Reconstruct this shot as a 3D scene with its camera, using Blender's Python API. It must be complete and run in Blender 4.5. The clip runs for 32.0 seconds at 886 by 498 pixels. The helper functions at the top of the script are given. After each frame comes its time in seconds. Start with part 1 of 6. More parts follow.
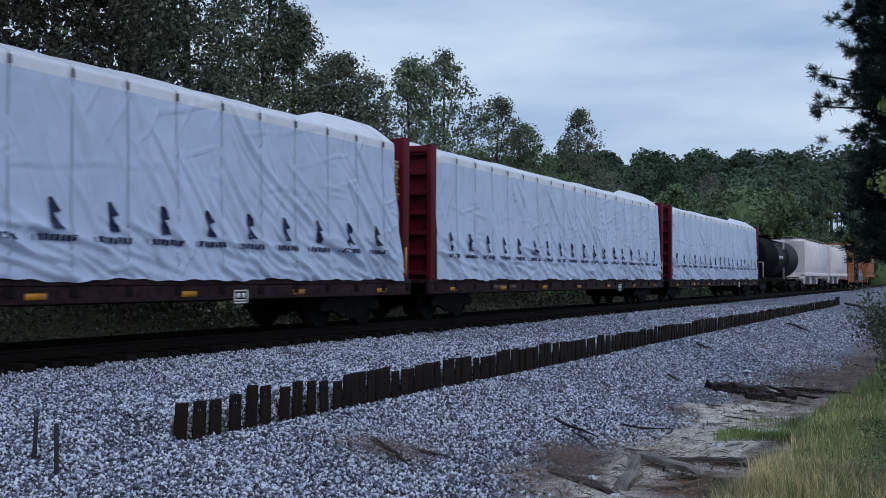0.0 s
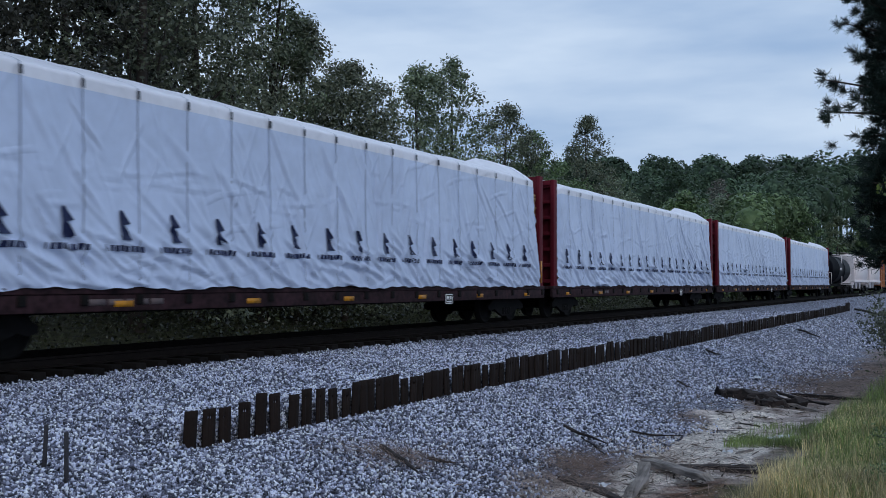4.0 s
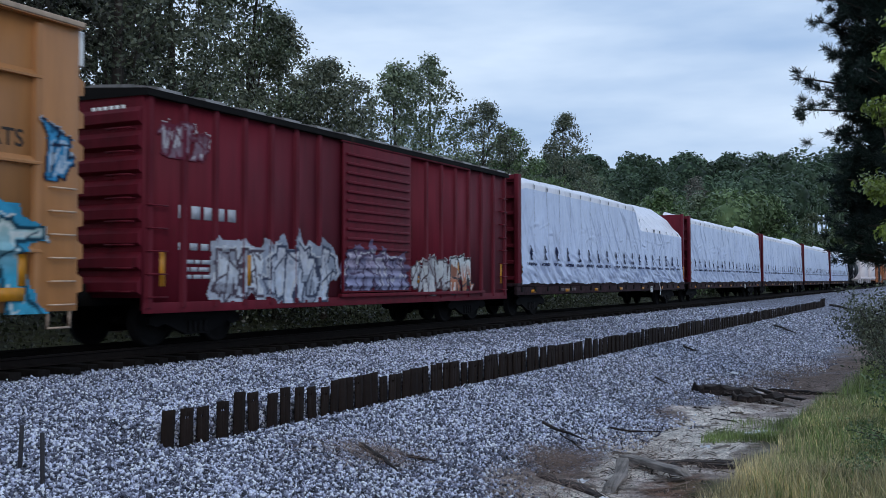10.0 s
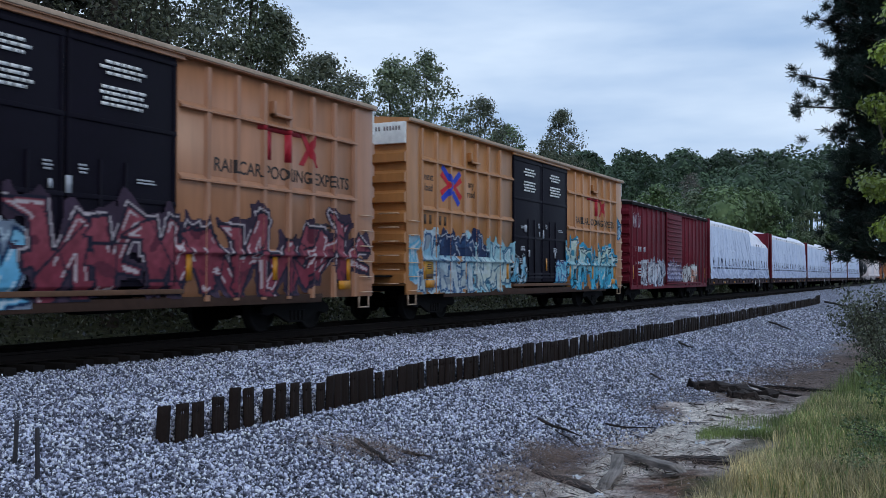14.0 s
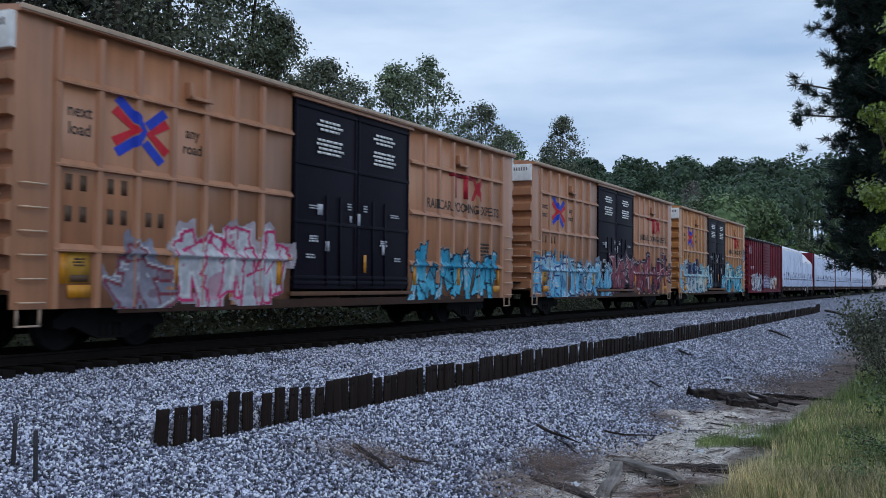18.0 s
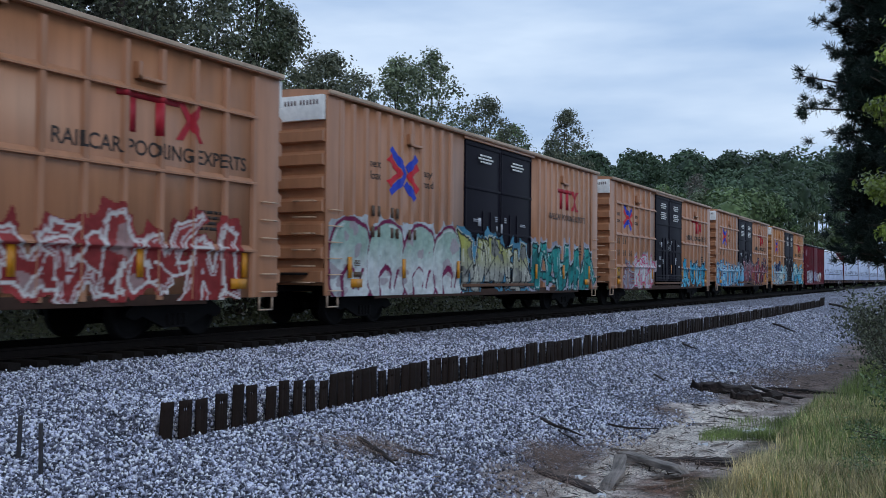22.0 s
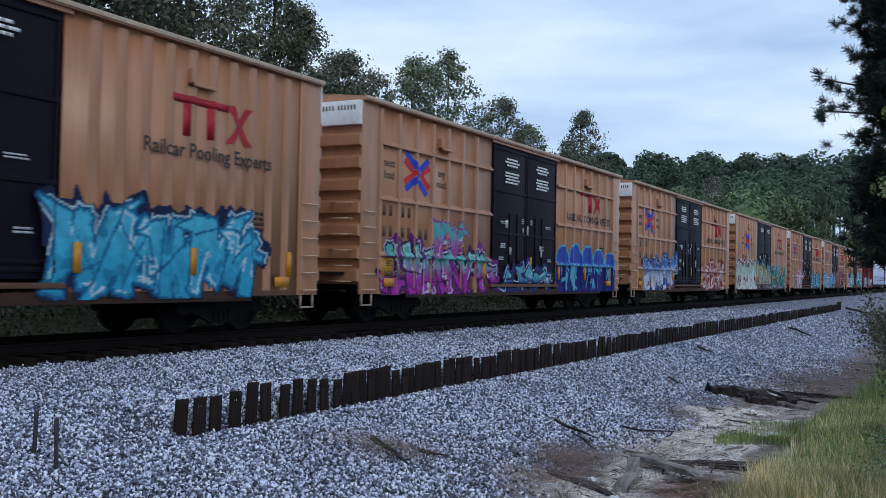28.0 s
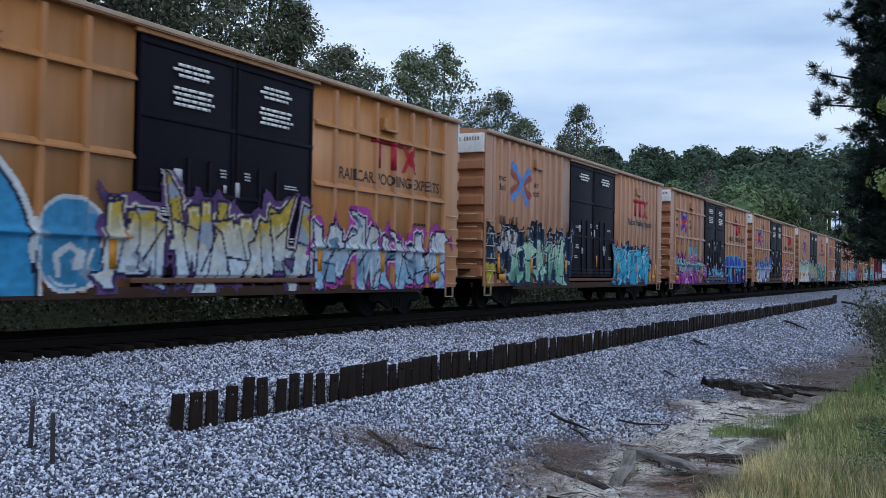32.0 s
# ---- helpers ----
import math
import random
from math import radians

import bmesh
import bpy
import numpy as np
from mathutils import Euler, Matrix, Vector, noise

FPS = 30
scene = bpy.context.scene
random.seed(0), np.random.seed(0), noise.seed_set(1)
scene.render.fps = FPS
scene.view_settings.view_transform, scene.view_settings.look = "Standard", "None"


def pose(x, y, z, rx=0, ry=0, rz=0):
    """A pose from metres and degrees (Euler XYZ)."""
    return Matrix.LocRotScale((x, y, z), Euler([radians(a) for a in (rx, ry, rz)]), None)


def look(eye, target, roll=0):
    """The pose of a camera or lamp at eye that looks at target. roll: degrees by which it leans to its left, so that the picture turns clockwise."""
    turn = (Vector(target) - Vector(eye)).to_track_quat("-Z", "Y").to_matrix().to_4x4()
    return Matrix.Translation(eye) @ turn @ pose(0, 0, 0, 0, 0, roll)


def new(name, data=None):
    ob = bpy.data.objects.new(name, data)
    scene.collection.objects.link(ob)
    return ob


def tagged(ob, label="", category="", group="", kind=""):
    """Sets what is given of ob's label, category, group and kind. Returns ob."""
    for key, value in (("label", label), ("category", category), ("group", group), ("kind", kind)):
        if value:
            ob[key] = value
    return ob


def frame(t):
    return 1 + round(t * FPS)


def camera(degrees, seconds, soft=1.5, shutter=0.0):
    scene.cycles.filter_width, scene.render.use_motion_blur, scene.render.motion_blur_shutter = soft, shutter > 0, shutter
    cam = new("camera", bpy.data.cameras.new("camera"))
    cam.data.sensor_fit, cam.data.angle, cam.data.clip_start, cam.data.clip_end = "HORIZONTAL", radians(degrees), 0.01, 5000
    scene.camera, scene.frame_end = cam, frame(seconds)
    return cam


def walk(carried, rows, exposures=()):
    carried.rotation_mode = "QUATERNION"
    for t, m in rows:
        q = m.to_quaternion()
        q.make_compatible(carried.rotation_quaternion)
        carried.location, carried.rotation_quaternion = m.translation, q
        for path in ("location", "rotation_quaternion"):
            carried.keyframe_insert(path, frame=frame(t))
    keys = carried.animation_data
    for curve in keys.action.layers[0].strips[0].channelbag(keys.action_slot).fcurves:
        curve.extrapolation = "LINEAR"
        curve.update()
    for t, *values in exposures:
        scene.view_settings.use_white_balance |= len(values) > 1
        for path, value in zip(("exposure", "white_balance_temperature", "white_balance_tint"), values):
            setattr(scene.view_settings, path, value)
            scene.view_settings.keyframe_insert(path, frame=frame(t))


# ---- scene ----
cam = camera(48.4, 32.0, soft=0.35, shutter=0.3)
# seconds, turn to the left of the track, tilt up, lean (degrees)
VIEW = [
    (0, 27.90, 1.54, 0.38), (0.5, 27.73, 1.46, 0.50), (1, 27.61, 1.43, 0.46), (1.5, 27.59, 1.49, 0.41), (2, 27.69, 1.69, 0.42),
    (2.5, 27.73, 1.75, 0.40), (3, 27.95, 1.86, 0.36), (3.5, 28.26, 1.96, 0.25), (5.5, 28.53, 1.86, 0.05), (6, 28.54, 1.89, -0.10),
    (6.5, 28.45, 1.89, -0.10), (7, 28.25, 1.87, -0.03), (7.5, 28.07, 1.75, 0.01), (8, 27.85, 1.69, -0.08), (8.5, 27.63, 1.77, -0.10),
    (9, 27.41, 1.85, -0.12), (9.5, 27.21, 1.83, -0.06), (10, 27.14, 1.82, -0.07), (10.5, 27.14, 1.84, -0.02), (11, 27.02, 1.81, 0.02),
    (11.5, 26.91, 1.75, -0.00), (12, 26.83, 1.67, 0.07), (12.5, 26.83, 1.62, 0.08), (13, 26.87, 1.63, 0.02), (13.5, 26.88, 1.53, 0.07),
    (14, 26.90, 1.59, 0.06), (14.5, 26.88, 1.62, 0.13), (16.5, 26.83, 1.54, 0.35), (17, 26.74, 1.59, 0.48), (17.5, 26.81, 1.80, 0.55),
    (18, 26.92, 1.92, 0.52), (18.5, 26.98, 1.88, 0.68), (19, 27.10, 1.84, 0.69), (19.5, 26.95, 1.72, 0.68), (20, 26.90, 1.64, 0.61),
    (20.5, 26.98, 1.64, 0.57), (21, 26.98, 1.55, 0.53), (21.5, 26.98, 1.56, 0.51), (22, 27.15, 1.53, 0.54), (22.5, 27.41, 1.52, 0.52),
    (23, 27.61, 1.48, 0.50), (23.5, 27.74, 1.42, 0.56), (24, 27.81, 1.29, 0.65), (24.5, 27.85, 1.24, 0.67), (25, 28.04, 1.18, 0.62),
    (25.5, 28.24, 1.08, 0.52), (27.5, 28.19, 1.34, 1.16), (28, 28.02, 1.52, 1.12), (28.5, 27.97, 1.57, 1.11), (29, 28.03, 1.57, 1.08),
    (29.5, 28.28, 1.58, 1.02), (30, 28.38, 1.46, 1.10), (30.5, 28.18, 1.29, 1.17), (31, 28.06, 1.20, 1.15), (31.5, 27.93, 1.19, 1.03),
    (32, 27.79, 1.19, 1.01),
]

EYE = (0.005, -0.013, 1.0)
walk(cam, [(t, pose(*EYE, 90 + up, 0, left) @ pose(0, 0, 0, 0, 0, lean)) for t, left, up, lean in VIEW],
     exposures=[(0.0, -0.11), (8.0, -0.06), (10.0, 0.1), (14.0, 0.08), (24.0, 0.07), (29.0, 0.24), (32.0, 0.2)])

# ---- light ----
world = bpy.data.worlds.new("overcast_sky")
scene.world = world
world.use_nodes = True
wn, wl = world.node_tree.nodes, world.node_tree.links
wn.clear()
w_out, w_bg = wn.new("ShaderNodeOutputWorld"), wn.new("ShaderNodeBackground")
w_sky = wn.new("ShaderNodeTexSky")
w_sky.sky_type, w_sky.sun_disc = "NISHITA", False
w_sky.sun_elevation, w_sky.sun_rotation = radians(32), radians(-60)
w_co, w_map = wn.new("ShaderNodeTexCoord"), wn.new("ShaderNodeMapping")
w_map.inputs["Scale"].default_value = (1.0, 1.0, 4.5)
w_noise = wn.new("ShaderNodeTexNoise")
w_noise.inputs["Scale"].default_value, w_noise.inputs["Detail"].default_value = 2.4, 5.0
w_noise.inputs["Roughness"].default_value = 0.5
w_ramp = wn.new("ShaderNodeValToRGB")
w_ramp.color_ramp.elements[0].position, w_ramp.color_ramp.elements[0].color = 0.38, (3.58, 5.15, 7.74, 1)
w_ramp.color_ramp.elements[1].position, w_ramp.color_ramp.elements[1].color = 0.63, (6.42, 7.84, 9.85, 1)
w_mix = wn.new("ShaderNodeMixRGB")
w_mix.inputs[0].default_value = 0.93
wl.new(w_co.outputs["Generated"], w_map.inputs["Vector"])
wl.new(w_map.outputs["Vector"], w_noise.inputs["Vector"])
wl.new(w_noise.outputs["Fac"], w_ramp.inputs["Fac"])
wl.new(w_sky.outputs["Color"], w_mix.inputs[1])
wl.new(w_ramp.outputs["Color"], w_mix.inputs[2])
wl.new(w_mix.outputs["Color"], w_bg.inputs["Color"])
w_bg.inputs["Strength"].default_value = 0.1
wl.new(w_bg.outputs["Background"], w_out.inputs["Surface"])
sun = new("sun", bpy.data.lights.new("sun", "SUN"))
sun.data.energy, sun.data.angle, sun.data.color = 0.5, radians(25), (1.0, 0.96, 0.9)
sun.matrix_world = look((60, -30, 60), (0, 20, 0))


# ---- materials ----
def material(name, color, rough=0.6, metal=0.0, dark=0.75, light=1.15, grain=8.0, coarse=0.7, bump=0.1, rust=0.0,
             rust_color=(0.07, 0.035, 0.02), vary=0.0, island=False, spec=0.4, detail=4.0, streak=None):
    """A weathered surface: colour varied at two scales, fine relief, optional rust or dirt patches."""
    m = bpy.data.materials.new(name)
    m.use_nodes = True
    n, l = m.node_tree.nodes, m.node_tree.links
    b = n["Principled BSDF"]
    b.inputs["Roughness"].default_value, b.inputs["Metallic"].default_value = rough, metal
    b.inputs["Specular IOR Level"].default_value = spec
    co = n.new("ShaderNodeTexCoord")
    big, small = n.new("ShaderNodeTexNoise"), n.new("ShaderNodeTexNoise")
    for tex, sc in ((big, coarse), (small, grain)):
        tex.inputs["Scale"].default_value, tex.inputs["Detail"].default_value = sc, detail
        l.new(co.outputs["Object"], tex.inputs["Vector"])
    if streak:
        mp0 = n.new("ShaderNodeMapping")
        mp0.inputs["Scale"].default_value = streak
        l.new(co.outputs["Object"], mp0.inputs["Vector"])
        l.new(mp0.outputs[0], small.inputs["Vector"])
    add = n.new("ShaderNodeMath")
    add.operation = "ADD"
    l.new(big.outputs["Fac"], add.inputs[0])
    l.new(small.outputs["Fac"], add.inputs[1])
    rng = n.new("ShaderNodeMapRange")
    rng.inputs["From Min"].default_value, rng.inputs["From Max"].default_value = 0.7, 1.3
    rng.inputs["To Min"].default_value, rng.inputs["To Max"].default_value = dark, light
    l.new(add.outputs[0], rng.inputs["Value"])
    val = rng.outputs[0]
    if vary:
        src = n.new("ShaderNodeNewGeometry").outputs["Random Per Island"] if island else n.new("ShaderNodeObjectInfo").outputs["Random"]
        r2 = n.new("ShaderNodeMapRange")
        r2.inputs["To Min"].default_value, r2.inputs["To Max"].default_value = 1 - vary, 1 + vary
        l.new(src, r2.inputs["Value"])
        mu = n.new("ShaderNodeMath")
        mu.operation = "MULTIPLY"
        l.new(val, mu.inputs[0])
        l.new(r2.outputs[0], mu.inputs[1])
        val = mu.outputs[0]
    mul = n.new("ShaderNodeMixRGB")
    mul.blend_type, mul.inputs[0].default_value = "MULTIPLY", 1.0
    mul.inputs[1].default_value = (*color, 1)
    l.new(val, mul.inputs[2])
    out = mul.outputs[0]
    if rust:
        rn, rr = n.new("ShaderNodeTexNoise"), n.new("ShaderNodeValToRGB")
        mp = n.new("ShaderNodeMapping")
        mp.inputs["Scale"].default_value = (1.0, 1.0, 0.3)
        l.new(co.outputs["Object"], mp.inputs["Vector"])
        l.new(mp.outputs[0], rn.inputs["Vector"])
        rn.inputs["Scale"].default_value, rn.inputs["Detail"].default_value = 2.2, 8.0
        rn.inputs["Roughness"].default_value = 0.65
        rr.color_ramp.elements[0].position = 0.74 - 0.35 * rust
        rr.color_ramp.elements[1].position = 0.86 - 0.25 * rust
        l.new(rn.outputs["Fac"], rr.inputs["Fac"])
        mx = n.new("ShaderNodeMixRGB")
        mx.inputs[2].default_value = (*rust_color, 1)
        l.new(rr.outputs["Color"], mx.inputs[0])
        l.new(out, mx.inputs[1])
        out = mx.outputs[0]
    l.new(out, b.inputs["Base Color"])
    if bump:
        bp = n.new("ShaderNodeBump")
        bp.inputs["Strength"].default_value, bp.inputs["Distance"].default_value = bump, 0.02
        l.new(small.outputs["Fac"], bp.inputs["Height"])
        l.new(bp.outputs["Normal"], b.inputs["Normal"])
    return m


YELLOW = material("yellow_paint", (0.46, 0.197, 0.066), 0.36, spec=0.5, rust=0.3, rust_color=(0.22, 0.1, 0.035), coarse=0.5, dark=0.78, light=1.16, bump=0.03, streak=(0.55, 0.55, 0.06))
TAN = material("faded_tan_paint", (0.43, 0.197, 0.103), 0.36, spec=0.5, rust=0.3, rust_color=(0.24, 0.12, 0.05), coarse=0.5, dark=0.78, light=1.16, bump=0.03, streak=(0.55, 0.55, 0.06))
BLACK = material("black_door_paint", (0.0065, 0.0045, 0.011), 0.6, bump=0.05, spec=0.12, rust=0.12, rust_color=(0.04, 0.03, 0.025))
WHITE = material("white_paint", (0.84, 0.83, 0.81), 0.5, bump=0.03, dark=0.85)
RED = material("oxide_red_paint", (0.135, 0.0105, 0.021), 0.62, spec=0.18, rust=0.3, rust_color=(0.06, 0.018, 0.016), coarse=0.5, dark=0.7, light=1.22, bump=0.03, streak=(0.55, 0.55, 0.06))
DARK = material("grimy_black_steel", (0.008, 0.007, 0.007), 0.85, spec=0.15, rust=0.3, rust_color=(0.035, 0.02, 0.014))
SILL = material("rusty_sill_paint", (0.05, 0.026, 0.018), 0.8, rust=0.4, spec=0.2)
DECK = material("brown_deck_steel", (0.032, 0.014, 0.017), 0.8, spec=0.2, rust=0.55, coarse=2.0, dark=0.35, light=1.6, rust_color=(0.012, 0.009, 0.009))
ROOFEDGE = material("dusty_gleam_tan", (0.5, 0.36, 0.26), 0.6, rust=0.15, rust_color=(0.25, 0.16, 0.1))
# rung paint with rust, lightened to carry the bright highlights on the bars
RUNGS = material("highlit_rung_paint", (0.66, 0.45, 0.3), 0.35, spec=0.5, rust=0.2, rust_color=(0.25, 0.13, 0.07))
ROOF = material("galvanised_roof", (0.22, 0.2, 0.19), 0.5, metal=0.3, rust=0.2, rust_color=(0.25, 0.16, 0.1))
LUMBER = material("sawn_lumber", (0.5, 0.3, 0.14), 0.8, grain=20)
TANK = material("tank_black_paint", (0.006, 0.006, 0.008), 0.5, rust=0.1, spec=0.03, rust_color=(0.02, 0.014, 0.012))
HOPPER = material("pinkish_grey_hopper_paint", (0.88, 0.78, 0.77), 0.6, dark=0.88, rust=0.02, rust_color=(0.3, 0.2, 0.16))
ORANGE = material("orange_paint", (0.4, 0.13, 0.04), 0.6, rust=0.35)
REFLECT = material("yellow_reflector", (0.62, 0.25, 0.012), 0.4, bump=0)
PANEL = material("faded_yellow_panel", (0.5, 0.26, 0.03), 0.55, rust=0.3, rust_color=(0.25, 0.12, 0.04), bump=0)
INK = material("dark_lettering", (0.03, 0.022, 0.02), 0.6, bump=0)
LOGO_RED = material("red_lettering", (0.62, 0.012, 0.03), 0.6, bump=0)
LOGO_DULL = material("dull_red_lettering", (0.4, 0.014, 0.028), 0.6, bump=0)
LOGO_BLUE = material("blue_lettering", (0.015, 0.05, 0.5), 0.6, bump=0)
LOGO_SKY = material("faded_blue_lettering", (0.1, 0.25, 0.6), 0.6, bump=0)
LOGO_ROSE = material("faded_red_lettering", (0.35, 0.08, 0.06), 0.6, bump=0)
NAVY = material("navy_printing", (0.012, 0.02, 0.075), 0.6, bump=0)
STRAP = material("dark_strap", (0.05, 0.055, 0.07), 0.7, bump=0)
CORD = material("grey_strap", (0.3, 0.34, 0.43), 0.7, bump=0)
PLATE = material("rusted_plate_steel", (0.019, 0.0115, 0.009), 0.85, spec=0.15, grain=30, coarse=3, vary=0.12, rust=0.35, rust_color=(0.04, 0.019, 0.011))
RAIL = material("rail_steel", (0.012, 0.009, 0.008), 0.8, spec=0.1)
TIE = material("creosoted_wood", (0.011, 0.009, 0.008), 0.95, spec=0.1, grain=14, vary=0.4, bump=0.4)
OLDWOOD = material("weathered_grey_wood", (0.2, 0.172, 0.155), 0.9, grain=10, coarse=3, vary=0.2, bump=0.8, dark=0.25, light=1.5, streak=(3.5, 0.22, 3.5))
ROTWOOD = material("rotten_dark_wood", (0.028, 0.02, 0.018), 0.9, grain=10, coarse=3, vary=0.3, bump=0.9, dark=0.2, light=1.7, streak=(3.5, 0.25, 3.5))
BARK = material("bark", (0.06, 0.048, 0.04), 0.95, grain=10, bump=0.6, dark=0.6)
TRACK_RUST = material("rusty_door_rail", (0.13, 0.06, 0.03), 0.7, rust=0.5)
NOTICE = material("worn_white_label", (0.5, 0.51, 0.55), 0.6, bump=0)
FADED_INK = material("faded_stencil", (0.1, 0.055, 0.03), 0.6, bump=0)
SILL_INK = material("faded_sill_lettering", (0.15, 0.11, 0.11), 0.7, bump=0)
LITTER = material("white_litter", (0.75, 0.76, 0.8), 0.6, bump=0)


def stone_material():
    """Crushed granite: mostly dark and middling pieces with a few pale ones."""
    m = material("crushed_granite", (1, 1, 1), 0.75, grain=35, coarse=8, bump=0.25, dark=0.75, light=1.2)
    n, l = m.node_tree.nodes, m.node_tree.links
    geo, r = n.new("ShaderNodeNewGeometry"), n.new("ShaderNodeValToRGB")
    for p, c in ((0.4, (0.175, 0.181, 0.246)), (0.68, (0.66, 0.68, 0.86))):
        r.color_ramp.elements.new(p).color = (*c, 1)
    r.color_ramp.elements[0].color, r.color_ramp.elements[3].color = (0.025, 0.026, 0.034, 1), (0.95, 0.96, 1.0, 1)
    l.new(geo.outputs["Random Per Island"], r.inputs["Fac"])
    for x in n:
        if x.type == "MIX_RGB" and x.blend_type == "MULTIPLY":
            l.new(r.outputs["Color"], x.inputs[1])
    return m


STONE = stone_material()


def tarp_material(name, color):
    """Woven plastic sheet with fine sharp wrinkles; the large folds are in the mesh."""
    m = material(name, color, 0.36, spec=0.45, grain=3.0, coarse=0.4, bump=0, dark=0.88, light=1.06, detail=6)
    n, l = m.node_tree.nodes, m.node_tree.links
    co, last = n.new("ShaderNodeTexCoord"), None
    for turn, scale, seed, dist in ((0.5, 0.5, 0.0, 0.012), (1.3, 0.42, 13.0, 0.01), (-0.4, 0.6, 21.0, 0.008)):
        mp, tx, thin, nz, keep, mu, bp = (n.new("ShaderNode" + k) for k in ("Mapping", "TexWave", "MapRange", "TexNoise", "MapRange", "Math", "Bump"))
        mp.inputs["Rotation"].default_value, mp.inputs["Location"].default_value = (turn, 0, 0), (seed, seed, seed)
        tx.bands_direction = "Y"
        tx.inputs["Scale"].default_value, tx.inputs["Distortion"].default_value = scale, 4.0
        tx.inputs["Detail"].default_value, tx.inputs["Detail Scale"].default_value = 3.0, 0.7
        thin.inputs["From Min"].default_value, thin.inputs["From Max"].default_value = 0.9, 1.0
        nz.inputs["Scale"].default_value = 0.6
        keep.inputs["From Min"].default_value, keep.inputs["From Max"].default_value = 0.5, 0.62
        mu.operation = "MULTIPLY"
        bp.inputs["Strength"].default_value, bp.inputs["Distance"].default_value = 1.0, dist
        l.new(co.outputs["Object"], mp.inputs["Vector"])
        l.new(mp.outputs[0], tx.inputs["Vector"])
        l.new(mp.outputs[0], nz.inputs["Vector"])
        l.new(tx.outputs["Fac"], thin.inputs["Value"])
        l.new(nz.outputs["Fac"], keep.inputs["Value"])
        l.new(thin.outputs[0], mu.inputs[0])
        l.new(keep.outputs[0], mu.inputs[1])
        l.new(mu.outputs[0], bp.inputs["Height"])
        if last:
            l.new(last, bp.inputs["Normal"])
        last = bp.outputs[0]
    l.new(last, n["Principled BSDF"].inputs["Normal"])
    return m


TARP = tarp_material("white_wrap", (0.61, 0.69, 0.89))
# same sheet, whitened where it faces up: the sky's light is in the colour
TARP_SKYLIT = tarp_material("white_wrap_skylit", (0.86, 0.85, 0.92))


def leaf_material(name, color, hue=0.35, patch=0.45, gloss=0.6):
    m = bpy.data.materials.new(name)
    m.use_nodes = True
    n, l = m.node_tree.nodes, m.node_tree.links
    b = n["Principled BSDF"]
    b.inputs["Roughness"].default_value = 0.36
    b.inputs["Specular IOR Level"].default_value = gloss
    geo, ramp = n.new("ShaderNodeNewGeometry"), n.new("ShaderNodeValToRGB")
    a, c = ramp.color_ramp.elements[0], ramp.color_ramp.elements[1]
    a.color = (*[v * (1 - hue) for v in color], 1)
    c.color = (color[0] * (1 + 1.3 * hue), color[1] * (1 + hue), color[2] * (1 + hue * 0.6), 1)
    l.new(geo.outputs["Random Per Island"], ramp.inputs["Fac"])
    co, big, rng = n.new("ShaderNodeTexCoord"), n.new("ShaderNodeTexNoise"), n.new("ShaderNodeMapRange")
    big.inputs["Scale"].default_value, big.inputs["Detail"].default_value = patch, 2.0
    rng.inputs["From Min"].default_value, rng.inputs["From Max"].default_value = 0.35, 0.65
    rng.inputs["To Min"].default_value, rng.inputs["To Max"].default_value = 0.55, 1.45
    mul = n.new("ShaderNodeMixRGB")
    mul.blend_type, mul.inputs[0].default_value = "MULTIPLY", 1.0
    l.new(co.outputs["Object"], big.inputs["Vector"])
    l.new(big.outputs["Fac"], rng.inputs["Value"])
    l.new(ramp.outputs["Color"], mul.inputs[1])
    l.new(rng.outputs[0], mul.inputs[2])
    ramp = mul
    l.new(ramp.outputs["Color"], b.inputs["Base Color"])
    tr, mix = n.new("ShaderNodeBsdfTranslucent"), n.new("ShaderNodeMixShader")
    l.new(ramp.outputs["Color"], tr.inputs["Color"])
    mix.inputs[0].default_value = 0.22
    l.new(b.outputs[0], mix.inputs[1])
    l.new(tr.outputs[0], mix.inputs[2])
    l.new(mix.outputs[0], n["Material Output"].inputs["Surface"])
    return m


LEAF_DARK = leaf_material("dark_foliage", (0.058, 0.06, 0.051), 0.4, 0.3, 0.2)
LEAF_BROWN = leaf_material("dusky_foliage", (0.122, 0.145, 0.108), 0.45, 0.35, 0.25)
LEAF_MID = leaf_material("mid_foliage", (0.16, 0.21, 0.14), 0.45, 0.4, 0.3)
LEAF_LIGHT = leaf_material("fresh_foliage", (0.12, 0.2, 0.085), 0.5)
LEAF_GREY = leaf_material("grey_foliage", (0.16, 0.16, 0.15), 0.4, 0.3, 0.1)
LEAF_FAR = leaf_material("far_foliage", (0.075, 0.12, 0.078), 0.35, 0.06, 0.1)
LEAF_FOOT = leaf_material("mixed_foliage", (0.11, 0.165, 0.085), 0.4, 0.07, 0.12)
NEEDLE = leaf_material("pine_needles", (0.015, 0.029, 0.024), 0.35, 0.45, 0.3)
LEAF_YEL = leaf_material("yellow_green_foliage", (0.26, 0.36, 0.07), 0.5)
# undergrowth leaves, with the shade beneath the trees put into their colour
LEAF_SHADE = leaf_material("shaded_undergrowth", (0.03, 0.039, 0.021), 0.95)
GRASS = leaf_material("grass_blades", (0.19, 0.26, 0.095), 0.45, 1.1, 0.3)
STRAW = leaf_material("dry_grass_blades", (0.54, 0.48, 0.29), 0.5, 1.1, 0.3)


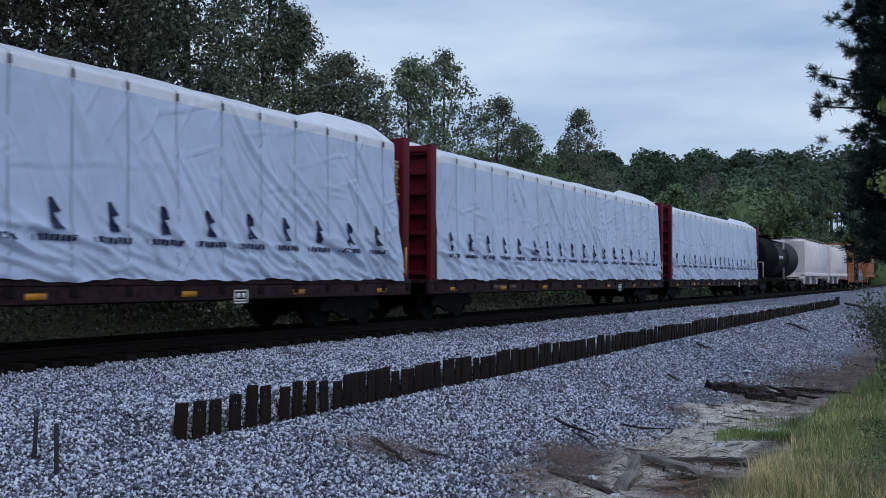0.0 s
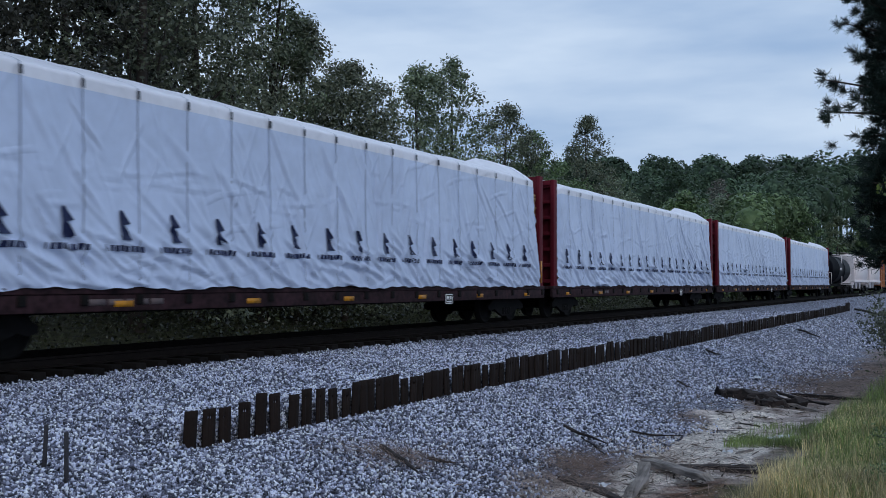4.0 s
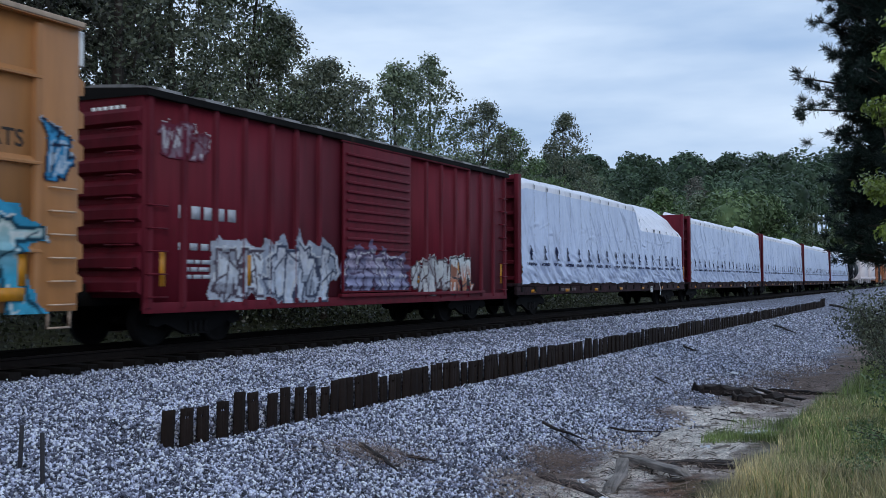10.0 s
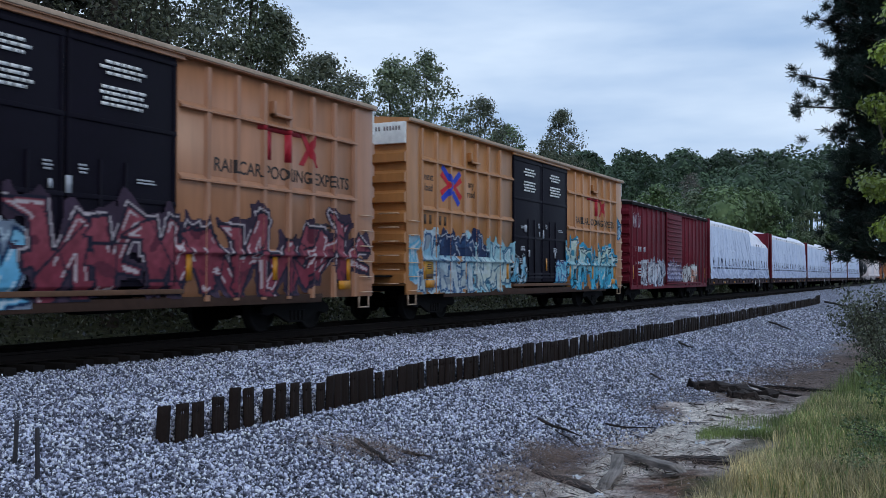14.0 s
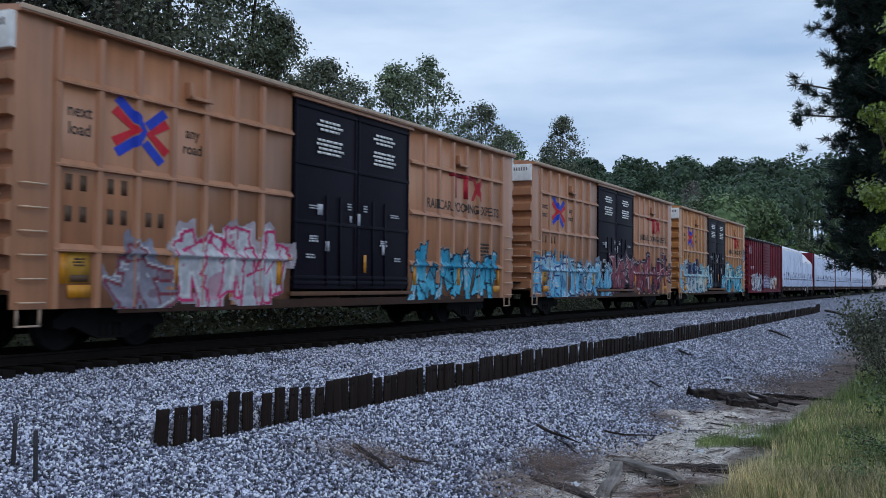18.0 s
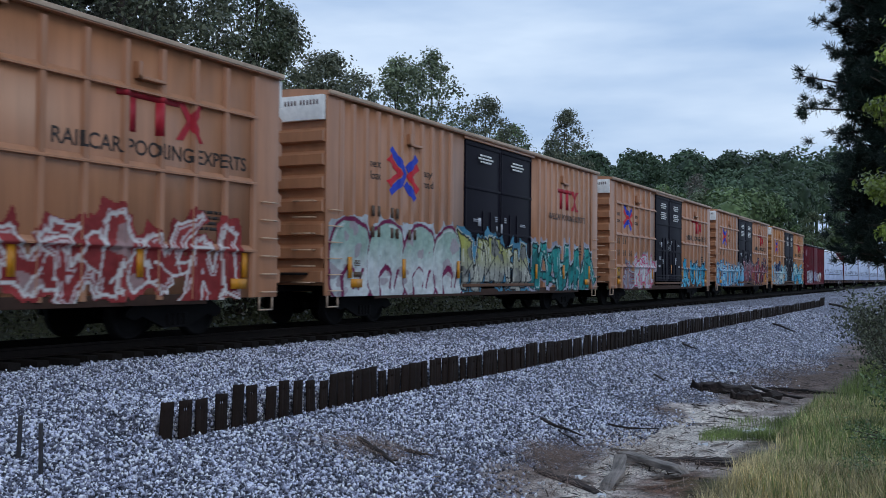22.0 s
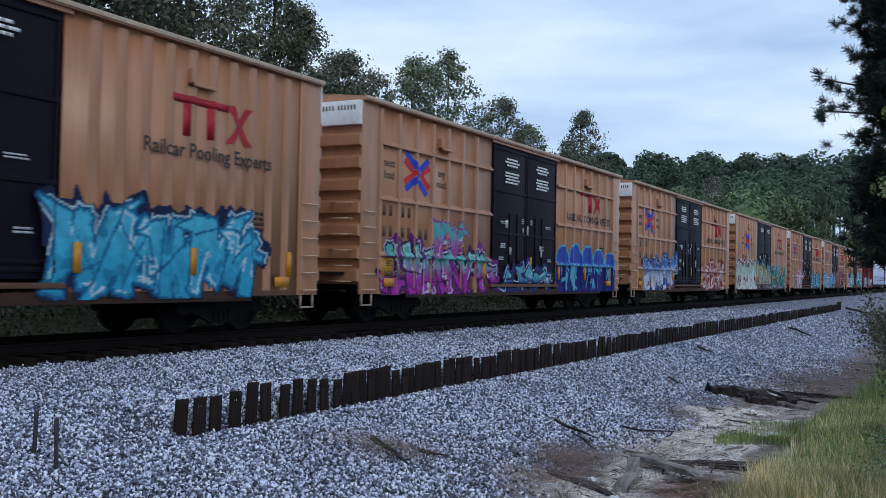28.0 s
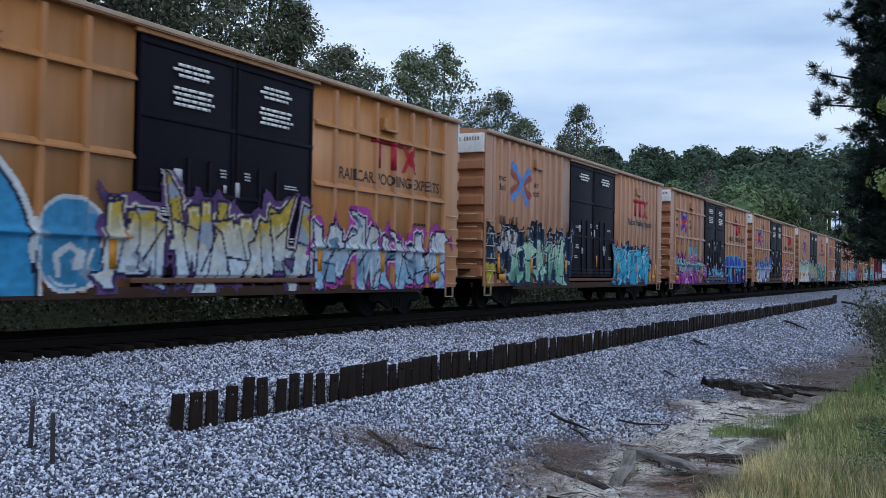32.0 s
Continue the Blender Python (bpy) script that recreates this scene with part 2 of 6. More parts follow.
def ground_material():
    """Gravel by the track, sandy dirt below it, grass and leaf mould beyond."""
    m = bpy.data.materials.new("ground")
    m.use_nodes = True
    n, l = m.node_tree.nodes, m.node_tree.links
    b = n["Principled BSDF"]
    b.inputs["Roughness"].default_value = 0.9
    b.inputs["Specular IOR Level"].default_value = 0.25
    co = n.new("ShaderNodeTexCoord")

    def ramp(src, *stops):
        r = n.new("ShaderNodeValToRGB")
        while len(r.color_ramp.elements) < len(stops):
            r.color_ramp.elements.new(0.5)
        for e, (p, c) in zip(r.color_ramp.elements, stops):
            e.position, e.color = p, (*c, 1)
        l.new(src, r.inputs["Fac"])
        return r.outputs["Color"]

    def noise_tex(scale, detail=6.0):
        t = n.new("ShaderNodeTexNoise")
        t.inputs["Scale"].default_value, t.inputs["Detail"].default_value = scale, detail
        l.new(co.outputs["Object"], t.inputs["Vector"])
        return t.outputs["Fac"]

    def mix(fac, a, c):
        x = n.new("ShaderNodeMixRGB")
        l.new(fac, x.inputs[0])
        l.new(a, x.inputs[1])
        l.new(c, x.inputs[2])
        return x.outputs[0]

    def math_node(op, a, c):
        x = n.new("ShaderNodeMath")
        x.operation = op
        for i, v in enumerate((a, c)):
            if isinstance(v, float):
                x.inputs[i].default_value = v
            else:
                l.new(v, x.inputs[i])
        return x.outputs[0]

    vor, edge = n.new("ShaderNodeTexVoronoi"), n.new("ShaderNodeTexVoronoi")
    edge.feature = "DISTANCE_TO_EDGE"
    for v in (vor, edge):
        v.inputs["Scale"].default_value = 30.0
        l.new(co.outputs["Object"], v.inputs["Vector"])
    sep = n.new("ShaderNodeSeparateColor")
    l.new(vor.outputs["Color"], sep.inputs[0])
    stone = ramp(sep.outputs[0], (0.0, (0.06, 0.062, 0.08)), (0.4, (0.24, 0.246, 0.326)), (0.75, (0.56, 0.572, 0.725)), (1.0, (0.88, 0.9, 0.99)))
    gap = ramp(edge.outputs["Distance"], (0.03, (0.0, 0.0, 0.0)), (0.22, (1, 1, 1)))
    x = n.new("ShaderNodeMixRGB")
    x.blend_type, x.inputs[0].default_value = "MULTIPLY", 0.95
    l.new(stone, x.inputs[1])
    l.new(gap, x.inputs[2])
    gravel = x.outputs[0]
    dirt = ramp(noise_tex(2.2), (0.3, (0.19, 0.15, 0.135)), (0.5, (0.5, 0.415, 0.375)), (0.7, (0.78, 0.68, 0.62)))
    litter = ramp(noise_tex(6.0), (0.35, (0.06, 0.035, 0.024)), (0.65, (0.26, 0.14, 0.095)))
    axes = n.new("ShaderNodeSeparateXYZ")
    l.new(co.outputs["Object"], axes.inputs[0])
    strip = math_node("ABSOLUTE", math_node("ADD", axes.outputs[0], 3.0), 0.0)
    along = math_node("MULTIPLY", math_node("ABSOLUTE", math_node("SUBTRACT", axes.outputs[1], 12.4), 0.0), 0.16)
    blot = math_node("SUBTRACT", math_node("MULTIPLY", noise_tex(1.7), 2.6), math_node("ADD", strip, along))
    at_spots = ramp(blot, (0.3, (0, 0, 0)), (0.55, (1, 1, 1)))
    dirt = mix(ramp(noise_tex(0.7), (0.55, (0, 0, 0)), (0.64, (1, 1, 1))), dirt, litter)
    rusty = ramp(math_node("MULTIPLY", math_node("SUBTRACT", axes.outputs[1], 15.5), 0.3), (0.1, (0, 0, 0)), (0.8, (0.85, 0.85, 0.85)))
    dirt = mix(rusty, dirt, ramp(noise_tex(11.0), (0.35, (0.075, 0.05, 0.042)), (0.68, (0.3, 0.215, 0.19))))
    sand = ramp(noise_tex(9.0), (0.3, (0.64, 0.555, 0.49)), (0.7, (0.93, 0.84, 0.755)))
    dirt = mix(at_spots, dirt, sand)
    for scale, low, high in ((26.0, 0.5, 1.1), (75.0, 0.62, 1.12), (4.0, 0.72, 1.1)):
        y = n.new("ShaderNodeMixRGB")
        y.blend_type, y.inputs[0].default_value = "MULTIPLY", 1.0
        l.new(dirt, y.inputs[1])
        l.new(ramp(noise_tex(scale), (0.36, (low, low, low)), (0.56, (high, high, high))), y.inputs[2])
        dirt = y.outputs[0]
    turf = ramp(noise_tex(5.0), (0.3, (0.03, 0.045, 0.016)), (0.7, (0.11, 0.12, 0.045)))
    mould = ramp(noise_tex(3.0), (0.35, (0.03, 0.03, 0.02)), (0.7, (0.08, 0.085, 0.04)))
    wob = math_node("MULTIPLY", math_node("SUBTRACT", noise_tex(0.9), 0.5), 2.2)
    back = math_node("MINIMUM", math_node("MAXIMUM", math_node("MULTIPLY", math_node("SUBTRACT", axes.outputs[1], 15.0), 0.15), 0.0), 1.1)
    px = math_node("SUBTRACT", math_node("ADD", axes.outputs[0], wob), back)
    to_dirt = ramp(math_node("ADD", math_node("MULTIPLY", px, 0.5), 2.35), (0.4, (0, 0, 0)), (0.62, (1, 1, 1)))
    to_turf = ramp(math_node("ADD", math_node("MULTIPLY", px, 0.5), 1.5), (0.4, (0, 0, 0)), (0.7, (1, 1, 1)))
    to_mould = ramp(math_node("SUBTRACT", -8.2, math_node("MULTIPLY", px, 0.5)), (0.3, (0, 0, 0)), (0.7, (1, 1, 1)))
    # oily track bed, its colour blackened further for the shade under the train
    grime_shade = ramp(noise_tex(9.0), (0.3, (0.005, 0.0045, 0.004)), (0.7, (0.025, 0.022, 0.02)))
    to_grime_shade = ramp(math_node("SUBTRACT", -5.9, math_node("ADD", math_node("MULTIPLY", axes.outputs[0], 0.5), math_node("MULTIPLY", wob, 0.06))), (0.44, (0, 0, 0)), (0.56, (1, 1, 1)))
    gravel = mix(to_grime_shade, gravel, grime_shade)
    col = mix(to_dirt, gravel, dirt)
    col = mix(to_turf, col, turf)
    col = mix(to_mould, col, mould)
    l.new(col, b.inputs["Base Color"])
    bp = n.new("ShaderNodeBump")
    bp.inputs["Strength"].default_value, bp.inputs["Distance"].default_value = 0.9, 0.03
    l.new(edge.outputs["Distance"], bp.inputs["Height"])
    l.new(bp.outputs["Normal"], b.inputs["Normal"])
    return m


GROUND = ground_material()


def paint_material():
    """Spray paint: the colours come with the shapes that were sprayed."""
    m = material("spray_paint", (1, 1, 1), 0.65, spec=0.15, dark=0.8, light=1.1, grain=10, coarse=1.2, bump=0.03)
    n, l = m.node_tree.nodes, m.node_tree.links
    at = n.new("ShaderNodeAttribute")
    at.attribute_name = "spray"
    for x in n:
        if x.type == "MIX_RGB" and x.blend_type == "MULTIPLY":
            l.new(at.outputs["Color"], x.inputs[1])
    return m


SPRAY = paint_material()


# ---- shaping ----
def mesh_of(name, verts, faces, mat=None, smooth=False):
    me = bpy.data.meshes.new(name)
    verts, faces = np.asarray(verts, np.float32), np.asarray(faces, np.int32)
    k = faces.shape[1]
    me.vertices.add(len(verts))
    me.vertices.foreach_set("co", verts.ravel())
    me.loops.add(faces.size)
    me.loops.foreach_set("vertex_index", faces.ravel())
    me.polygons.add(len(faces))
    me.polygons.foreach_set("loop_start", np.arange(0, faces.size, k, dtype=np.int32))
    if smooth:
        me.polygons.foreach_set("use_smooth", np.ones(len(faces), bool))
    me.update(calc_edges=True)
    if mat:
        me.materials.append(mat)
    return me


BOX_F = np.array([(0, 3, 2, 1), (4, 5, 6, 7), (0, 1, 5, 4), (1, 2, 6, 5), (2, 3, 7, 6), (3, 0, 4, 7)])


def box_v(x0, x1, y0, y1, z0, z1):
    return [(x0, y0, z0), (x1, y0, z0), (x1, y1, z0), (x0, y1, z0), (x0, y0, z1), (x1, y0, z1), (x1, y1, z1), (x0, y1, z1)]


def boxes(name, items, mat, bevel=0.0):
    """One mesh of several boxes (x0, x1, y0, y1, z0, z1)."""
    v = np.concatenate([box_v(*i) for i in items])
    f = np.concatenate([BOX_F + 8 * k for k in range(len(items))])
    me = mesh_of(name, v, f, mat)
    if bevel:
        bm = bmesh.new()
        bm.from_mesh(me)
        bmesh.ops.bevel(bm, geom=bm.edges[:], offset=bevel, segments=2, affect="EDGES", profile=0.6)
        bm.to_mesh(me)
        bm.free()
    return me


def extrude(name, outline, y0, y1, mat, axis="y", smooth=False):
    """A closed outline of (x, z) drawn out along y (or of (y, z) along x)."""
    k = len(outline)
    v = [(a, y0, b) for a, b in outline] + [(a, y1, b) for a, b in outline]
    if axis == "x":
        v = [(y, x, z) for x, y, z in v]
    bm = bmesh.new()
    vs = [bm.verts.new(p) for p in v]
    for i in range(k):
        j = (i + 1) % k
        bm.faces.new((vs[i], vs[j], vs[k + j], vs[k + i])).smooth = smooth
    bm.faces.new(vs[:k][::-1])
    bm.faces.new(vs[k:])
    bmesh.ops.recalc_face_normals(bm, faces=bm.faces)
    me = bpy.data.meshes.new(name)
    bm.to_mesh(me)
    bm.free()
    me.materials.append(mat)
    return me


def tube(name, pts, radii, mat, sides=7):
    """A tapered limb through pts."""
    pts = [Vector([float(q) for q in p]) for p in pts]
    v, f = [], []
    for i, p in enumerate(pts):
        d = (pts[min(i + 1, len(pts) - 1)] - pts[max(i - 1, 0)]).normalized()
        a = d.orthogonal().normalized()
        b = d.cross(a)
        for s in range(sides):
            an = 2 * math.pi * s / sides
            v.append(p + float(radii[i]) * (math.cos(an) * a + math.sin(an) * b))
    for i in range(len(pts) - 1):
        for s in range(sides):
            t = (s + 1) % sides
            f.append((i * sides + s, i * sides + t, (i + 1) * sides + t, (i + 1) * sides + s))
    return mesh_of(name, [tuple(p) for p in v], f, mat, smooth=True)


def joined(name, meshes, mat):
    """Several quad or triangle meshes as one."""
    bm = bmesh.new()
    for me in meshes:
        bm.from_mesh(me)
        bpy.data.meshes.remove(me)
    me = bpy.data.meshes.new(name)
    bm.to_mesh(me)
    bm.free()
    me.materials.clear()
    me.materials.append(mat)
    return me


def part(name, me, parent, label="", m=None):
    ob = new(name, me)
    ob.parent = parent
    if m is not None:
        ob.matrix_basis = m
    if label:
        tagged(ob, label)
    return ob


def thing(name, label, category, m=None, group="", kind="", me=None):
    ob = new(name, me)
    if m is not None:
        ob.matrix_basis = m
    return tagged(ob, label, category, group, kind)


def grid_faces(nu, nv):
    i = np.arange((nu - 1) * (nv - 1))
    u, v = i // (nv - 1), i % (nv - 1)
    a = u * nv + v
    return np.stack([a, a + nv, a + nv + 1, a + 1], 1)


WORDS = {}


def words(text, size, mat, align="CENTER"):
    """Lettering in the built-in font, as a mesh that faces +x and reads along +y... from -y to +y."""
    key = (text, size, mat.name, align)
    if key not in WORDS:
        cu = bpy.data.curves.new("lettering", "FONT")
        cu.body, cu.size, cu.align_x, cu.extrude, cu.offset = text, size, align, 0.0015, size * 0.012
        cu.resolution_u = 3
        ob = bpy.data.objects.new("lettering", cu)
        scene.collection.objects.link(ob)
        me = bpy.data.meshes.new_from_object(ob.evaluated_get(bpy.context.evaluated_depsgraph_get()))
        bpy.data.objects.remove(ob)
        me.transform(Matrix(((0, 0, 1, 0), (1, 0, 0, 0), (0, 1, 0, 0), (0, 0, 0, 1))))
        me.materials.clear()
        me.materials.append(mat)
        WORDS[key] = me
    return WORDS[key]


# ---- ground and track ----
TRACK_X, RAIL_Z = -13.78, -0.2
RNG = np.random.default_rng(7)


def height(x, y):
    """The ground's height over the plan: track bed, shelf, gravel bank, low ground, bank under the camera."""
    x, y = np.asarray(x, float), np.asarray(y, float)
    bank = np.interp(x, [-60, -30, -19, -16.6, -15.3, -12.5, -12.2, -7.0, -6.66, -6.63, -6.2, -5.0, -3.7, -2.6, -1.0, 1.0, 6, 30],
                     [1.2, 0.2, -1.3, -1.25, -0.49, -0.48, -0.52, -0.38, -0.4, -0.59, -0.63, -0.8, -0.99, -1.02, -0.92, -0.68, -0.4, 0.4])
    soft = np.interp(x, [-60, -30, -19, -16.6, -15.3, -12.5, -12.2, -7.5, -5.0, -3.7, -2.6, -1.0, 1.0, 6, 30],
                     [1.2, 0.2, -1.3, -1.25, -0.49, -0.48, -0.52, -0.42, -0.78, -0.99, -1.02, -0.92, -0.68, -0.4, 0.4])
    k = np.clip((y - 6.98) / 0.1, 0, 1) * np.clip((63.5 - y) / 0.8, 0, 1)
    z = soft * (1 - k) + bank * k
    far = np.clip((np.abs(y) - 90) / 200, 0, 1) * (np.abs(x) > 40)
    w = 0.03 * np.sin(1.7 * x + 0.9 * y) * np.sin(0.8 * x - 1.3 * y) + 0.02 * np.sin(3.1 * y + 2.0 * x)
    return z + w * ((x > -11.5) & (np.abs(x + 6.6) > 0.3)) + far * 2.0


xs = np.concatenate([[-900, -300, -120, -60, -40, -30, -24, -19, -17.5, -16.6, -15.9, -15.3, -14, -12.7, -12.5, -12.35, -12.2], np.arange(-12.0, -7.0, 0.4), [-6.8, -6.69, -6.66, -6.63, -6.5],
                     np.arange(-6.3, 1.2, 0.15), [1.5, 3, 6, 12, 30, 120, 300, 900]])
ys = np.concatenate([[-900, -300, -100, -40, -15, -6], np.arange(-3, 6, 0.5), np.arange(6.0, 6.9, 0.25), [6.98, 7.08], np.arange(7.25, 30, 0.25), np.arange(30, 90, 1.0), [95, 110, 140, 200, 300, 500, 900]])
gx, gy = np.meshgrid(xs, ys, indexing="ij")
gz = height(gx, gy)
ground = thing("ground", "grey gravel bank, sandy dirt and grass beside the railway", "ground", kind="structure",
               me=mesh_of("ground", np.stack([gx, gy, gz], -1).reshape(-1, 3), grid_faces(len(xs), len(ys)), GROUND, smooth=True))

track = thing("railway_track", "single railway track with dark wooden ties in gravel", "railway track", pose(TRACK_X, 0, RAIL_Z), kind="structure")
RAIL_LINE = [(-0.07, -0.17), (0.07, -0.17), (0.07, -0.155), (0.012, -0.135), (0.012, -0.045), (0.036, -0.035), (0.036, -0.006), (0.028, 0.0), (-0.028, 0.0),
             (-0.036, -0.006), (-0.036, -0.035), (-0.012, -0.045), (-0.012, -0.135), (-0.07, -0.155)]
for side in (-0.7525, 0.7525):
    part("rail", extrude("rail", [(x + side, z) for x, z in RAIL_LINE], -40, 440, RAIL), track, "rusty steel rail with a worn head")
tie_me = boxes("tie", [(-1.36, 1.36, -0.115, 0.115, -0.34, -0.172)], TIE, 0.012)
for i in range(290):
    part("tie", tie_me, track, m=pose(RNG.uniform(-0.05, 0.12), -8 + 0.52 * i, RNG.uniform(-0.015, 0.005), 0, 0, RNG.uniform(-1.2, 1.2)))

# ---- row of tie plates stood on edge in the gravel ----
fence = thing("tie_plate_fence", "long row of rusty steel tie plates stood on edge in gravel", "fence", pose(-6.6, 0, 0))


def plate_mesh(w, h, holes):
    """A flat steel plate with square spike holes through it."""
    cols, rows = [0.0, 0.055, 0.08, w - 0.08, w - 0.055, w], [0.0, 0.05, 0.075, h - 0.1, h - 0.075, h]
    v = [(x, a - w / 2, b) for x in (0.009, -0.009) for a in cols for b in rows]
    cells = [(a, b) for a in range(5) for b in range(5) if (a, b) not in holes]
    f, count = [], {}
    for a, b in cells:
        q = (6 * a + b, 6 * (a + 1) + b, 6 * (a + 1) + b + 1, 6 * a + b + 1)
        f += [q, tuple(k + 36 for k in q[::-1])]
        for e in zip(q, q[1:] + q[:1]):
            count[tuple(sorted(e))] = count.get(tuple(sorted(e)), 0) + 1
    for a, b in cells:
        q = (6 * a + b, 6 * (a + 1) + b, 6 * (a + 1) + b + 1, 6 * a + b + 1)
        for e in zip(q, q[1:] + q[:1]):
            if count[tuple(sorted(e))] == 1:
                f.append((e[1], e[0], e[0] + 36, e[1] + 36))
    return mesh_of("tie_plate", v, f, PLATE)


PLATES = [plate_mesh(w, 0.48, h) for w, h in ((0.2, ()), (0.195, {(1, 3), (3, 3)}), (0.205, {(3, 3)}), (0.2, ()), (0.2, {(1, 3), (3, 3)}), (0.21, ()))]
NARROW = [plate_mesh(0.165, 0.48, h) for h in ((), {(1, 3), (3, 3)}, (), {(1, 3)}, {(1, 3), (1, 1)}, ())]
y = 7.1
i = 0
FIRST = [0.0, 0.265, 0.245, 0.292, 0.258, 0.255, 0.299, 0.253, 0.258, 0.269, 0.245]
FIRST_TOP = [-0.224, -0.231, -0.24, -0.224, -0.156, -0.183, -0.225, -0.186, -0.208, -0.232, -0.255]
level, left = -0.2, 0
while y < 62.8:
    if left == 0:
        level, left = -0.215 + RNG.uniform(-0.03, 0.032), int(RNG.integers(2, 6))
    left -= 1
    top = FIRST_TOP[i] if i < 11 else level + RNG.uniform(-0.008, 0.008) + (0.1 if y > 60.5 else 0)
    kind = 1 if i == 1 else (4 if i in (7, 8) else int(RNG.integers(0, 6)))
    lap = 0.0 if i < 11 else (0.014, -0.014, 0.0)[i % 3]
    part("tie_plate", (NARROW if i < 11 or RNG.random() < 0.75 else PLATES)[kind], fence,
         m=pose(0.03 + lap, y, top - 0.48, RNG.uniform(-2.2, 2.2), RNG.uniform(-2, 2), RNG.uniform(-2, 2) if i < 11 else RNG.uniform(-1.5, 1.5)))
    i += 1
    y += FIRST[i] if i < len(FIRST) else RNG.uniform(0.176, 0.205) + (0.025 if left == 0 else 0)

# ---- freight cars ----
HALF_W = 1.6


def side_frame():
    o = [(-1.25, 0.52), (-1.25, 0.42), (-1.05, 0.36), (-0.85, 0.42), (-0.55, 0.3), (-0.3, 0.2), (0.3, 0.2), (0.55, 0.3), (0.85, 0.42), (1.05, 0.36),
         (1.25, 0.42), (1.25, 0.52), (1.0, 0.66), (0.45, 0.74), (-0.45, 0.74), (-1.0, 0.66)]
    return extrude("side_frame", o, 1.0, 1.1, DARK, axis="x")


def wheel_mesh():
    prof = [(0.0, 0.06), (0.12, 0.07), (0.3, 0.03), (0.39, 0.035), (0.4, 0.07), (0.457, 0.06), (0.46, -0.05), (0.49, -0.07), (0.48, -0.09), (0.38, -0.08), (0.3, -0.03), (0.0, -0.04)]
    v, f, n = [], [], 18
    for s in range(n):
        a = 2 * math.pi * s / n
        v += [(x, r * math.cos(a), r * math.sin(a)) for r, x in prof]
    k = len(prof)
    for s in range(n):
        t = (s + 1) % n
        f += [(s * k + i, s * k + i + 1, t * k + i + 1, t * k + i) for i in range(k - 1)]
    return mesh_of("wheel", v, f, DARK, smooth=True)


WHEEL, FRAME = wheel_mesh(), side_frame()
BOLSTER = boxes("bolster", [(-1.0, 1.0, -0.2, 0.2, 0.32, 0.62), (-0.06, 0.06, -1.0, 1.0, 0.4, 0.52)], DARK, 0.02)
SPRINGS = boxes("spring_nest", [(1.0, 1.13, -0.27 + 0.14 * i, -0.17 + 0.14 * i, 0.24, 0.46) for i in range(4)], DARK, 0.02)


def add_truck(car, y):
    truck = part("truck", BOLSTER, car, m=pose(0, y, RAIL_Z))
    for s in (0, 180):
        part("side_frame", FRAME, truck, m=pose(0, 0, 0, 0, 0, s))
        part("spring_nest", SPRINGS, truck, m=pose(0, 0, 0, 0, 0, s))
        for a in (-0.9, 0.9):
            part("wheel", WHEEL, truck, m=pose(0.76 if s == 0 else -0.76, a, 0.457, 0, 0, s))


COUPLER = boxes("coupler", [(-0.07, 0.07, 0, 0.75, 0.75, 0.92), (-0.16, 0.16, 0.7, 0.95, 0.7, 0.98)], DARK, 0.02)
HOSE = tube("brake_hose", [(0.3, 0.0, 0.8), (0.32, 0.35, 0.7), (0.3, 0.6, 0.45), (0.2, 0.75, 0.4)], [0.025] * 4, DARK, 5)


def gear(car, half, truck_y):
    for y in (-truck_y, truck_y):
        add_truck(car, y)
    for s in (0, 180):
        part("coupler", COUPLER, car, m=pose(0, 0, 0, 0, 0, s) @ pose(0, half - 0.1, 0))
        part("brake_hose", HOSE, car, m=pose(0, 0, 0, 0, 0, s) @ pose(0, half - 0.1, 0))


# -- spray painted lettering, drawn on a fine sheet over the ribs --
STEP = 0.029


def spray_sheet(car, profile, pieces, y0, y1, z0, z1, rng):
    """pieces: (ya, yb, za, zb, haze, outline, fill, fill2, letters, style). Each sheet follows profile(y, z), a few millimetres proud."""
    for order, piece in enumerate(pieces):
        spray_piece(car, profile, piece if len(piece) > 9 else (*piece, "wild"), y0, y1, z0, z1, rng, 0.005 + 0.0025 * order)


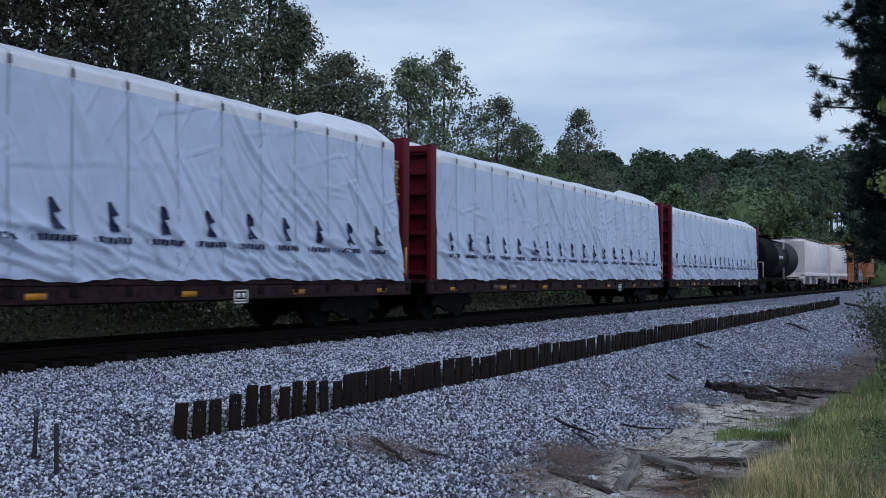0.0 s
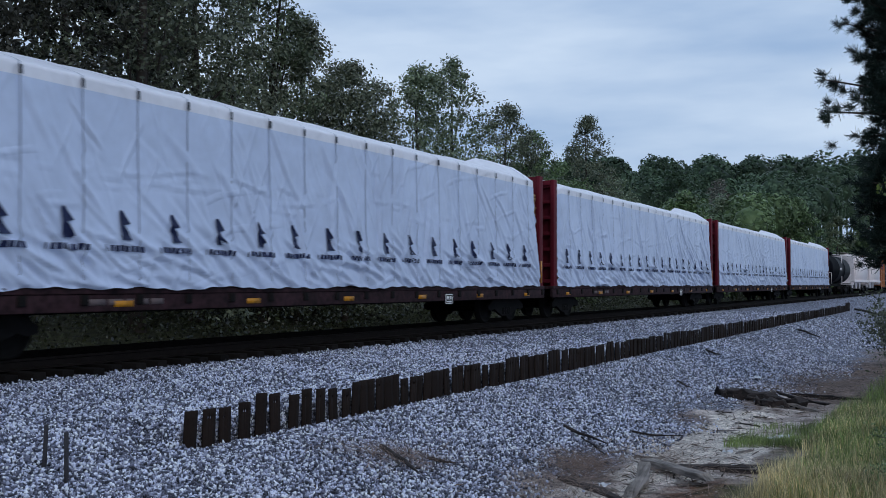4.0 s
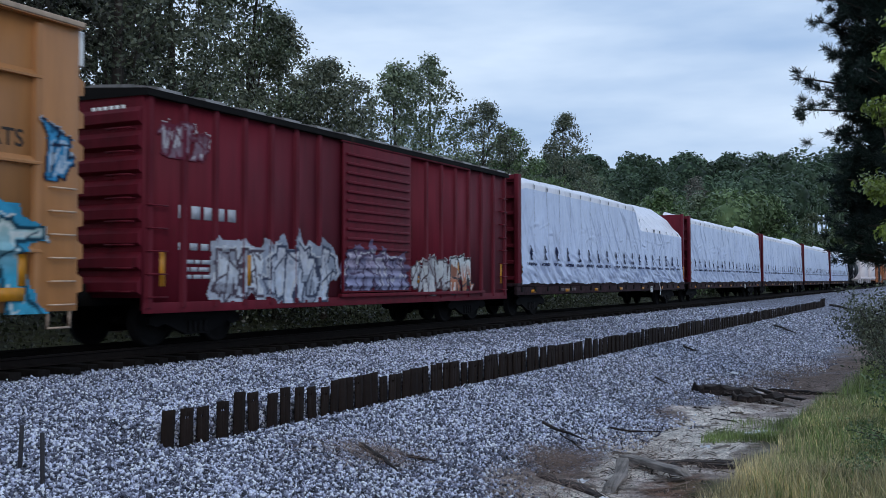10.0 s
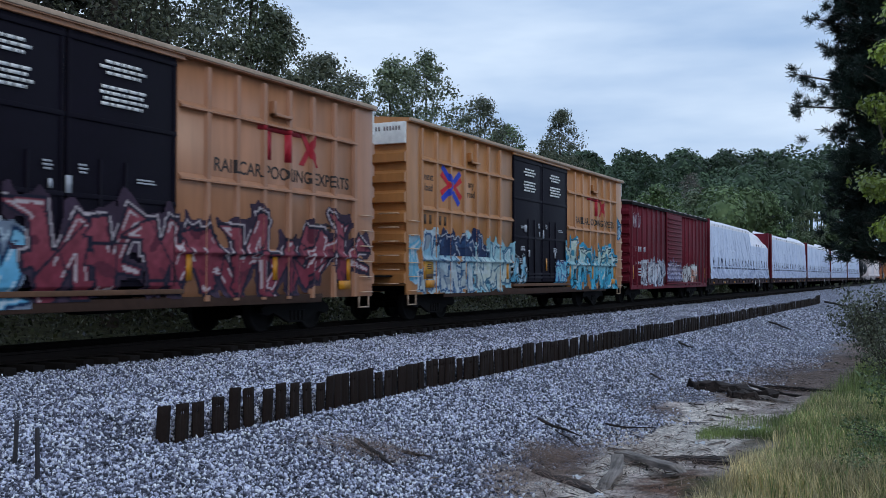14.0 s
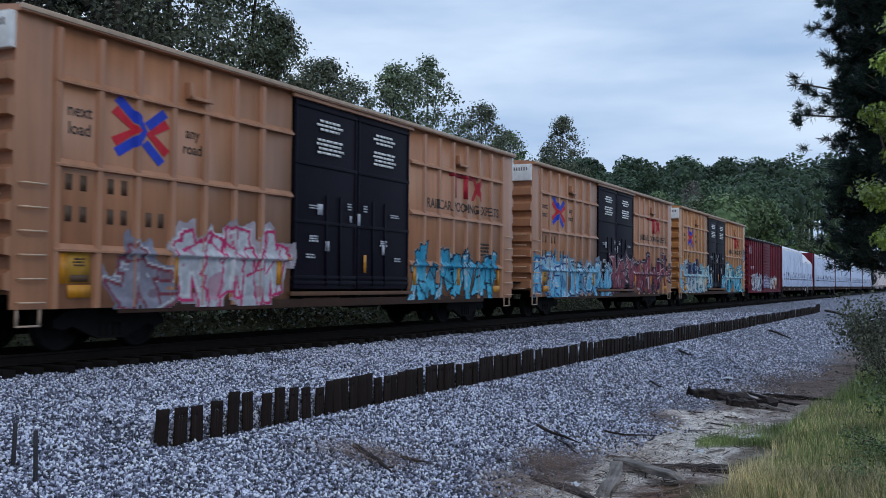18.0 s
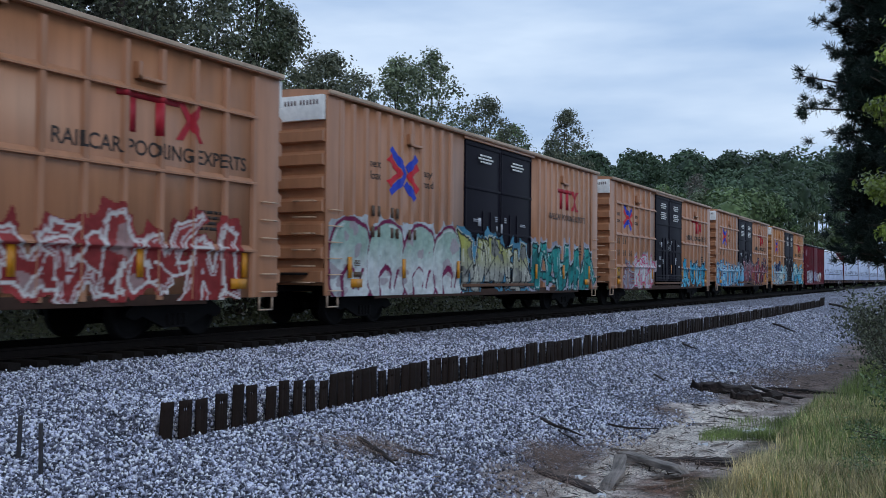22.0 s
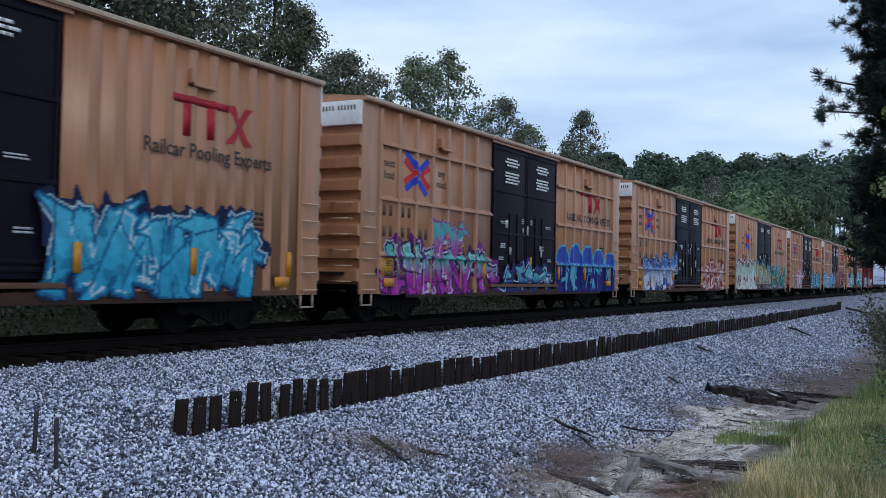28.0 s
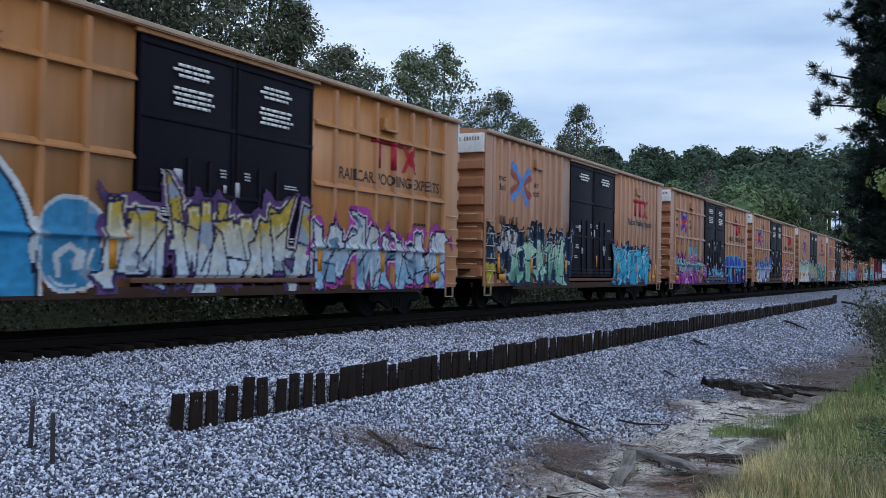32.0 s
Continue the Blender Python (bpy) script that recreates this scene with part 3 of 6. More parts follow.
def spray_piece(car, profile, piece, y0, y1, z0, z1, rng, lift):
    ya, yb, za, zb, haze, outline, fill, fill2, letters, style = piece
    y0, y1, z0, z1 = max(y0, ya - 0.45), min(y1, yb + 0.45), max(z0, za - 0.4), min(z1, zb + 0.45)
    ny, nz = int((y1 - y0) / STEP), int((z1 - z0) / STEP)
    yy, zz = np.meshgrid(y0 + STEP * np.arange(ny), z0 + STEP * np.arange(nz), indexing="ij")
    col, has = np.zeros((ny, nz, 3)), np.zeros((ny, nz), bool)

    def soft_noise(sc, k):
        return sum(np.sin(sc * yy * a + b * 5 + 1.3 * np.sin(sc * zz * c + b)) * np.sin(sc * zz * e + b * 9) for a, b, c, e in rng.uniform(0.6, 1.8, (k, 4))) / k ** 0.5

    def stroke(pts, w):
        d = np.full(yy.shape, 9.0)
        for (a, b), (c, e) in zip(pts[:-1], pts[1:]):
            m = (yy > min(a, c) - 0.5) & (yy < max(a, c) + 0.5)
            py, pz = yy[m] - a, zz[m] - b
            q = (c - a) ** 2 + (e - b) ** 2 + 1e-9
            t = np.clip((py * (c - a) + pz * (e - b)) / q, 0, 1)
            d[m] = np.minimum(d[m], np.hypot(py - t * (c - a), pz - t * (e - b)))
        return d - w

    def put(mask, c):
        c = np.asarray(c)
        col[mask] = c if c.ndim == 1 else c[mask]
        has[mask] = True

    def blade(p, q, w0, w1):
        """A straight bar from p to q with sharp corners, its half width going from w0 to w1."""
        ln = math.hypot(q[0] - p[0], q[1] - p[1]) + 1e-6
        uy, uz = (q[0] - p[0]) / ln, (q[1] - p[1]) / ln
        along, side = (yy - p[0]) * uy + (zz - p[1]) * uz, np.abs((zz - p[1]) * uy - (yy - p[0]) * uz)
        return np.maximum.reduce([side - w0 - (w1 - w0) * np.clip(along / ln, 0, 1), -along, along - ln])

    h, n1, n2, n3 = zb - za, soft_noise(3.0, 5), soft_noise(13.0, 4), soft_noise(7.0, 4)
    w = (yb - ya) / letters
    t = np.clip(((zz - za) / h - 0.55) * 2.4 + 0.5 + 0.2 * n1, 0, 1)[..., None]
    body = (np.asarray(fill) * (1 - t) + np.asarray(fill2) * t) * (1 + 0.1 * n2[..., None] + 0.1 * n3[..., None])
    out_c, pale = np.asarray(outline), np.clip(np.asarray(fill2) * 0.4 + 0.42, 0, 0.75)
    if style == "head":
        # one big rounded shape with a drop and a curved line in it
        c, r = (ya + yb) / 2, (yb - ya) / 2
        e = ((np.abs((yy - c) / r) ** 2.6 + np.abs((zz - za) / h) ** 2.6) ** (1 / 2.6) - 1) * h
        put(e < 0.12, outline)
        put(e < 0.0, (0.01, 0.012, 0.03))
        put(e < -0.06, body)
        put((np.hypot((yy - c) / (1.2 - 0.5 * np.clip((zz - za - 0.3 * h) / h, 0, 1) * 2), zz - za - 0.36 * h) < 0.22), (0.6, 0.55, 0.62))
        curve = stroke([(c - 1.1, za + 0.2 * h), (c - 0.4, za + 0.1 * h), (c + 0.8, za + 0.1 * h), (c + 1.6, za + 0.3 * h)], 0.025)
        put(curve < 0, (0.01, 0.012, 0.03))
    elif style == "domes":
        # dark block with a row of rounded tops, edged in a bright line
        put((yy > ya) & (yy < yb) & (zz < za + 0.58 * h + 0.03 * n1), np.asarray(fill) * (1 + 0.25 * n1[..., None]))
        lobes = []
        for i in range(letters):
            c = ya + (i + 0.5) * w
            top = h * (0.38 - 0.04 * abs(i - 1.5)) * rng.uniform(0.88, 1.06)
            lobes.append(((np.abs((yy - c) / (0.47 * w)) ** 2.2 + np.abs((zz - za - 0.56 * h) / top) ** 2.2) ** (1 / 2.2) - 1) * min(w, h) * 0.4)
        lob = np.where(zz > za + 0.5 * h, np.minimum.reduce(lobes), 9.0)
        put(lob < 0.07, outline)
        for d in lobes:
            put((d < 0.0) & (zz > za + 0.53 * h), np.asarray(fill2) * (1 + 0.12 * n3[..., None]))
        for i in range(letters * 6):
            a, b = ya + rng.uniform(0.02, 0.98) * (yb - ya), za + rng.uniform(0.0, 0.5) * h
            pts = [(a, b), (a + rng.uniform(-0.25, 0.25), b + rng.uniform(0.15, 0.4) * h), (a + rng.uniform(-0.4, 0.4), b + rng.uniform(0.0, 0.3) * h)]
            put((stroke(pts, rng.uniform(0.015, 0.07)) < 0) & (zz < za + 0.56 * h), outline)
        put((n2 > 1.5) & (zz < za + 0.5 * h) & (yy > ya) & (yy < yb), (0.4, 0.02, 0.05))
    else:
        shapes, cuts = [], []
        for i in range(letters):
            c, r = ya + (i + 0.5) * w, rng
            if style == "bubble":
                e = (np.abs((yy - c) / (0.56 * w)) ** 2.2 + np.abs((zz - za - 0.42 * h) / (0.58 * h)) ** 2.2) ** (1 / 2.2)
                shapes.append((e - 1) * min(w, h) * 0.5 + 0.04 * n1)
                continue
            lo, hi, le = za + r.uniform(0.0, 0.1) * h, zb - r.uniform(0.0, 0.22) * h, c - 0.46 * w
            slant = r.uniform(-0.05, 0.16) * h
            up = r.random() < 0.5
            knots = [(0.02, up), (r.uniform(0.05, 0.4), not up), (r.uniform(0.3, 0.75), up), (r.uniform(0.5, 1.0), not up), (r.uniform(0.75, 1.1), up)][:int(r.integers(3, 6))]
            pts = [(le + w * a + slant * (b - 0.5), lo + (hi - lo) * (r.uniform(0.72, 1.0) if b else r.uniform(0.0, 0.3))) for a, b in knots]
            wd = min(0.15, 0.19 * w)
            d = np.full(yy.shape, 9.0)
            for p, q in zip(pts[:-1], pts[1:]):
                k = wd / (math.hypot(q[0] - p[0], q[1] - p[1]) + 0.01)
                p2, q2 = (p[0] - k * (q[0] - p[0]), p[1] - k * (q[1] - p[1])), (q[0] + k * (q[0] - p[0]), q[1] + k * (q[1] - p[1]))
                d = np.minimum(d, blade(p2, q2, wd * r.uniform(0.65, 1.35), wd * r.uniform(0.65, 1.35)))
            bar = lo + (hi - lo) * r.uniform(0.3, 0.7)
            d = np.minimum(d, blade((le - 0.1 * w, bar), (le + r.uniform(0.6, 1.15) * w, bar + r.uniform(-0.2, 0.2) * h), wd * 0.7, wd * 0.4))
            # pointed ends that run on past the form
            for end, way in ((pts[0], -1), (pts[-1], 1)):
                tip = (end[0] + way * r.uniform(0.2, 0.6) * w, end[1] + r.uniform(-0.25, 0.3) * h)
                d = np.minimum(d, blade(end, tip, wd * 1.1, 0.0))
            cuts.append(np.minimum(blade((le, lo + r.uniform(0.1, 0.9) * h), (le + w, lo + r.uniform(0.1, 0.9) * h), 0.028, 0.012), blade((le + r.uniform(0, 1) * w, lo), (le + r.uniform(0, 1) * w, hi), 0.026, 0.008)))
            shapes.append(np.where(zz > za - 0.04, d, 9.0))
        whole = np.minimum.reduce(shapes)
        flare = 0.14 * np.abs(np.sin(yy * 3.7 + 1.3 * np.sin(yy * 1.9 + za))) ** 4 * (zz > za + 0.5 * h)
        if haze is not None:
            put((whole < 0.12 + 0.06 * n1 + 0.03 * n3 + flare) & (zz > za - 0.12), np.asarray(haze) * (1 + 0.22 * n1[..., None] + 0.1 * n2[..., None]))
        put(whole < (0.075 if style == "bubble" else 0.055), outline)
        for k, d in enumerate(shapes):
            put(d < 0.045, outline)
            put(d < 0.0, body)
            put((d < 0) & (n1 + 0.4 * n3 > 0.6), np.asarray(fill) * 0.55 + out_c * 0.35)
            put((d < -0.03) & (d > -0.07) & (n1 < -0.2), pale)
            if cuts:
                put((d < 0) & (cuts[k] < 0), out_c)
        if style == "bubble":
            for i in range(letters):
                c = ya + (i + 0.5) * w
                curl = stroke([(c - 0.22 * w, za), (c - 0.26 * w, za + 0.26 * h), (c - 0.05 * w, za + 0.4 * h), (c + 0.1 * w, za + 0.3 * h), (c + 0.04 * w, za + 0.12 * h)], 0.05 + 0.03 * n1)
                put(curl < 0, outline)
                put(stroke([(c + 0.2 * w, za + 0.1 * h), (c + 0.3 * w, za + 0.35 * h)], 0.035) < 0, outline)
        else:
            put((np.abs(whole - 0.075) < 0.016) & (n1 > -0.1) & (zz > za + 0.4 * h), pale)
        put((n2 > 1.9) & (whole < 0.25) & (n1 > 0), outline)
    f = grid_faces(ny, nz)
    f = f[has.ravel()[f].all(1)]
    use, inv = np.unique(f, return_inverse=True)
    v = np.stack([profile(yy, zz) + lift, yy, zz], -1).reshape(-1, 3)[use]
    me = mesh_of("graffiti", v, inv.reshape(-1, 4), SPRAY, smooth=True)
    at = me.attributes.new("spray", "FLOAT_COLOR", "POINT")
    rgba = np.concatenate([np.clip(col.reshape(-1, 3)[use], 0, 1), np.ones((len(use), 1))], 1)
    at.data.foreach_set("color", rgba.astype(np.float32).ravel())
    return part("graffiti", me, car, "spray-painted wild lettering in bright colours")


def ridge(v, centre, half, slope):
    return np.clip((half + slope - np.abs(v - centre)) / slope, 0, 1)


BOX_L, BOX_B, BOX_T = 9.42, 0.53, 5.03
BELTS = (4.11, 2.8, 1.47)
DOOR_Y = 0.12
POSTS = [s * (2.62 + 0.86 * i) for s in (-1, 1) for i in range(1, 8)]


def belt_profile(y, z):
    p = np.maximum.reduce([ridge(y, c, 0.05, 0.03) for c in POSTS]) * (np.abs(y) > 2.62)
    b = np.maximum.reduce([np.clip((0.08 - (z - c)) / 0.092, 0, 1) * (z > c - 0.06) for c in BELTS]) * (np.abs(y) > 2.62) * (np.abs(y) < 8.7)
    sill = ridge(z, 0.49, 0.14, 0.06) * (np.abs(y) < 7.34)
    door = (np.abs(y) < 2.55) & (z > 0.8)
    return HALF_W - 0.08 + np.where(door, 0.06, np.maximum.reduce([0.07 * p, 0.09 * b, 0.033 * sill, 0.034 * (np.abs(y) > 8.68)]))


RIBS = [s * (2.75 + 0.556 * i) for s in (-1, 1) for i in range(1, 12)]


def rib_profile(y, z):
    p = np.maximum.reduce([ridge(y, c, 0.06, 0.06) for c in RIBS])
    door = (np.abs(y) < 2.55) & (z > 0.8)
    return HALF_W - 0.05 + np.where(door, 0.06, np.maximum.reduce([0.045 * p, 0.023 * ridge(z, 0.49, 0.14, 0.06), 0.034 * (np.abs(y) > 8.68)]))


def hat(width, top, depth, z0, z1, mat, name="side_post"):
    return extrude(name, [(0, -width / 2), (depth, -top / 2), (depth, top / 2), (0, width / 2)], z0, z1, mat, axis="y")


def upright(me):
    """From along y to along z, facing +x."""
    me.transform(Matrix(((1, 0, 0, 0), (0, 0, 1, 0), (0, 1, 0, 0), (0, 0, 0, 1))))
    me.flip_normals()
    return me


SHARED = {}


def shared(key, make):
    if key not in SHARED:
        SHARED[key] = make()
    return SHARED[key]


def bars(name, rows, mat, x=0.0):
    return boxes(name, [(x, x + 0.003, a, b, c, d) for a, b, c, d in rows], mat)


def text_bars(y, z, w, lines, size, rng, gap=1.7):
    out = []
    for i in range(lines):
        a = y - w / 2 + rng.uniform(0, 0.15) * w
        end = y + w / 2 - rng.uniform(0, 0.15) * w
        while a < end:
            b = min(end, a + rng.uniform(1.5, 4.5) * size)
            out.append((a, b, z - i * gap * size, z - i * gap * size + size))
            a = b + 0.5 * size
    return out


def painted(me, kind, y, z, lift=0.004, scale=1.0):
    """A copy of a flat mark, laid over the posts or ribs of a car's side at y, z."""
    bm = bmesh.new()
    bm.from_mesh(me)
    for v in bm.verts:
        v.co.y, v.co.z = y + v.co.y * scale, z + v.co.z * scale
    a, b = min(v.co.y for v in bm.verts), max(v.co.y for v in bm.verts)
    for c in POSTS if kind == "belt" else RIBS:
        for e in (0.05, 0.08) if kind == "belt" else (0.06, 0.12):
            for q in (c - e, c + e):
                if a < q < b:
                    bmesh.ops.bisect_plane(bm, geom=bm.verts[:] + bm.edges[:] + bm.faces[:], dist=1e-5, plane_co=(0, q, 0), plane_no=(0, 1, 0))
    for v in bm.verts:
        ends = [ridge(np.float64(v.co.y), c, 0.05, 0.03) * 0.07 for c in POSTS] if kind == "belt" else [ridge(np.float64(v.co.y), c, 0.06, 0.06) * 0.045 for c in RIBS]
        v.co.x += HALF_W - (0.08 if kind == "belt" else 0.05) + float(max(ends)) + lift
    out = bpy.data.meshes.new(me.name)
    bm.to_mesh(out)
    bm.free()
    for m in me.materials:
        out.materials.append(m)
    return out


def cross_logo(car, kind, y, z, blue, red, scale=1.0):
    """An emblem of crossed bands in two colours."""
    def band(line, w, mat):
        bm = bmesh.new()
        rows = []
        for i, (a, b) in enumerate(line):
            p, q = line[max(i - 1, 0)], line[min(i + 1, len(line) - 1)]
            d = math.hypot(q[0] - p[0], q[1] - p[1])
            n = ((p[1] - q[1]) / d * w / 2, (q[0] - p[0]) / d * w / 2)
            rows.append([bm.verts.new((h, 1.2 * (a + s * n[0]), 0.94 * (b + s * n[1]))) for h, s in ((0, -1), (0, 1), (0.003, 1), (0.003, -1))])
        for r, t in zip(rows[:-1], rows[1:]):
            for k in range(4):
                bm.faces.new((r[k], r[(k + 1) % 4], t[(k + 1) % 4], t[k]))
        bm.faces.new(rows[0])
        bm.faces.new(rows[-1][::-1])
        bmesh.ops.recalc_face_normals(bm, faces=bm.faces)
        me = bpy.data.meshes.new("emblem_band")
        bm.to_mesh(me)
        bm.free()
        me.materials.append(mat)
        return me
    for i, (line, mat) in enumerate(((((-0.46, 0.52), (-0.03, 0.14), (0.05, 0.0), (-0.03, -0.14), (-0.47, -0.46)), blue), (((0.48, 0.42), (0.12, 0.1)), blue), (((0.42, -0.54), (0.07, -0.2)), blue),
                                     (((-0.52, 0.31), (-0.12, 0.0), (-0.52, -0.27)), red), (((0.52, 0.22), (0.18, -0.03), (0.52, -0.34)), red))):
        part("emblem_band", shared(("em", i, mat.name, kind, y), lambda: painted(band(line, 0.17, mat), kind, y, z, 0.003 + 0.002 * i, scale)), car)


def box_car(label, y, kind, paint, pieces, seed, faded=False):
    car = thing("boxcar", label, "freight car", pose(TRACK_X, y, 0), "cars of the freight train")
    rng = np.random.default_rng(seed)
    tag = (kind, paint.name)
    sx = HALF_W - 0.08 if kind == "belt" else HALF_W - 0.05
    profile = belt_profile if kind == "belt" else rib_profile
    for s, e in ((-1, "near"), (1, "far")):
        a, b = (-BOX_L, -2.45) if s < 0 else (2.69, BOX_L)
        part("side_panel", shared(("panel", s, tag), lambda: boxes("side_panel", [(sx - 0.04, sx, a, b, BOX_B, BOX_T - 0.02)], paint)), car)
    part("far_side", shared(("far", tag), lambda: boxes("far_side", [(-sx, -sx + 0.04, -BOX_L, BOX_L, BOX_B, BOX_T - 0.02)], paint)), car)
    if kind == "belt":
        post = shared(("post", tag), lambda: upright(hat(0.16, 0.1, 0.07, BOX_B, BOX_T - 0.12, paint)))
        for p in POSTS:
            part("side_post", post, car, m=pose(sx, p, 0))
        for b in BELTS:
            for s in (-1, 1):
                part("belt_rail", shared(("belt", s, tag), lambda: extrude("belt_rail", [(0, -0.055), (0.085, -0.045), (0.085, -0.012), (0.0, 0.08)], *((-8.7, -2.47) if s < 0 else (2.71, 8.7)), paint)), car, m=pose(sx, 0, b))
        part("side_sill", shared(("sill", tag), lambda: boxes("side_sill", [(sx, sx + 0.03, -7.3, 7.3, 0.43, 0.62)], SILL, 0.012)), car)
    else:
        rib = shared(("rib", tag), lambda: upright(hat(0.24, 0.12, 0.045, BOX_B + 0.1, BOX_T - 0.1, paint)))
        for p in RIBS:
            part("side_rib", rib, car, m=pose(sx, p, 0))
        part("side_sill", shared(("sill", tag), lambda: boxes("side_sill", [(sx, sx + 0.02, -7.3, 7.3, 0.43, 0.62)], SILL, 0.006)), car)
    # roof with cap edges and cross ribs
    def roof():
        o = [(-1.6, 4.98), (-1.66, 4.98), (-1.66, 5.07), (-0.8, 5.16), (0, 5.19), (0.8, 5.16), (1.66, 5.07), (1.66, 4.98), (1.6, 4.98)]
        return extrude("roof", o, -BOX_L - 0.02, BOX_L + 0.02, paint)
    part("roof", shared(("roof", tag), roof), car, "metal roof with a dusty edge")
    part("roof_edge", shared(("redge", tag), lambda: boxes("roof_edge", [(1.62, 1.68, -BOX_L - 0.03, BOX_L + 0.03, 5.0, 5.085)], ROOFEDGE, 0.012)), car, "dusty pale roof edge")
    # ends: stepped horizontal corrugations with a white band on top
    def end():
        o, z = [(0.0, 0.75)], 0.8
        for i in range(7):
            z0 = 0.8 + i * 0.52
            o += [(0.0, z0), (0.15, z0 + 0.03), (0.15, z0 + 0.25), (0.0, z0 + 0.34)]
        o += [(0.0, BOX_T), (-0.05, BOX_T), (-0.05, 0.75)]
        return extrude("end_wall", [(BOX_L - 0.02 + a, b) for a, b in o], -HALF_W + 0.06, HALF_W - 0.06, paint, axis="x")
    for s in (0, 180):
        part("end_wall", shared(("end", tag), end), car, m=pose(0, 0, 0, 0, 0, s))
        part("end_band", shared("band", lambda: boxes("end_band", [(-HALF_W + 0.06, HALF_W - 0.06, BOX_L, BOX_L + 0.12, 4.42, 4.975)], WHITE, 0.008)), car, "white painted band", m=pose(0, 0, 0, 0, 0, s))
    part("marking", shared("bandmark", lambda: boxes("marking", [(0.5 + 0.088 * i + 0.07 * (i > 3), 0.545 + 0.088 * i + 0.07 * (i > 3), -BOX_L - 0.126, -BOX_L - 0.12, 4.76, 4.87) for i in range(10)], SILL_INK)), car)["kind"] = "stuff"
    # corner posts, ladders
    for s in (-1, 1):
        part("corner_post", shared(("corner", s, tag), lambda: boxes("corner_post", [(sx, sx + 0.03, min(s * 8.72, s * (BOX_L + 0.02)), max(s * 8.72, s * (BOX_L + 0.02)), BOX_B, BOX_T - 0.05)], paint, 0.01)), car)
        for i in range(6):
            part("ladder_rung", shared(("rung", paint.name), lambda: boxes("ladder_rung", [(0.06, 0.085, -0.24, 0.24, 0, 0.025), (0, 0.07, -0.24, -0.215, 0, 0.02), (0, 0.07, 0.215, 0.24, 0, 0.02)], RUNGS)), car,
                 m=pose(sx + 0.03, s * 9.1, 0.62 + 0.36 * i))
    for i in range(6):
        part("end_rung", shared(("erung", paint.name), lambda: boxes("end_rung", [(0.85, 1.4, -0.1, -0.07, 0, 0.03), (0.85, 0.88, -0.1, 0.05, 0, 0.03), (1.37, 1.4, -0.1, 0.05, 0, 0.03)], RUNGS)), car,
             m=pose(0, -BOX_L - 0.17, 0.8 + 0.36 * i))
    part("end_platform", shared("plat", lambda: boxes("end_platform", [(-1.2, 1.2, -BOX_L - 0.4, -BOX_L, 0.98, 1.03)], DARK)), car)
    for s in (-1, 1):
        # the roof edge's pale colour here paints in the stirrup's gleam
        part("stirrup", shared("stirrup", lambda: boxes("stirrup", [(-0.02, 0.02, d, d + 0.03, 0.28, 0.55) for d in (-0.22, 0.2)] + [(-0.02, 0.02, -0.22, 0.23, 0.26, 0.29)], ROOFEDGE)), car, m=pose(sx, s * 9.1, 0))
    # double plug doors
    for s in (-1, 1):
        a, b = min(s * 0.02, s * 2.5), max(s * 0.02, s * 2.5)
        door = part("door", shared(("door", s), lambda: boxes("door", [(sx - 0.02, sx + 0.03, a, b, 0.82, 4.9)], BLACK, 0.01)), car, "black plug door with white stencilled notices", m=pose(0, DOOR_Y, 0))
        for z in (0.92, 1.04, 2.24, 3.5, 4.75):
            part("door_rib", shared(("drib", s), lambda: boxes("door_rib", [(sx + 0.03, sx + 0.055, a, b, 0, 0.08)], BLACK, 0.008)), door, m=pose(0, 0, z))
        for q in (a + 0.02, b - 0.08):
            part("door_edge", shared("dedge", lambda: boxes("door_edge", [(sx + 0.03, sx + 0.05, 0, 0.06, 0.84, 4.88)], BLACK, 0.008)), door, m=pose(0, q, 0))
        for q in (0.45, 0.8):
            part("lock_rod", shared("lockrod", lambda: boxes("lock_rod", [(sx + 0.03, sx + 0.062, -0.02, 0.02, 0.9, 2.9)], BLACK)), door, m=pose(0, s * q * 1.6, 0))
        part("notice", shared(("notice", s, kind), lambda: bars("notice", text_bars(s * 1.2, 4.5, 1.05, 3, 0.055, np.random.default_rng(5)) + (text_bars(s * 1.2, 4.08, 1.15, 4, 0.055, np.random.default_rng(6)) if kind == "belt" else []), WHITE, sx + 0.058)), door, "white stencilled notice")["kind"] = "stuff"
        small = text_bars(s * 1.75, 2.62, 0.5, 2, 0.03, np.random.default_rng(8)) + text_bars(s * 1.5 - 0.3, 1.95, 0.4, 3, 0.04, np.random.default_rng(9), 1.3) + text_bars(s * 1.9, 1.55, 0.35, 2, 0.035, np.random.default_rng(11)) + text_bars(s * 0.35, 2.75, 0.2, 3, 0.035, np.random.default_rng(12))
        small += [(a0 - w0, a0 + w0, z0, z0 + h0) for a0, w0, z0, h0 in ((-1.55, 0.1, 2.45, 0.24), (-1.25, 0.08, 1.66, 0.22), (-0.3, 0.04, 2.35, 0.15))] if s < 0 else [(a0 - w0, a0 + w0, z0, z0 + h0) for a0, w0, z0, h0 in ((0.06, 0.06, 2.3, 0.28), (1.22, 0.08, 1.64, 0.22))]
        part("notice", shared(("small", s), lambda: bars("notice", small, NOTICE, sx + 0.058)), door, "small white labels")["kind"] = "stuff"
        if s > 0:
            part("reflector", shared("doorref", lambda: bars("reflector", [(-0.06, 0.06, 1.2, 1.62)], REFLECT, sx + 0.058)), door, m=pose(0, 0.35, 0))
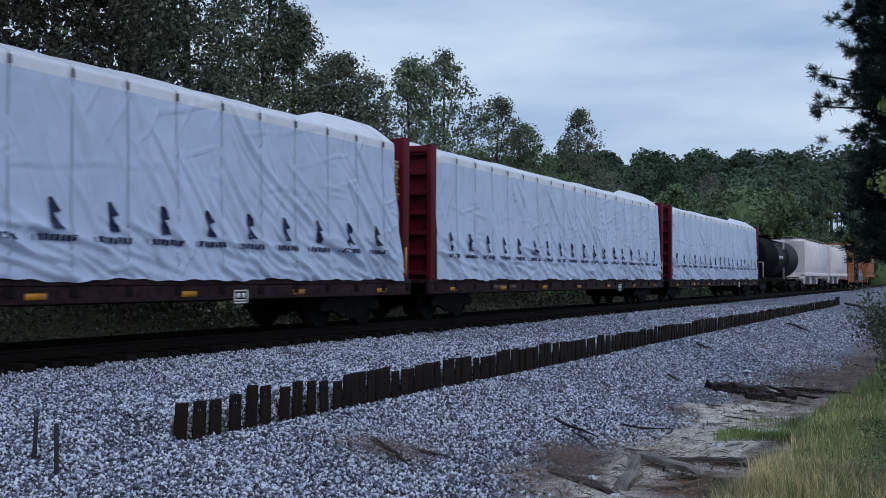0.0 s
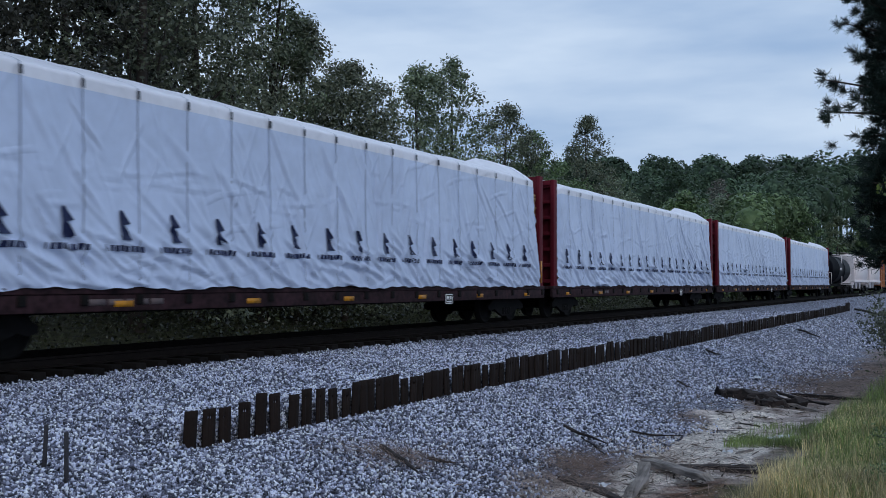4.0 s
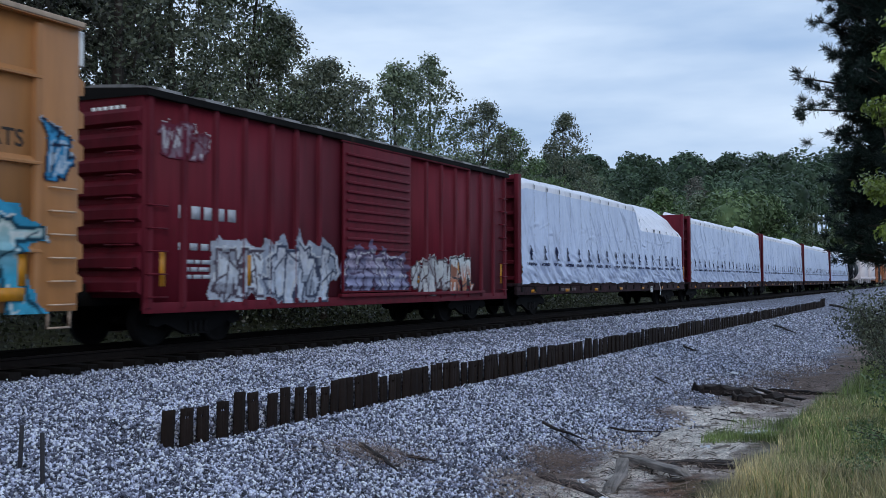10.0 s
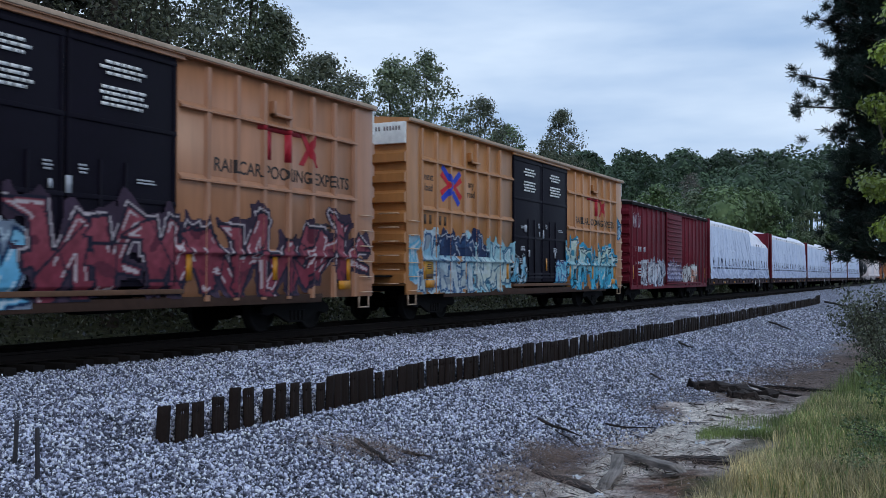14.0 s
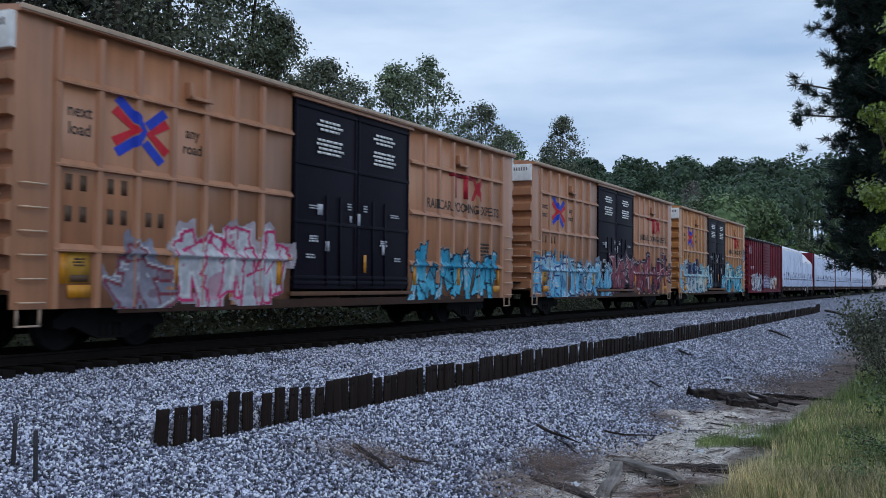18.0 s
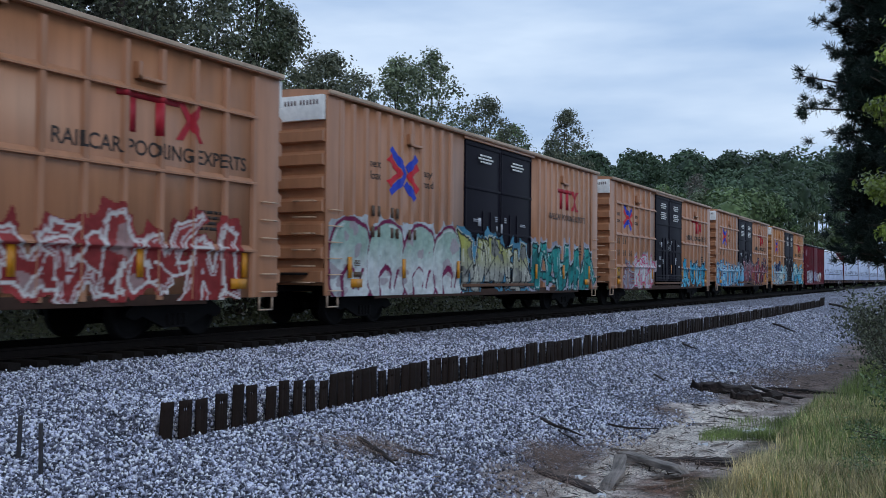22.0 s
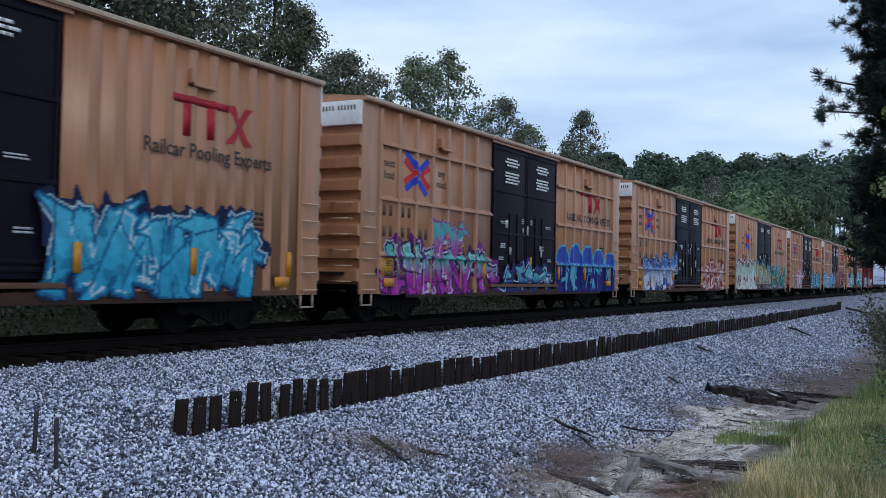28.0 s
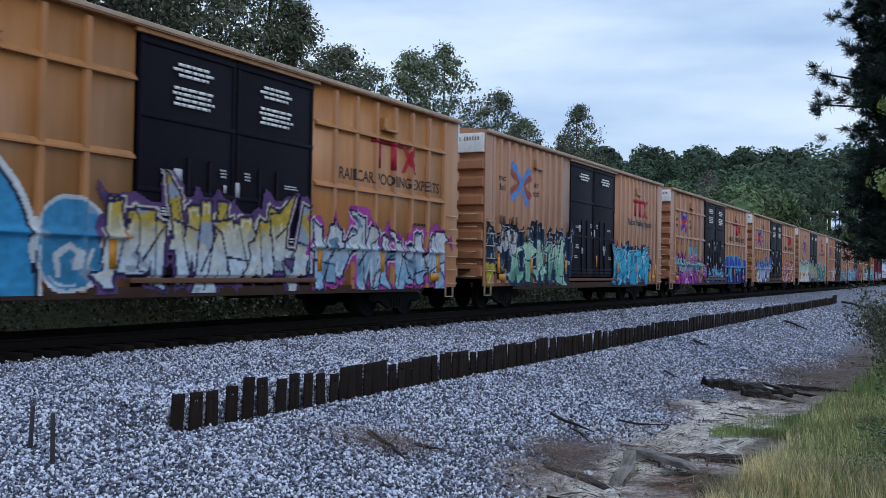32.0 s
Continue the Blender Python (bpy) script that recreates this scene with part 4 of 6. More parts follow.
    for z in (0.68, 4.9):
        rail_mat = TRACK_RUST if z < 1 else paint
        part("door_track", shared(("dtrack", rail_mat.name), lambda: boxes("door_track", [(sx - 0.02, sx + 0.09, -2.5, 2.8, 0, 0.09)], rail_mat, 0.01)), car, m=pose(0, 0, z))
    # lettering
    blue, red = (LOGO_SKY, LOGO_ROSE) if faded else (LOGO_BLUE, LOGO_RED)
    mark_y = -5.95 if kind == "rib" and not faded else -6.83
    cross_logo(car, kind, mark_y, 3.72 if faded else 3.54, blue, red, 1.22 if kind == "rib" else 1.0)
    slogan = "Railcar Pooling Experts" if faded else "RAILCAR POOLING EXPERTS"
    if kind == "belt":
        part("lettering", shared("slogan", lambda: painted(words(slogan, 0.37, INK), kind, 6.05, 3.0)), car, "dark painted words")["kind"] = "stuff"
    else:
        part("lettering", words(slogan, 0.37 if faded else 0.29, INK), car, "dark painted words", m=pose(sx + 0.047, 6.05, 3.0))["kind"] = "stuff"
    for k, (w, yy) in enumerate((("next\nload", mark_y - 1.35), ("any\nroad", mark_y + 1.3))):
        for j, one in enumerate(w.split()):
            part("lettering", shared(("word", one, kind, faded), lambda: painted(words(one, 0.28, INK), kind, yy, (3.7 if faded else 3.58) - 0.29 * j)), car, "dark painted word")["kind"] = "stuff"
    part("emblem", shared(("tt", kind), lambda: painted(boxes("emblem", [(0, 0.004, 5.0, 6.5, 3.96, 4.1), (0, 0.004, 5.3, 5.46, 3.38, 3.96), (0, 0.004, 5.92, 6.08, 3.38, 3.96)], LOGO_DULL), kind, 0, 0)), car, "red painted emblem")["kind"] = "stuff"
    for q, sgn in ((0, 1), (1, -1)):
        part("emblem", shared(("tx", sgn, kind), lambda: painted(extrude("emblem", [(-0.36, -0.36 * sgn), (-0.18, -0.36 * sgn), (0.36, 0.36 * sgn), (0.18, 0.36 * sgn)][::sgn], 0, 0.004, LOGO_DULL, axis="x"), kind, 6.8, 3.74, 0.006 + 0.003 * q)), car)
    def digits():
        out = []
        for z, count in ((2.4, 4), (1.9, 6)):
            for i in range(count):
                a = -8.47 + 0.3 * (i % 2) + 0.88 * (i // 2) if kind == "belt" else mark_y - 1.6 + 0.27 * (i % 2) + 0.9 * (i // 2)
                out.append((a + 0.02, a + 0.16, z, z + 0.25))
        return bars("marking", out, FADED_INK, 0)
    part("marking", shared(("num", kind, faded), digits), car, "dark stencilled bars", m=pose(sx + (0.05 if kind == "rib" else 0.004), 0, 0))["kind"] = "stuff"
    part("marking", shared("data", lambda: bars("marking", text_bars(7.4, 2.1, 0.8, 4, 0.06, np.random.default_rng(3)), INK, 0)), car, m=pose(sx + 0.004, 0, 0))["kind"] = "stuff"
    for q in (-8.16, 8.2):
        part("consolidated_label", shared("yl", lambda: boxes("consolidated_label", [(0, 0.03, -0.23, 0.23, 0.7, 0.9)], REFLECT)), car, "yellow reflective label", m=pose(sx + 0.03, q, 0))
    for q in (-8.47, -5.95, -2.85, 3.0, 5.6, 8.4):
        part("reflector", shared("yref", lambda: boxes("reflector", [(0, 0.03, -0.07, 0.07, -0.24, 0.24)], REFLECT)), car, "yellow reflective strip", m=pose(sx + (0.004 if kind == "belt" else 0.045), q, 1.16))
    part("notice", shared("placard", lambda: bars("notice", [(-8.32, -7.95, 0.95, 1.06)] + text_bars(-8.14, 1.3, 0.3, 3, 0.03, np.random.default_rng(4)), FADED_INK, 0)), car, m=pose(sx + (0.014 if kind == "belt" else 0.05), 0, 0))["kind"] = "stuff"
    if kind == "belt":
        part("warning_panel", shared("wpanel", lambda: boxes("warning_panel", [(0, 0.012, -0.25, 0.25, 0.93, 1.46)], PANEL)), car, "faded yellow painted panel", m=pose(sx, -8.16, 0))
    # hanging signal bracket above the emblems
    for q in (5.7, -5.45):
        part("bracket", shared(("bracket", paint.name), lambda: boxes("bracket", [(sx, sx + 0.13, -0.3, 0.35, 0, 0.06), (sx, sx + 0.13, -0.3, -0.22, 0, 0.3)], paint, 0.01)), car, m=pose(0, q, 4.28))
    # underframe
    part("center_sill", shared("csill", lambda: boxes("center_sill", [(-0.3, 0.3, -BOX_L - 0.1, BOX_L + 0.1, 0.6, 0.98), (-1.5, 1.5, -BOX_L, BOX_L, 0.95, 1.05)] + [(-1.45, 1.45, q - 0.06, q + 0.06, 0.68, 0.96) for q in (-4.5, -2.5, 0, 2.5, 4.5)], DARK)), car)
    part("brake_tank", shared("btank", lambda: boxes("brake_tank", [(0.5, 1.0, 1.0, 2.2, 0.35, 0.75)], DARK, 0.1)), car)
    part("brake_valve", shared("bvalve", lambda: boxes("brake_valve", [(0.6, 0.9, -1.8, -1.0, 0.4, 0.7)], DARK, 0.08)), car)
    gear(car, BOX_L + 0.1, 7.0)
    if pieces:
        spray_sheet(car, profile, pieces, -BOX_L + 0.1, BOX_L - 0.03, 0.5, 4.4, rng)
    return car


def red_box_car(label, y, seed):
    car = thing("boxcar", label, "freight car", pose(TRACK_X, y, 0), "cars of the freight train")
    L, B, T, sx = 7.78, 0.48, 4.25, 1.52
    posts = [s * (1.62 + 0.86 * i) for s in (-1, 1) for i in range(1, 8)]
    for a, b in ((-L, -1.58), (1.58, L)):
        part("side_panel", boxes("side_panel", [(sx - 0.04, sx, a, b, B, T)], RED), car)
    part("far_side", boxes("far_side", [(-sx, -sx + 0.04, -L, L, B, T)], RED), car)
    post = upright(hat(0.17, 0.1, 0.06, B + 0.05, T - 0.05, RED))
    for p in posts:
        part("side_post", post, car, m=pose(sx, p, 0))
    door = part("door", boxes("door", [(sx + 0.02, sx + 0.08, -1.6, 1.55, 0.72, T - 0.1)], RED, 0.012), car, "ribbed sliding door, faded red")
    rib = boxes("door_rib", [(sx + 0.08, sx + 0.125, -1.48, 1.43, 0, 0.07)], RED, 0.02)
    for i in range(15):
        part("door_rib", rib, door, m=pose(0, 0, 0.85 + 0.215 * i))
    part("door_track", boxes("door_track", [(sx, sx + 0.12, -1.7, 6.0, 0.62, 0.7), (sx, sx + 0.1, -1.7, 5.0, T - 0.1, T - 0.04)], RED, 0.01), car)
    part("side_sill", boxes("side_sill", [(sx, sx + 0.03, -L, L, B - 0.05, 0.62)], RED, 0.008), car)
    part("roof", extrude("roof", [(-1.6, T), (-1.6, T + 0.06), (0, T + 0.2), (1.63, T + 0.06), (1.63, T - 0.06), (1.58, T - 0.06)], -L - 0.03, L + 0.03, DARK), car, "dark roof edge")
    rr = extrude("roof_rib", [(-1.58, T + 0.06), (0, T + 0.2), (1.6, T + 0.06), (1.56, T + 0.13), (0.9, T + 0.24), (0, T + 0.31), (-1.58, T + 0.12)], -0.3, 0.3, ROOF)
    for i in range(13):
        part("roof_sheet", rr, car, "galvanised roof sheet", m=pose(0, -L + 0.6 + 1.21 * i, 0))
    def end():
        o = []
        for i in range(8):
            z0 = 0.75 + i * 0.42
            o += [(0.0, z0), (0.09, z0 + 0.06), (0.09, z0 + 0.22), (0.0, z0 + 0.32)]
        return extrude("end_wall", [(L + a, b) for a, b in o + [(0, T), (-0.05, T), (-0.05, 0.7)]], -1.5, 1.5, RED, axis="x")
    e = end()
    for s in (0, 180):
        part("end_wall", e, car, m=pose(0, 0, 0, 0, 0, s))
    rung = boxes("ladder_rung", [(0.06, 0.085, -0.24, 0.24, 0, 0.025), (0, 0.07, -0.24, -0.215, 0, 0.02), (0, 0.07, 0.215, 0.24, 0, 0.02)], RED)
    for s in (-1, 1):
        for i in range(5 if s < 0 else 8):
            part("ladder_rung", rung, car, m=pose(sx, s * (L - 0.3), 0.7 + 0.4 * i))
    er = boxes("end_rung", [(0.85, 1.4, -0.12, -0.09, 0, 0.03), (0.85, 0.88, -0.1, 0.05, 0, 0.03), (1.37, 1.4, -0.1, 0.05, 0, 0.03)], RED)
    for i in range(8):
        part("end_rung", er, car, m=pose(0, -L - 0.1, 0.8 + 0.4 * i))
    part("center_sill", boxes("center_sill", [(-0.3, 0.3, -L - 0.5, L + 0.5, 0.55, 0.95), (-1.45, 1.45, -L, L, 0.92, 1.0)] + [(-1.4, 1.4, q - 0.06, q + 0.06, 0.6, 0.93) for q in (-3, -1, 1, 3)], DARK), car)
    part("marking", bars("marking", [(-6.9 + 0.34 * i, -6.67 + 0.34 * i, 2.12, 2.36) for i in range(5)] + [(-6.9 + 0.3 * i, -6.7 + 0.3 * i, 1.55, 1.68) for i in range(5)] + text_bars(-6.4, 1.3, 0.9, 3, 0.08, np.random.default_rng(2)), NOTICE, sx + 0.004), car, "faded white stencilled marks")["kind"] = "stuff"
    refl = bars("reflector", [(-0.07, 0.07, -0.3, 0.3)], REFLECT, 0)
    for q in (-7.3, -4.9, -2.5, 2.1, 4.4, 7.4):
        part("reflector", refl, car, "yellow reflective strip", m=pose(sx + 0.004, q, 1.2))

    def profile(yy, zz):
        p = np.maximum.reduce([ridge(yy, c, 0.05, 0.035) for c in posts])
        d = (np.abs(yy) < 1.58) & (zz > 0.72)
        k = np.maximum.reduce([ridge(zz, 0.885 + 0.215 * i, 0.035, 0.02) for i in range(15)])
        return sx + np.where(d, 0.08 + 0.045 * k, np.where(zz < 0.63, 0.03, 0.06 * p))
    G = ((-5.9, -4.2, 0.6, 1.6, (0.4, 0.42, 0.48), (0.08, 0.06, 0.08), (0.5, 0.53, 0.6), (0.6, 0.62, 0.66), 4),
         (-4.2, -1.9, 0.55, 1.75, (0.3, 0.33, 0.4), (0.05, 0.06, 0.1), (0.55, 0.6, 0.7), (0.5, 0.5, 0.55), 4),
         (-1.4, 1.4, 0.8, 1.6, (0.16, 0.12, 0.2), (0.06, 0.04, 0.08), (0.3, 0.3, 0.45), (0.35, 0.3, 0.4), 4),
         (1.75, 4.0, 0.6, 1.6, None, (0.1, 0.07, 0.08), (0.5, 0.5, 0.52), (0.55, 0.56, 0.56), 5),
         (4.0, 5.2, 0.6, 1.8, None, (0.06, 0.06, 0.07), (0.5, 0.2, 0.12), (0.62, 0.64, 0.64), 2),
         (-7.3, -6.2, 3.2, 3.85, None, (0.14, 0.02, 0.04), (0.24, 0.15, 0.19), (0.28, 0.2, 0.24), 4))
    spray_sheet(car, profile, G, -L + 0.1, L - 0.1, 0.5, 4.1, np.random.default_rng(seed))
    part("marking", boxes("marking", [(0.3 + 0.14 * i, 0.4 + 0.14 * i, -L - 0.012, -L - 0.002, 3.9, 4.06) for i in range(6)], WHITE), car)["kind"] = "stuff"
    gear(car, L + 0.35, 5.9)
    return car


# -- centre-beam flat cars with wrapped lumber --
def wrap_top(y, step):
    """Height of the wrapped load along the car."""
    if step is None:
        return np.full_like(y, 4.3)
    k = 1 / (1 + np.exp(-(y - step) * 6))
    return 4.3 - 0.62 * k


def wrap_fold(y, z, ph):
    """Folds of the sheet: broad slack, sharp slanting creases, ripples along the hem, furrows under the straps."""
    rng = np.random.default_rng(int(ph * 100))
    d = 0.028 * np.sin(1.3 * y + 0.9 * z + ph + 1.2 * np.sin(0.7 * y + ph)) * np.sin(0.45 * y + 0.9 * z + 2 * ph)
    d -= np.abs(np.sin((y + 10.45 - 0.3) * math.pi / 1.16)) ** 0.5 * -0.022
    rows = []
    for i in range(120):
        # long folds that hang from the straps; their slant swings along the car
        y0 = rng.uniform(-11, 11)
        lean = 0.5 * math.sin(0.33 * y0 + 2 * ph) + rng.normal() * 0.2 + 0.55
        rows.append((y0, rng.uniform(1.4, 3.6), lean, -1.0, rng.uniform(0.5, 1.5), rng.uniform(0.022, 0.05), rng.uniform(0.012, 0.07) * rng.choice((-0.6, 1, 1))))
    for i in range(190):
        # shallow creases low on the sheet
        rows.append((rng.uniform(-11, 11), rng.uniform(0.9, 1.75), 1.0, -rng.uniform(0.15, 0.9), rng.uniform(0.3, 1.1), rng.uniform(0.02, 0.05), rng.uniform(0.02, 0.085)))
    for i in range(55):
        # near-level ripples along a seam
        rows.append((rng.uniform(-11, 11), 2.75 + rng.normal() * 0.1 if i < 38 else rng.uniform(1.6, 3.5), 1.0, rng.normal() * 0.1, rng.uniform(0.2, 0.7), 0.03, rng.uniform(0.01, 0.025)))
    for y0, z0, a, b, half, w, amp in rows:
        k = math.hypot(a, b)
        a, b = a / k, b / k
        near = np.abs(y[:, 0] - y0) < half + 0.4
        yy, zz = y[near] - y0, z[near] - z0
        s, t = (yy * a + zz * b) / half, yy * b - zz * a + 0.06 * np.sin(2.0 * (yy * a + zz * b) + y0)
        d[near] += amp * np.clip(1 - s * s, 0, 1) * (np.exp(-np.abs(t) / w) - 0.55 * np.exp(-((t - 1.8 * w) / (1.6 * w)) ** 2))
    return d


def lumber_car(label, y, ph, step=None, half=10.9):
    car = thing("centerbeam_flatcar", label, "freight car", pose(TRACK_X, y, 0), "cars of the freight train")
    ny = 440 if y < 20 else 200
    yy = np.linspace(-half, half, ny)
    top = wrap_top(yy, step)
    # outline of the sheet from hem over the shoulder to the middle
    u = np.concatenate([np.linspace(0, 0.7, 64), np.linspace(0.7, 1, 21)[1:]])
    nu_ = len(u)
    X, Z = np.zeros((ny, nu_)), np.zeros((ny, nu_))
    lowc = (4.3 - top) / 0.62
    for i in range(ny):
        t, lc = top[i], lowc[i]
        sh = t - 0.07 - 0.2 * lc
        out = np.interp(u, [0, 0.7, 0.76, 0.8, 0.85, 1.0], [1.535, 1.46, 1.45 - 0.1 * lc, 1.3 - 0.25 * lc, 1.0 - 0.25 * lc, -0.05])
        zz = np.interp(u, [0, 0.7, 0.76, 0.8, 0.85, 1.0], [0.87, sh - 0.2, sh, sh + 0.07 + 0.2 * lc, sh + 0.17 + 0.52 * lc, sh + 0.5 + 0.78 * lc])
        endk = np.clip((half - abs(yy[i])) / 0.4, 0, 1) ** 0.5
        zz = zz - (1 - endk) * 0.45 * (u > 0.6) * (u - 0.6) / 0.4
        out = out - (1 - endk) * 0.06
        zz = zz + 0.2 * np.clip((yy[i] - half + 2.3) / 0.8, 0, 1) * np.clip((u - 0.78) / 0.1, 0, 1) * (1 - lc)
        X[i], Z[i] = out, zz
    Y = np.repeat(yy[:, None], nu_, 1)
    # the sheet is drawn back from the top of one end of the load
    Y = Y - (0.4 if step is None else 0.08) * np.clip((Y - half + 1.2) / 1.2, 0, 1) ** 3 * np.clip((Z - 1.4) / 2.0, 0, 1)
    d = wrap_fold(Y, Z, ph)
    side = np.clip((0.84 - u) / 0.1, 0, 1)[None]
    X = X + d * side
    Z = Z + d * (1 - side) * 0.8
    hem = 0.03 * np.abs(np.sin(yy * 0.9 + ph)) + 0.02 * np.sin(yy * 3.1 + ph) + 0.012 * np.sin(yy * 11 + ph)
    Z[:, 0] += hem
    Z[:, 1] += hem * 0.6
    V = np.stack([X, Y, Z], -1).reshape(-1, 3)
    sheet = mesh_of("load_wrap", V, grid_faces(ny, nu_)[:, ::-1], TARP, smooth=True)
    # faces above the shoulder take the whitened, sky-lit colour
    sheet.materials.append(TARP_SKYLIT)
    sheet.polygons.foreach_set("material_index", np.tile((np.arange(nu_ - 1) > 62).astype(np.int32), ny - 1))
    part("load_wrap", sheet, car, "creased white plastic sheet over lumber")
    # ends of the bundle and the lumber under the sheet
    for i in range(9):
        high = 3.1 if step is not None and i > 4 else 3.85
        rows = int((high - 0.95) / 0.1)
        pack = [(0.2 + 0.01 * ((5 * k) % 3), 1.36 - 0.012 * ((7 * k) % 4), -half + 0.12 + 2.42 * i, -half + 2.46 + 2.42 * i - 0.02 * ((3 * k) % 5), 0.95 + 0.1 * k, 1.035 + 0.1 * k) for k in range(rows)]
        pk = part("lumber_pack", boxes("lumber_pack", [(0.2, 1.3, *pack[0][2:4], 0.95, high)], LUMBER), car, "pack of sawn lumber")
        if i == 8:
            for b in pack:
                part("board", boxes("board", [(b[0], b[1], b[3] - 0.25, b[3] + 0.03, b[4], b[5])], LUMBER), pk)
    # straps and printed marks lie on the sheet
    def on_sheet(name, y0, y1, z0, z1, mat, cut=None, lift=0.03, nu=4, nv=10):
        a, b = np.meshgrid(np.linspace(y0, y1, nu), np.linspace(z0, z1, nv), indexing="ij")
        i = np.clip(((a + half) / (2 * half) * (ny - 1)).astype(int), 0, ny - 1)
        xx = np.zeros_like(a)
        for p in range(a.shape[0]):
            for q in range(a.shape[1]):
                xx[p, q] = np.interp(b[p, q], Z[i[p, q], :66], X[i[p, q], :66]) + lift
        if cut:
            a = cut(a, b)
        return mesh_of(name, np.stack([xx, a, b], -1).reshape(-1, 3), grid_faces(nu, nv)[:, ::-1], mat)
    r = np.random.default_rng(int(ph * 10))
    q = -half + 0.75
    while q < half - 0.5:
        i = int((q + half) / (2 * half) * (ny - 1))
        zs1 = Z[i, 67] - 0.02
        line = [(X[i, r] + 0.03, Z[i, r] + (0.012 if r > 62 else 0.0)) for r in range(3, nu_)]
        strap = part("strap", mesh_of("strap", [(a, q + 0.3 + w, b) for w in (0.0, 0.022) for a, b in line], grid_faces(2, len(line)), CORD), car, "thin grey hold-down strap")
        part("corner_guard", on_sheet("corner_guard", q + 0.28, q + 0.34, zs1 - 0.16, zs1 - 0.02, STRAP, lift=0.04), strap)
        w = 0.12
        part("printed_emblem", on_sheet("printed_emblem", q - w, q + w, 1.68, 2.16, NAVY, lambda a, b, q=q: q - 0.1 + (a - q + w) * (1 - 0.7 * ((b - 1.68) % 0.2401) / 0.24) + 0.12 * (1.92 - b), nv=17), car, "navy printed emblem")
        names = []
        for k in range(8):
            z0 = 1.49 + r.uniform(-0.01, 0.01)
            names.append(on_sheet("print", q - 0.42 + 0.105 * k, q - 0.42 + 0.105 * k + (0.03 if k == 0 else 0.08), z0, z0 + 0.1, NAVY, nu=2, nv=2))
        part("printed_word", joined("printed_word", names, NAVY), car, "navy printed bars")["kind"] = "stuff"
        q += 1.16
    # deck, bulkheads, centre beam
    part("deck", boxes("deck", [(-1.5, 1.5, -11.3, 11.3, 0.8, 0.9)], DECK, 0.012), car)
    for sx in (1.38, -1.48):
        part("side_sill", boxes("side_sill", [(sx, sx + 0.1, -11.3, 11.3, 0.52, 0.796)], DECK, 0.012), car)
    part("center_sill", boxes("center_sill", [(-0.3, 0.3, -11.5, 11.5, 0.45, 0.796)], DARK, 0.012), car)
    winch = boxes("winch", [(1.42, 1.51, -0.08, 0.08, 0.62, 0.79)], DARK, 0.02)
    for i in range(20):
        part("winch", winch, car, m=pose(0, -10.9 + 1.16 * i, 0))
    refl = bars("reflector", [(-0.2, 0.2, 0.59, 0.69)], REFLECT, 1.485)
    for i in range(7):
        part("reflector", refl, car, "yellow reflective strip", m=pose(0, -9.9 + 3.3 * i, 0))
    part("data_plate", bars("data_plate", [(4.5, 4.95, 0.42, 0.72)], DARK, 1.49), car)
    part("data_plate", bars("data_plate", [(4.52, 4.93, 0.44, 0.47), (4.52, 4.93, 0.67, 0.7), (4.52, 4.55, 0.44, 0.7), (4.9, 4.93, 0.44, 0.7), (4.6, 4.7, 0.55, 0.64), (4.75, 4.85, 0.55, 0.64), (4.58, 4.87, 0.49, 0.52)], WHITE, 1.495), car, "white-framed data panel")
    part("marking", bars("marking", text_bars(-6.5, 0.62, 1.8, 1, 0.1, np.random.default_rng(3)), SILL_INK, 1.484), car, "faded stencilled bars")["kind"] = "stuff"
    part("center_beam", boxes("center_beam", [(-0.05, 0.05, -11.2, 11.2, 3.6, 4.1)] + [(-0.04, 0.04, -10.5 + 2.1 * i, -10.3 + 2.1 * i, 0.9, 3.6) for i in range(11)], RED), car)
    for s in (0, 180):
        bh = part("bulkhead", shared("bulkhead", lambda: boxes("bulkhead", [(-1.335, 1.335, 10.93, 10.98, 0.85, 4.42)], RED, 0.012)), car, "dark red steel bulkhead", m=pose(0, 0, 0, 0, 0, s))
        for q in (-1.41, 1.41):
            part("bulkhead_post", shared("bulkpost", lambda: boxes("bulkhead_post", [(-0.07, 0.07, 10.92, 11.2, 0.85, 4.44)], RED, 0.012)), bh, m=pose(q, 0, 0))
        part("bulkhead_beam", shared("bulkbeam", lambda: boxes("bulkhead_beam", [(-1.335, 1.335, 10.985, 11.2, 4.26, 4.42)], RED, 0.012)), bh)
        rib = shared("bulkrib", lambda: boxes("bulkhead_rib", [(-1.335, 1.335, 10.985, 11.14, 0, 0.12)], RED, 0.015))
        for i in range(7):
            part("bulkhead_rib", rib, bh, m=pose(0, 0, 1.0 + 0.53 * i))
        part("reflector", bars("reflector", [(11.0, 11.1, 1.0, 1.7)], REFLECT, 1.485), bh, "yellow reflective strip")
    gear(car, 11.3, 9.2)
    return car


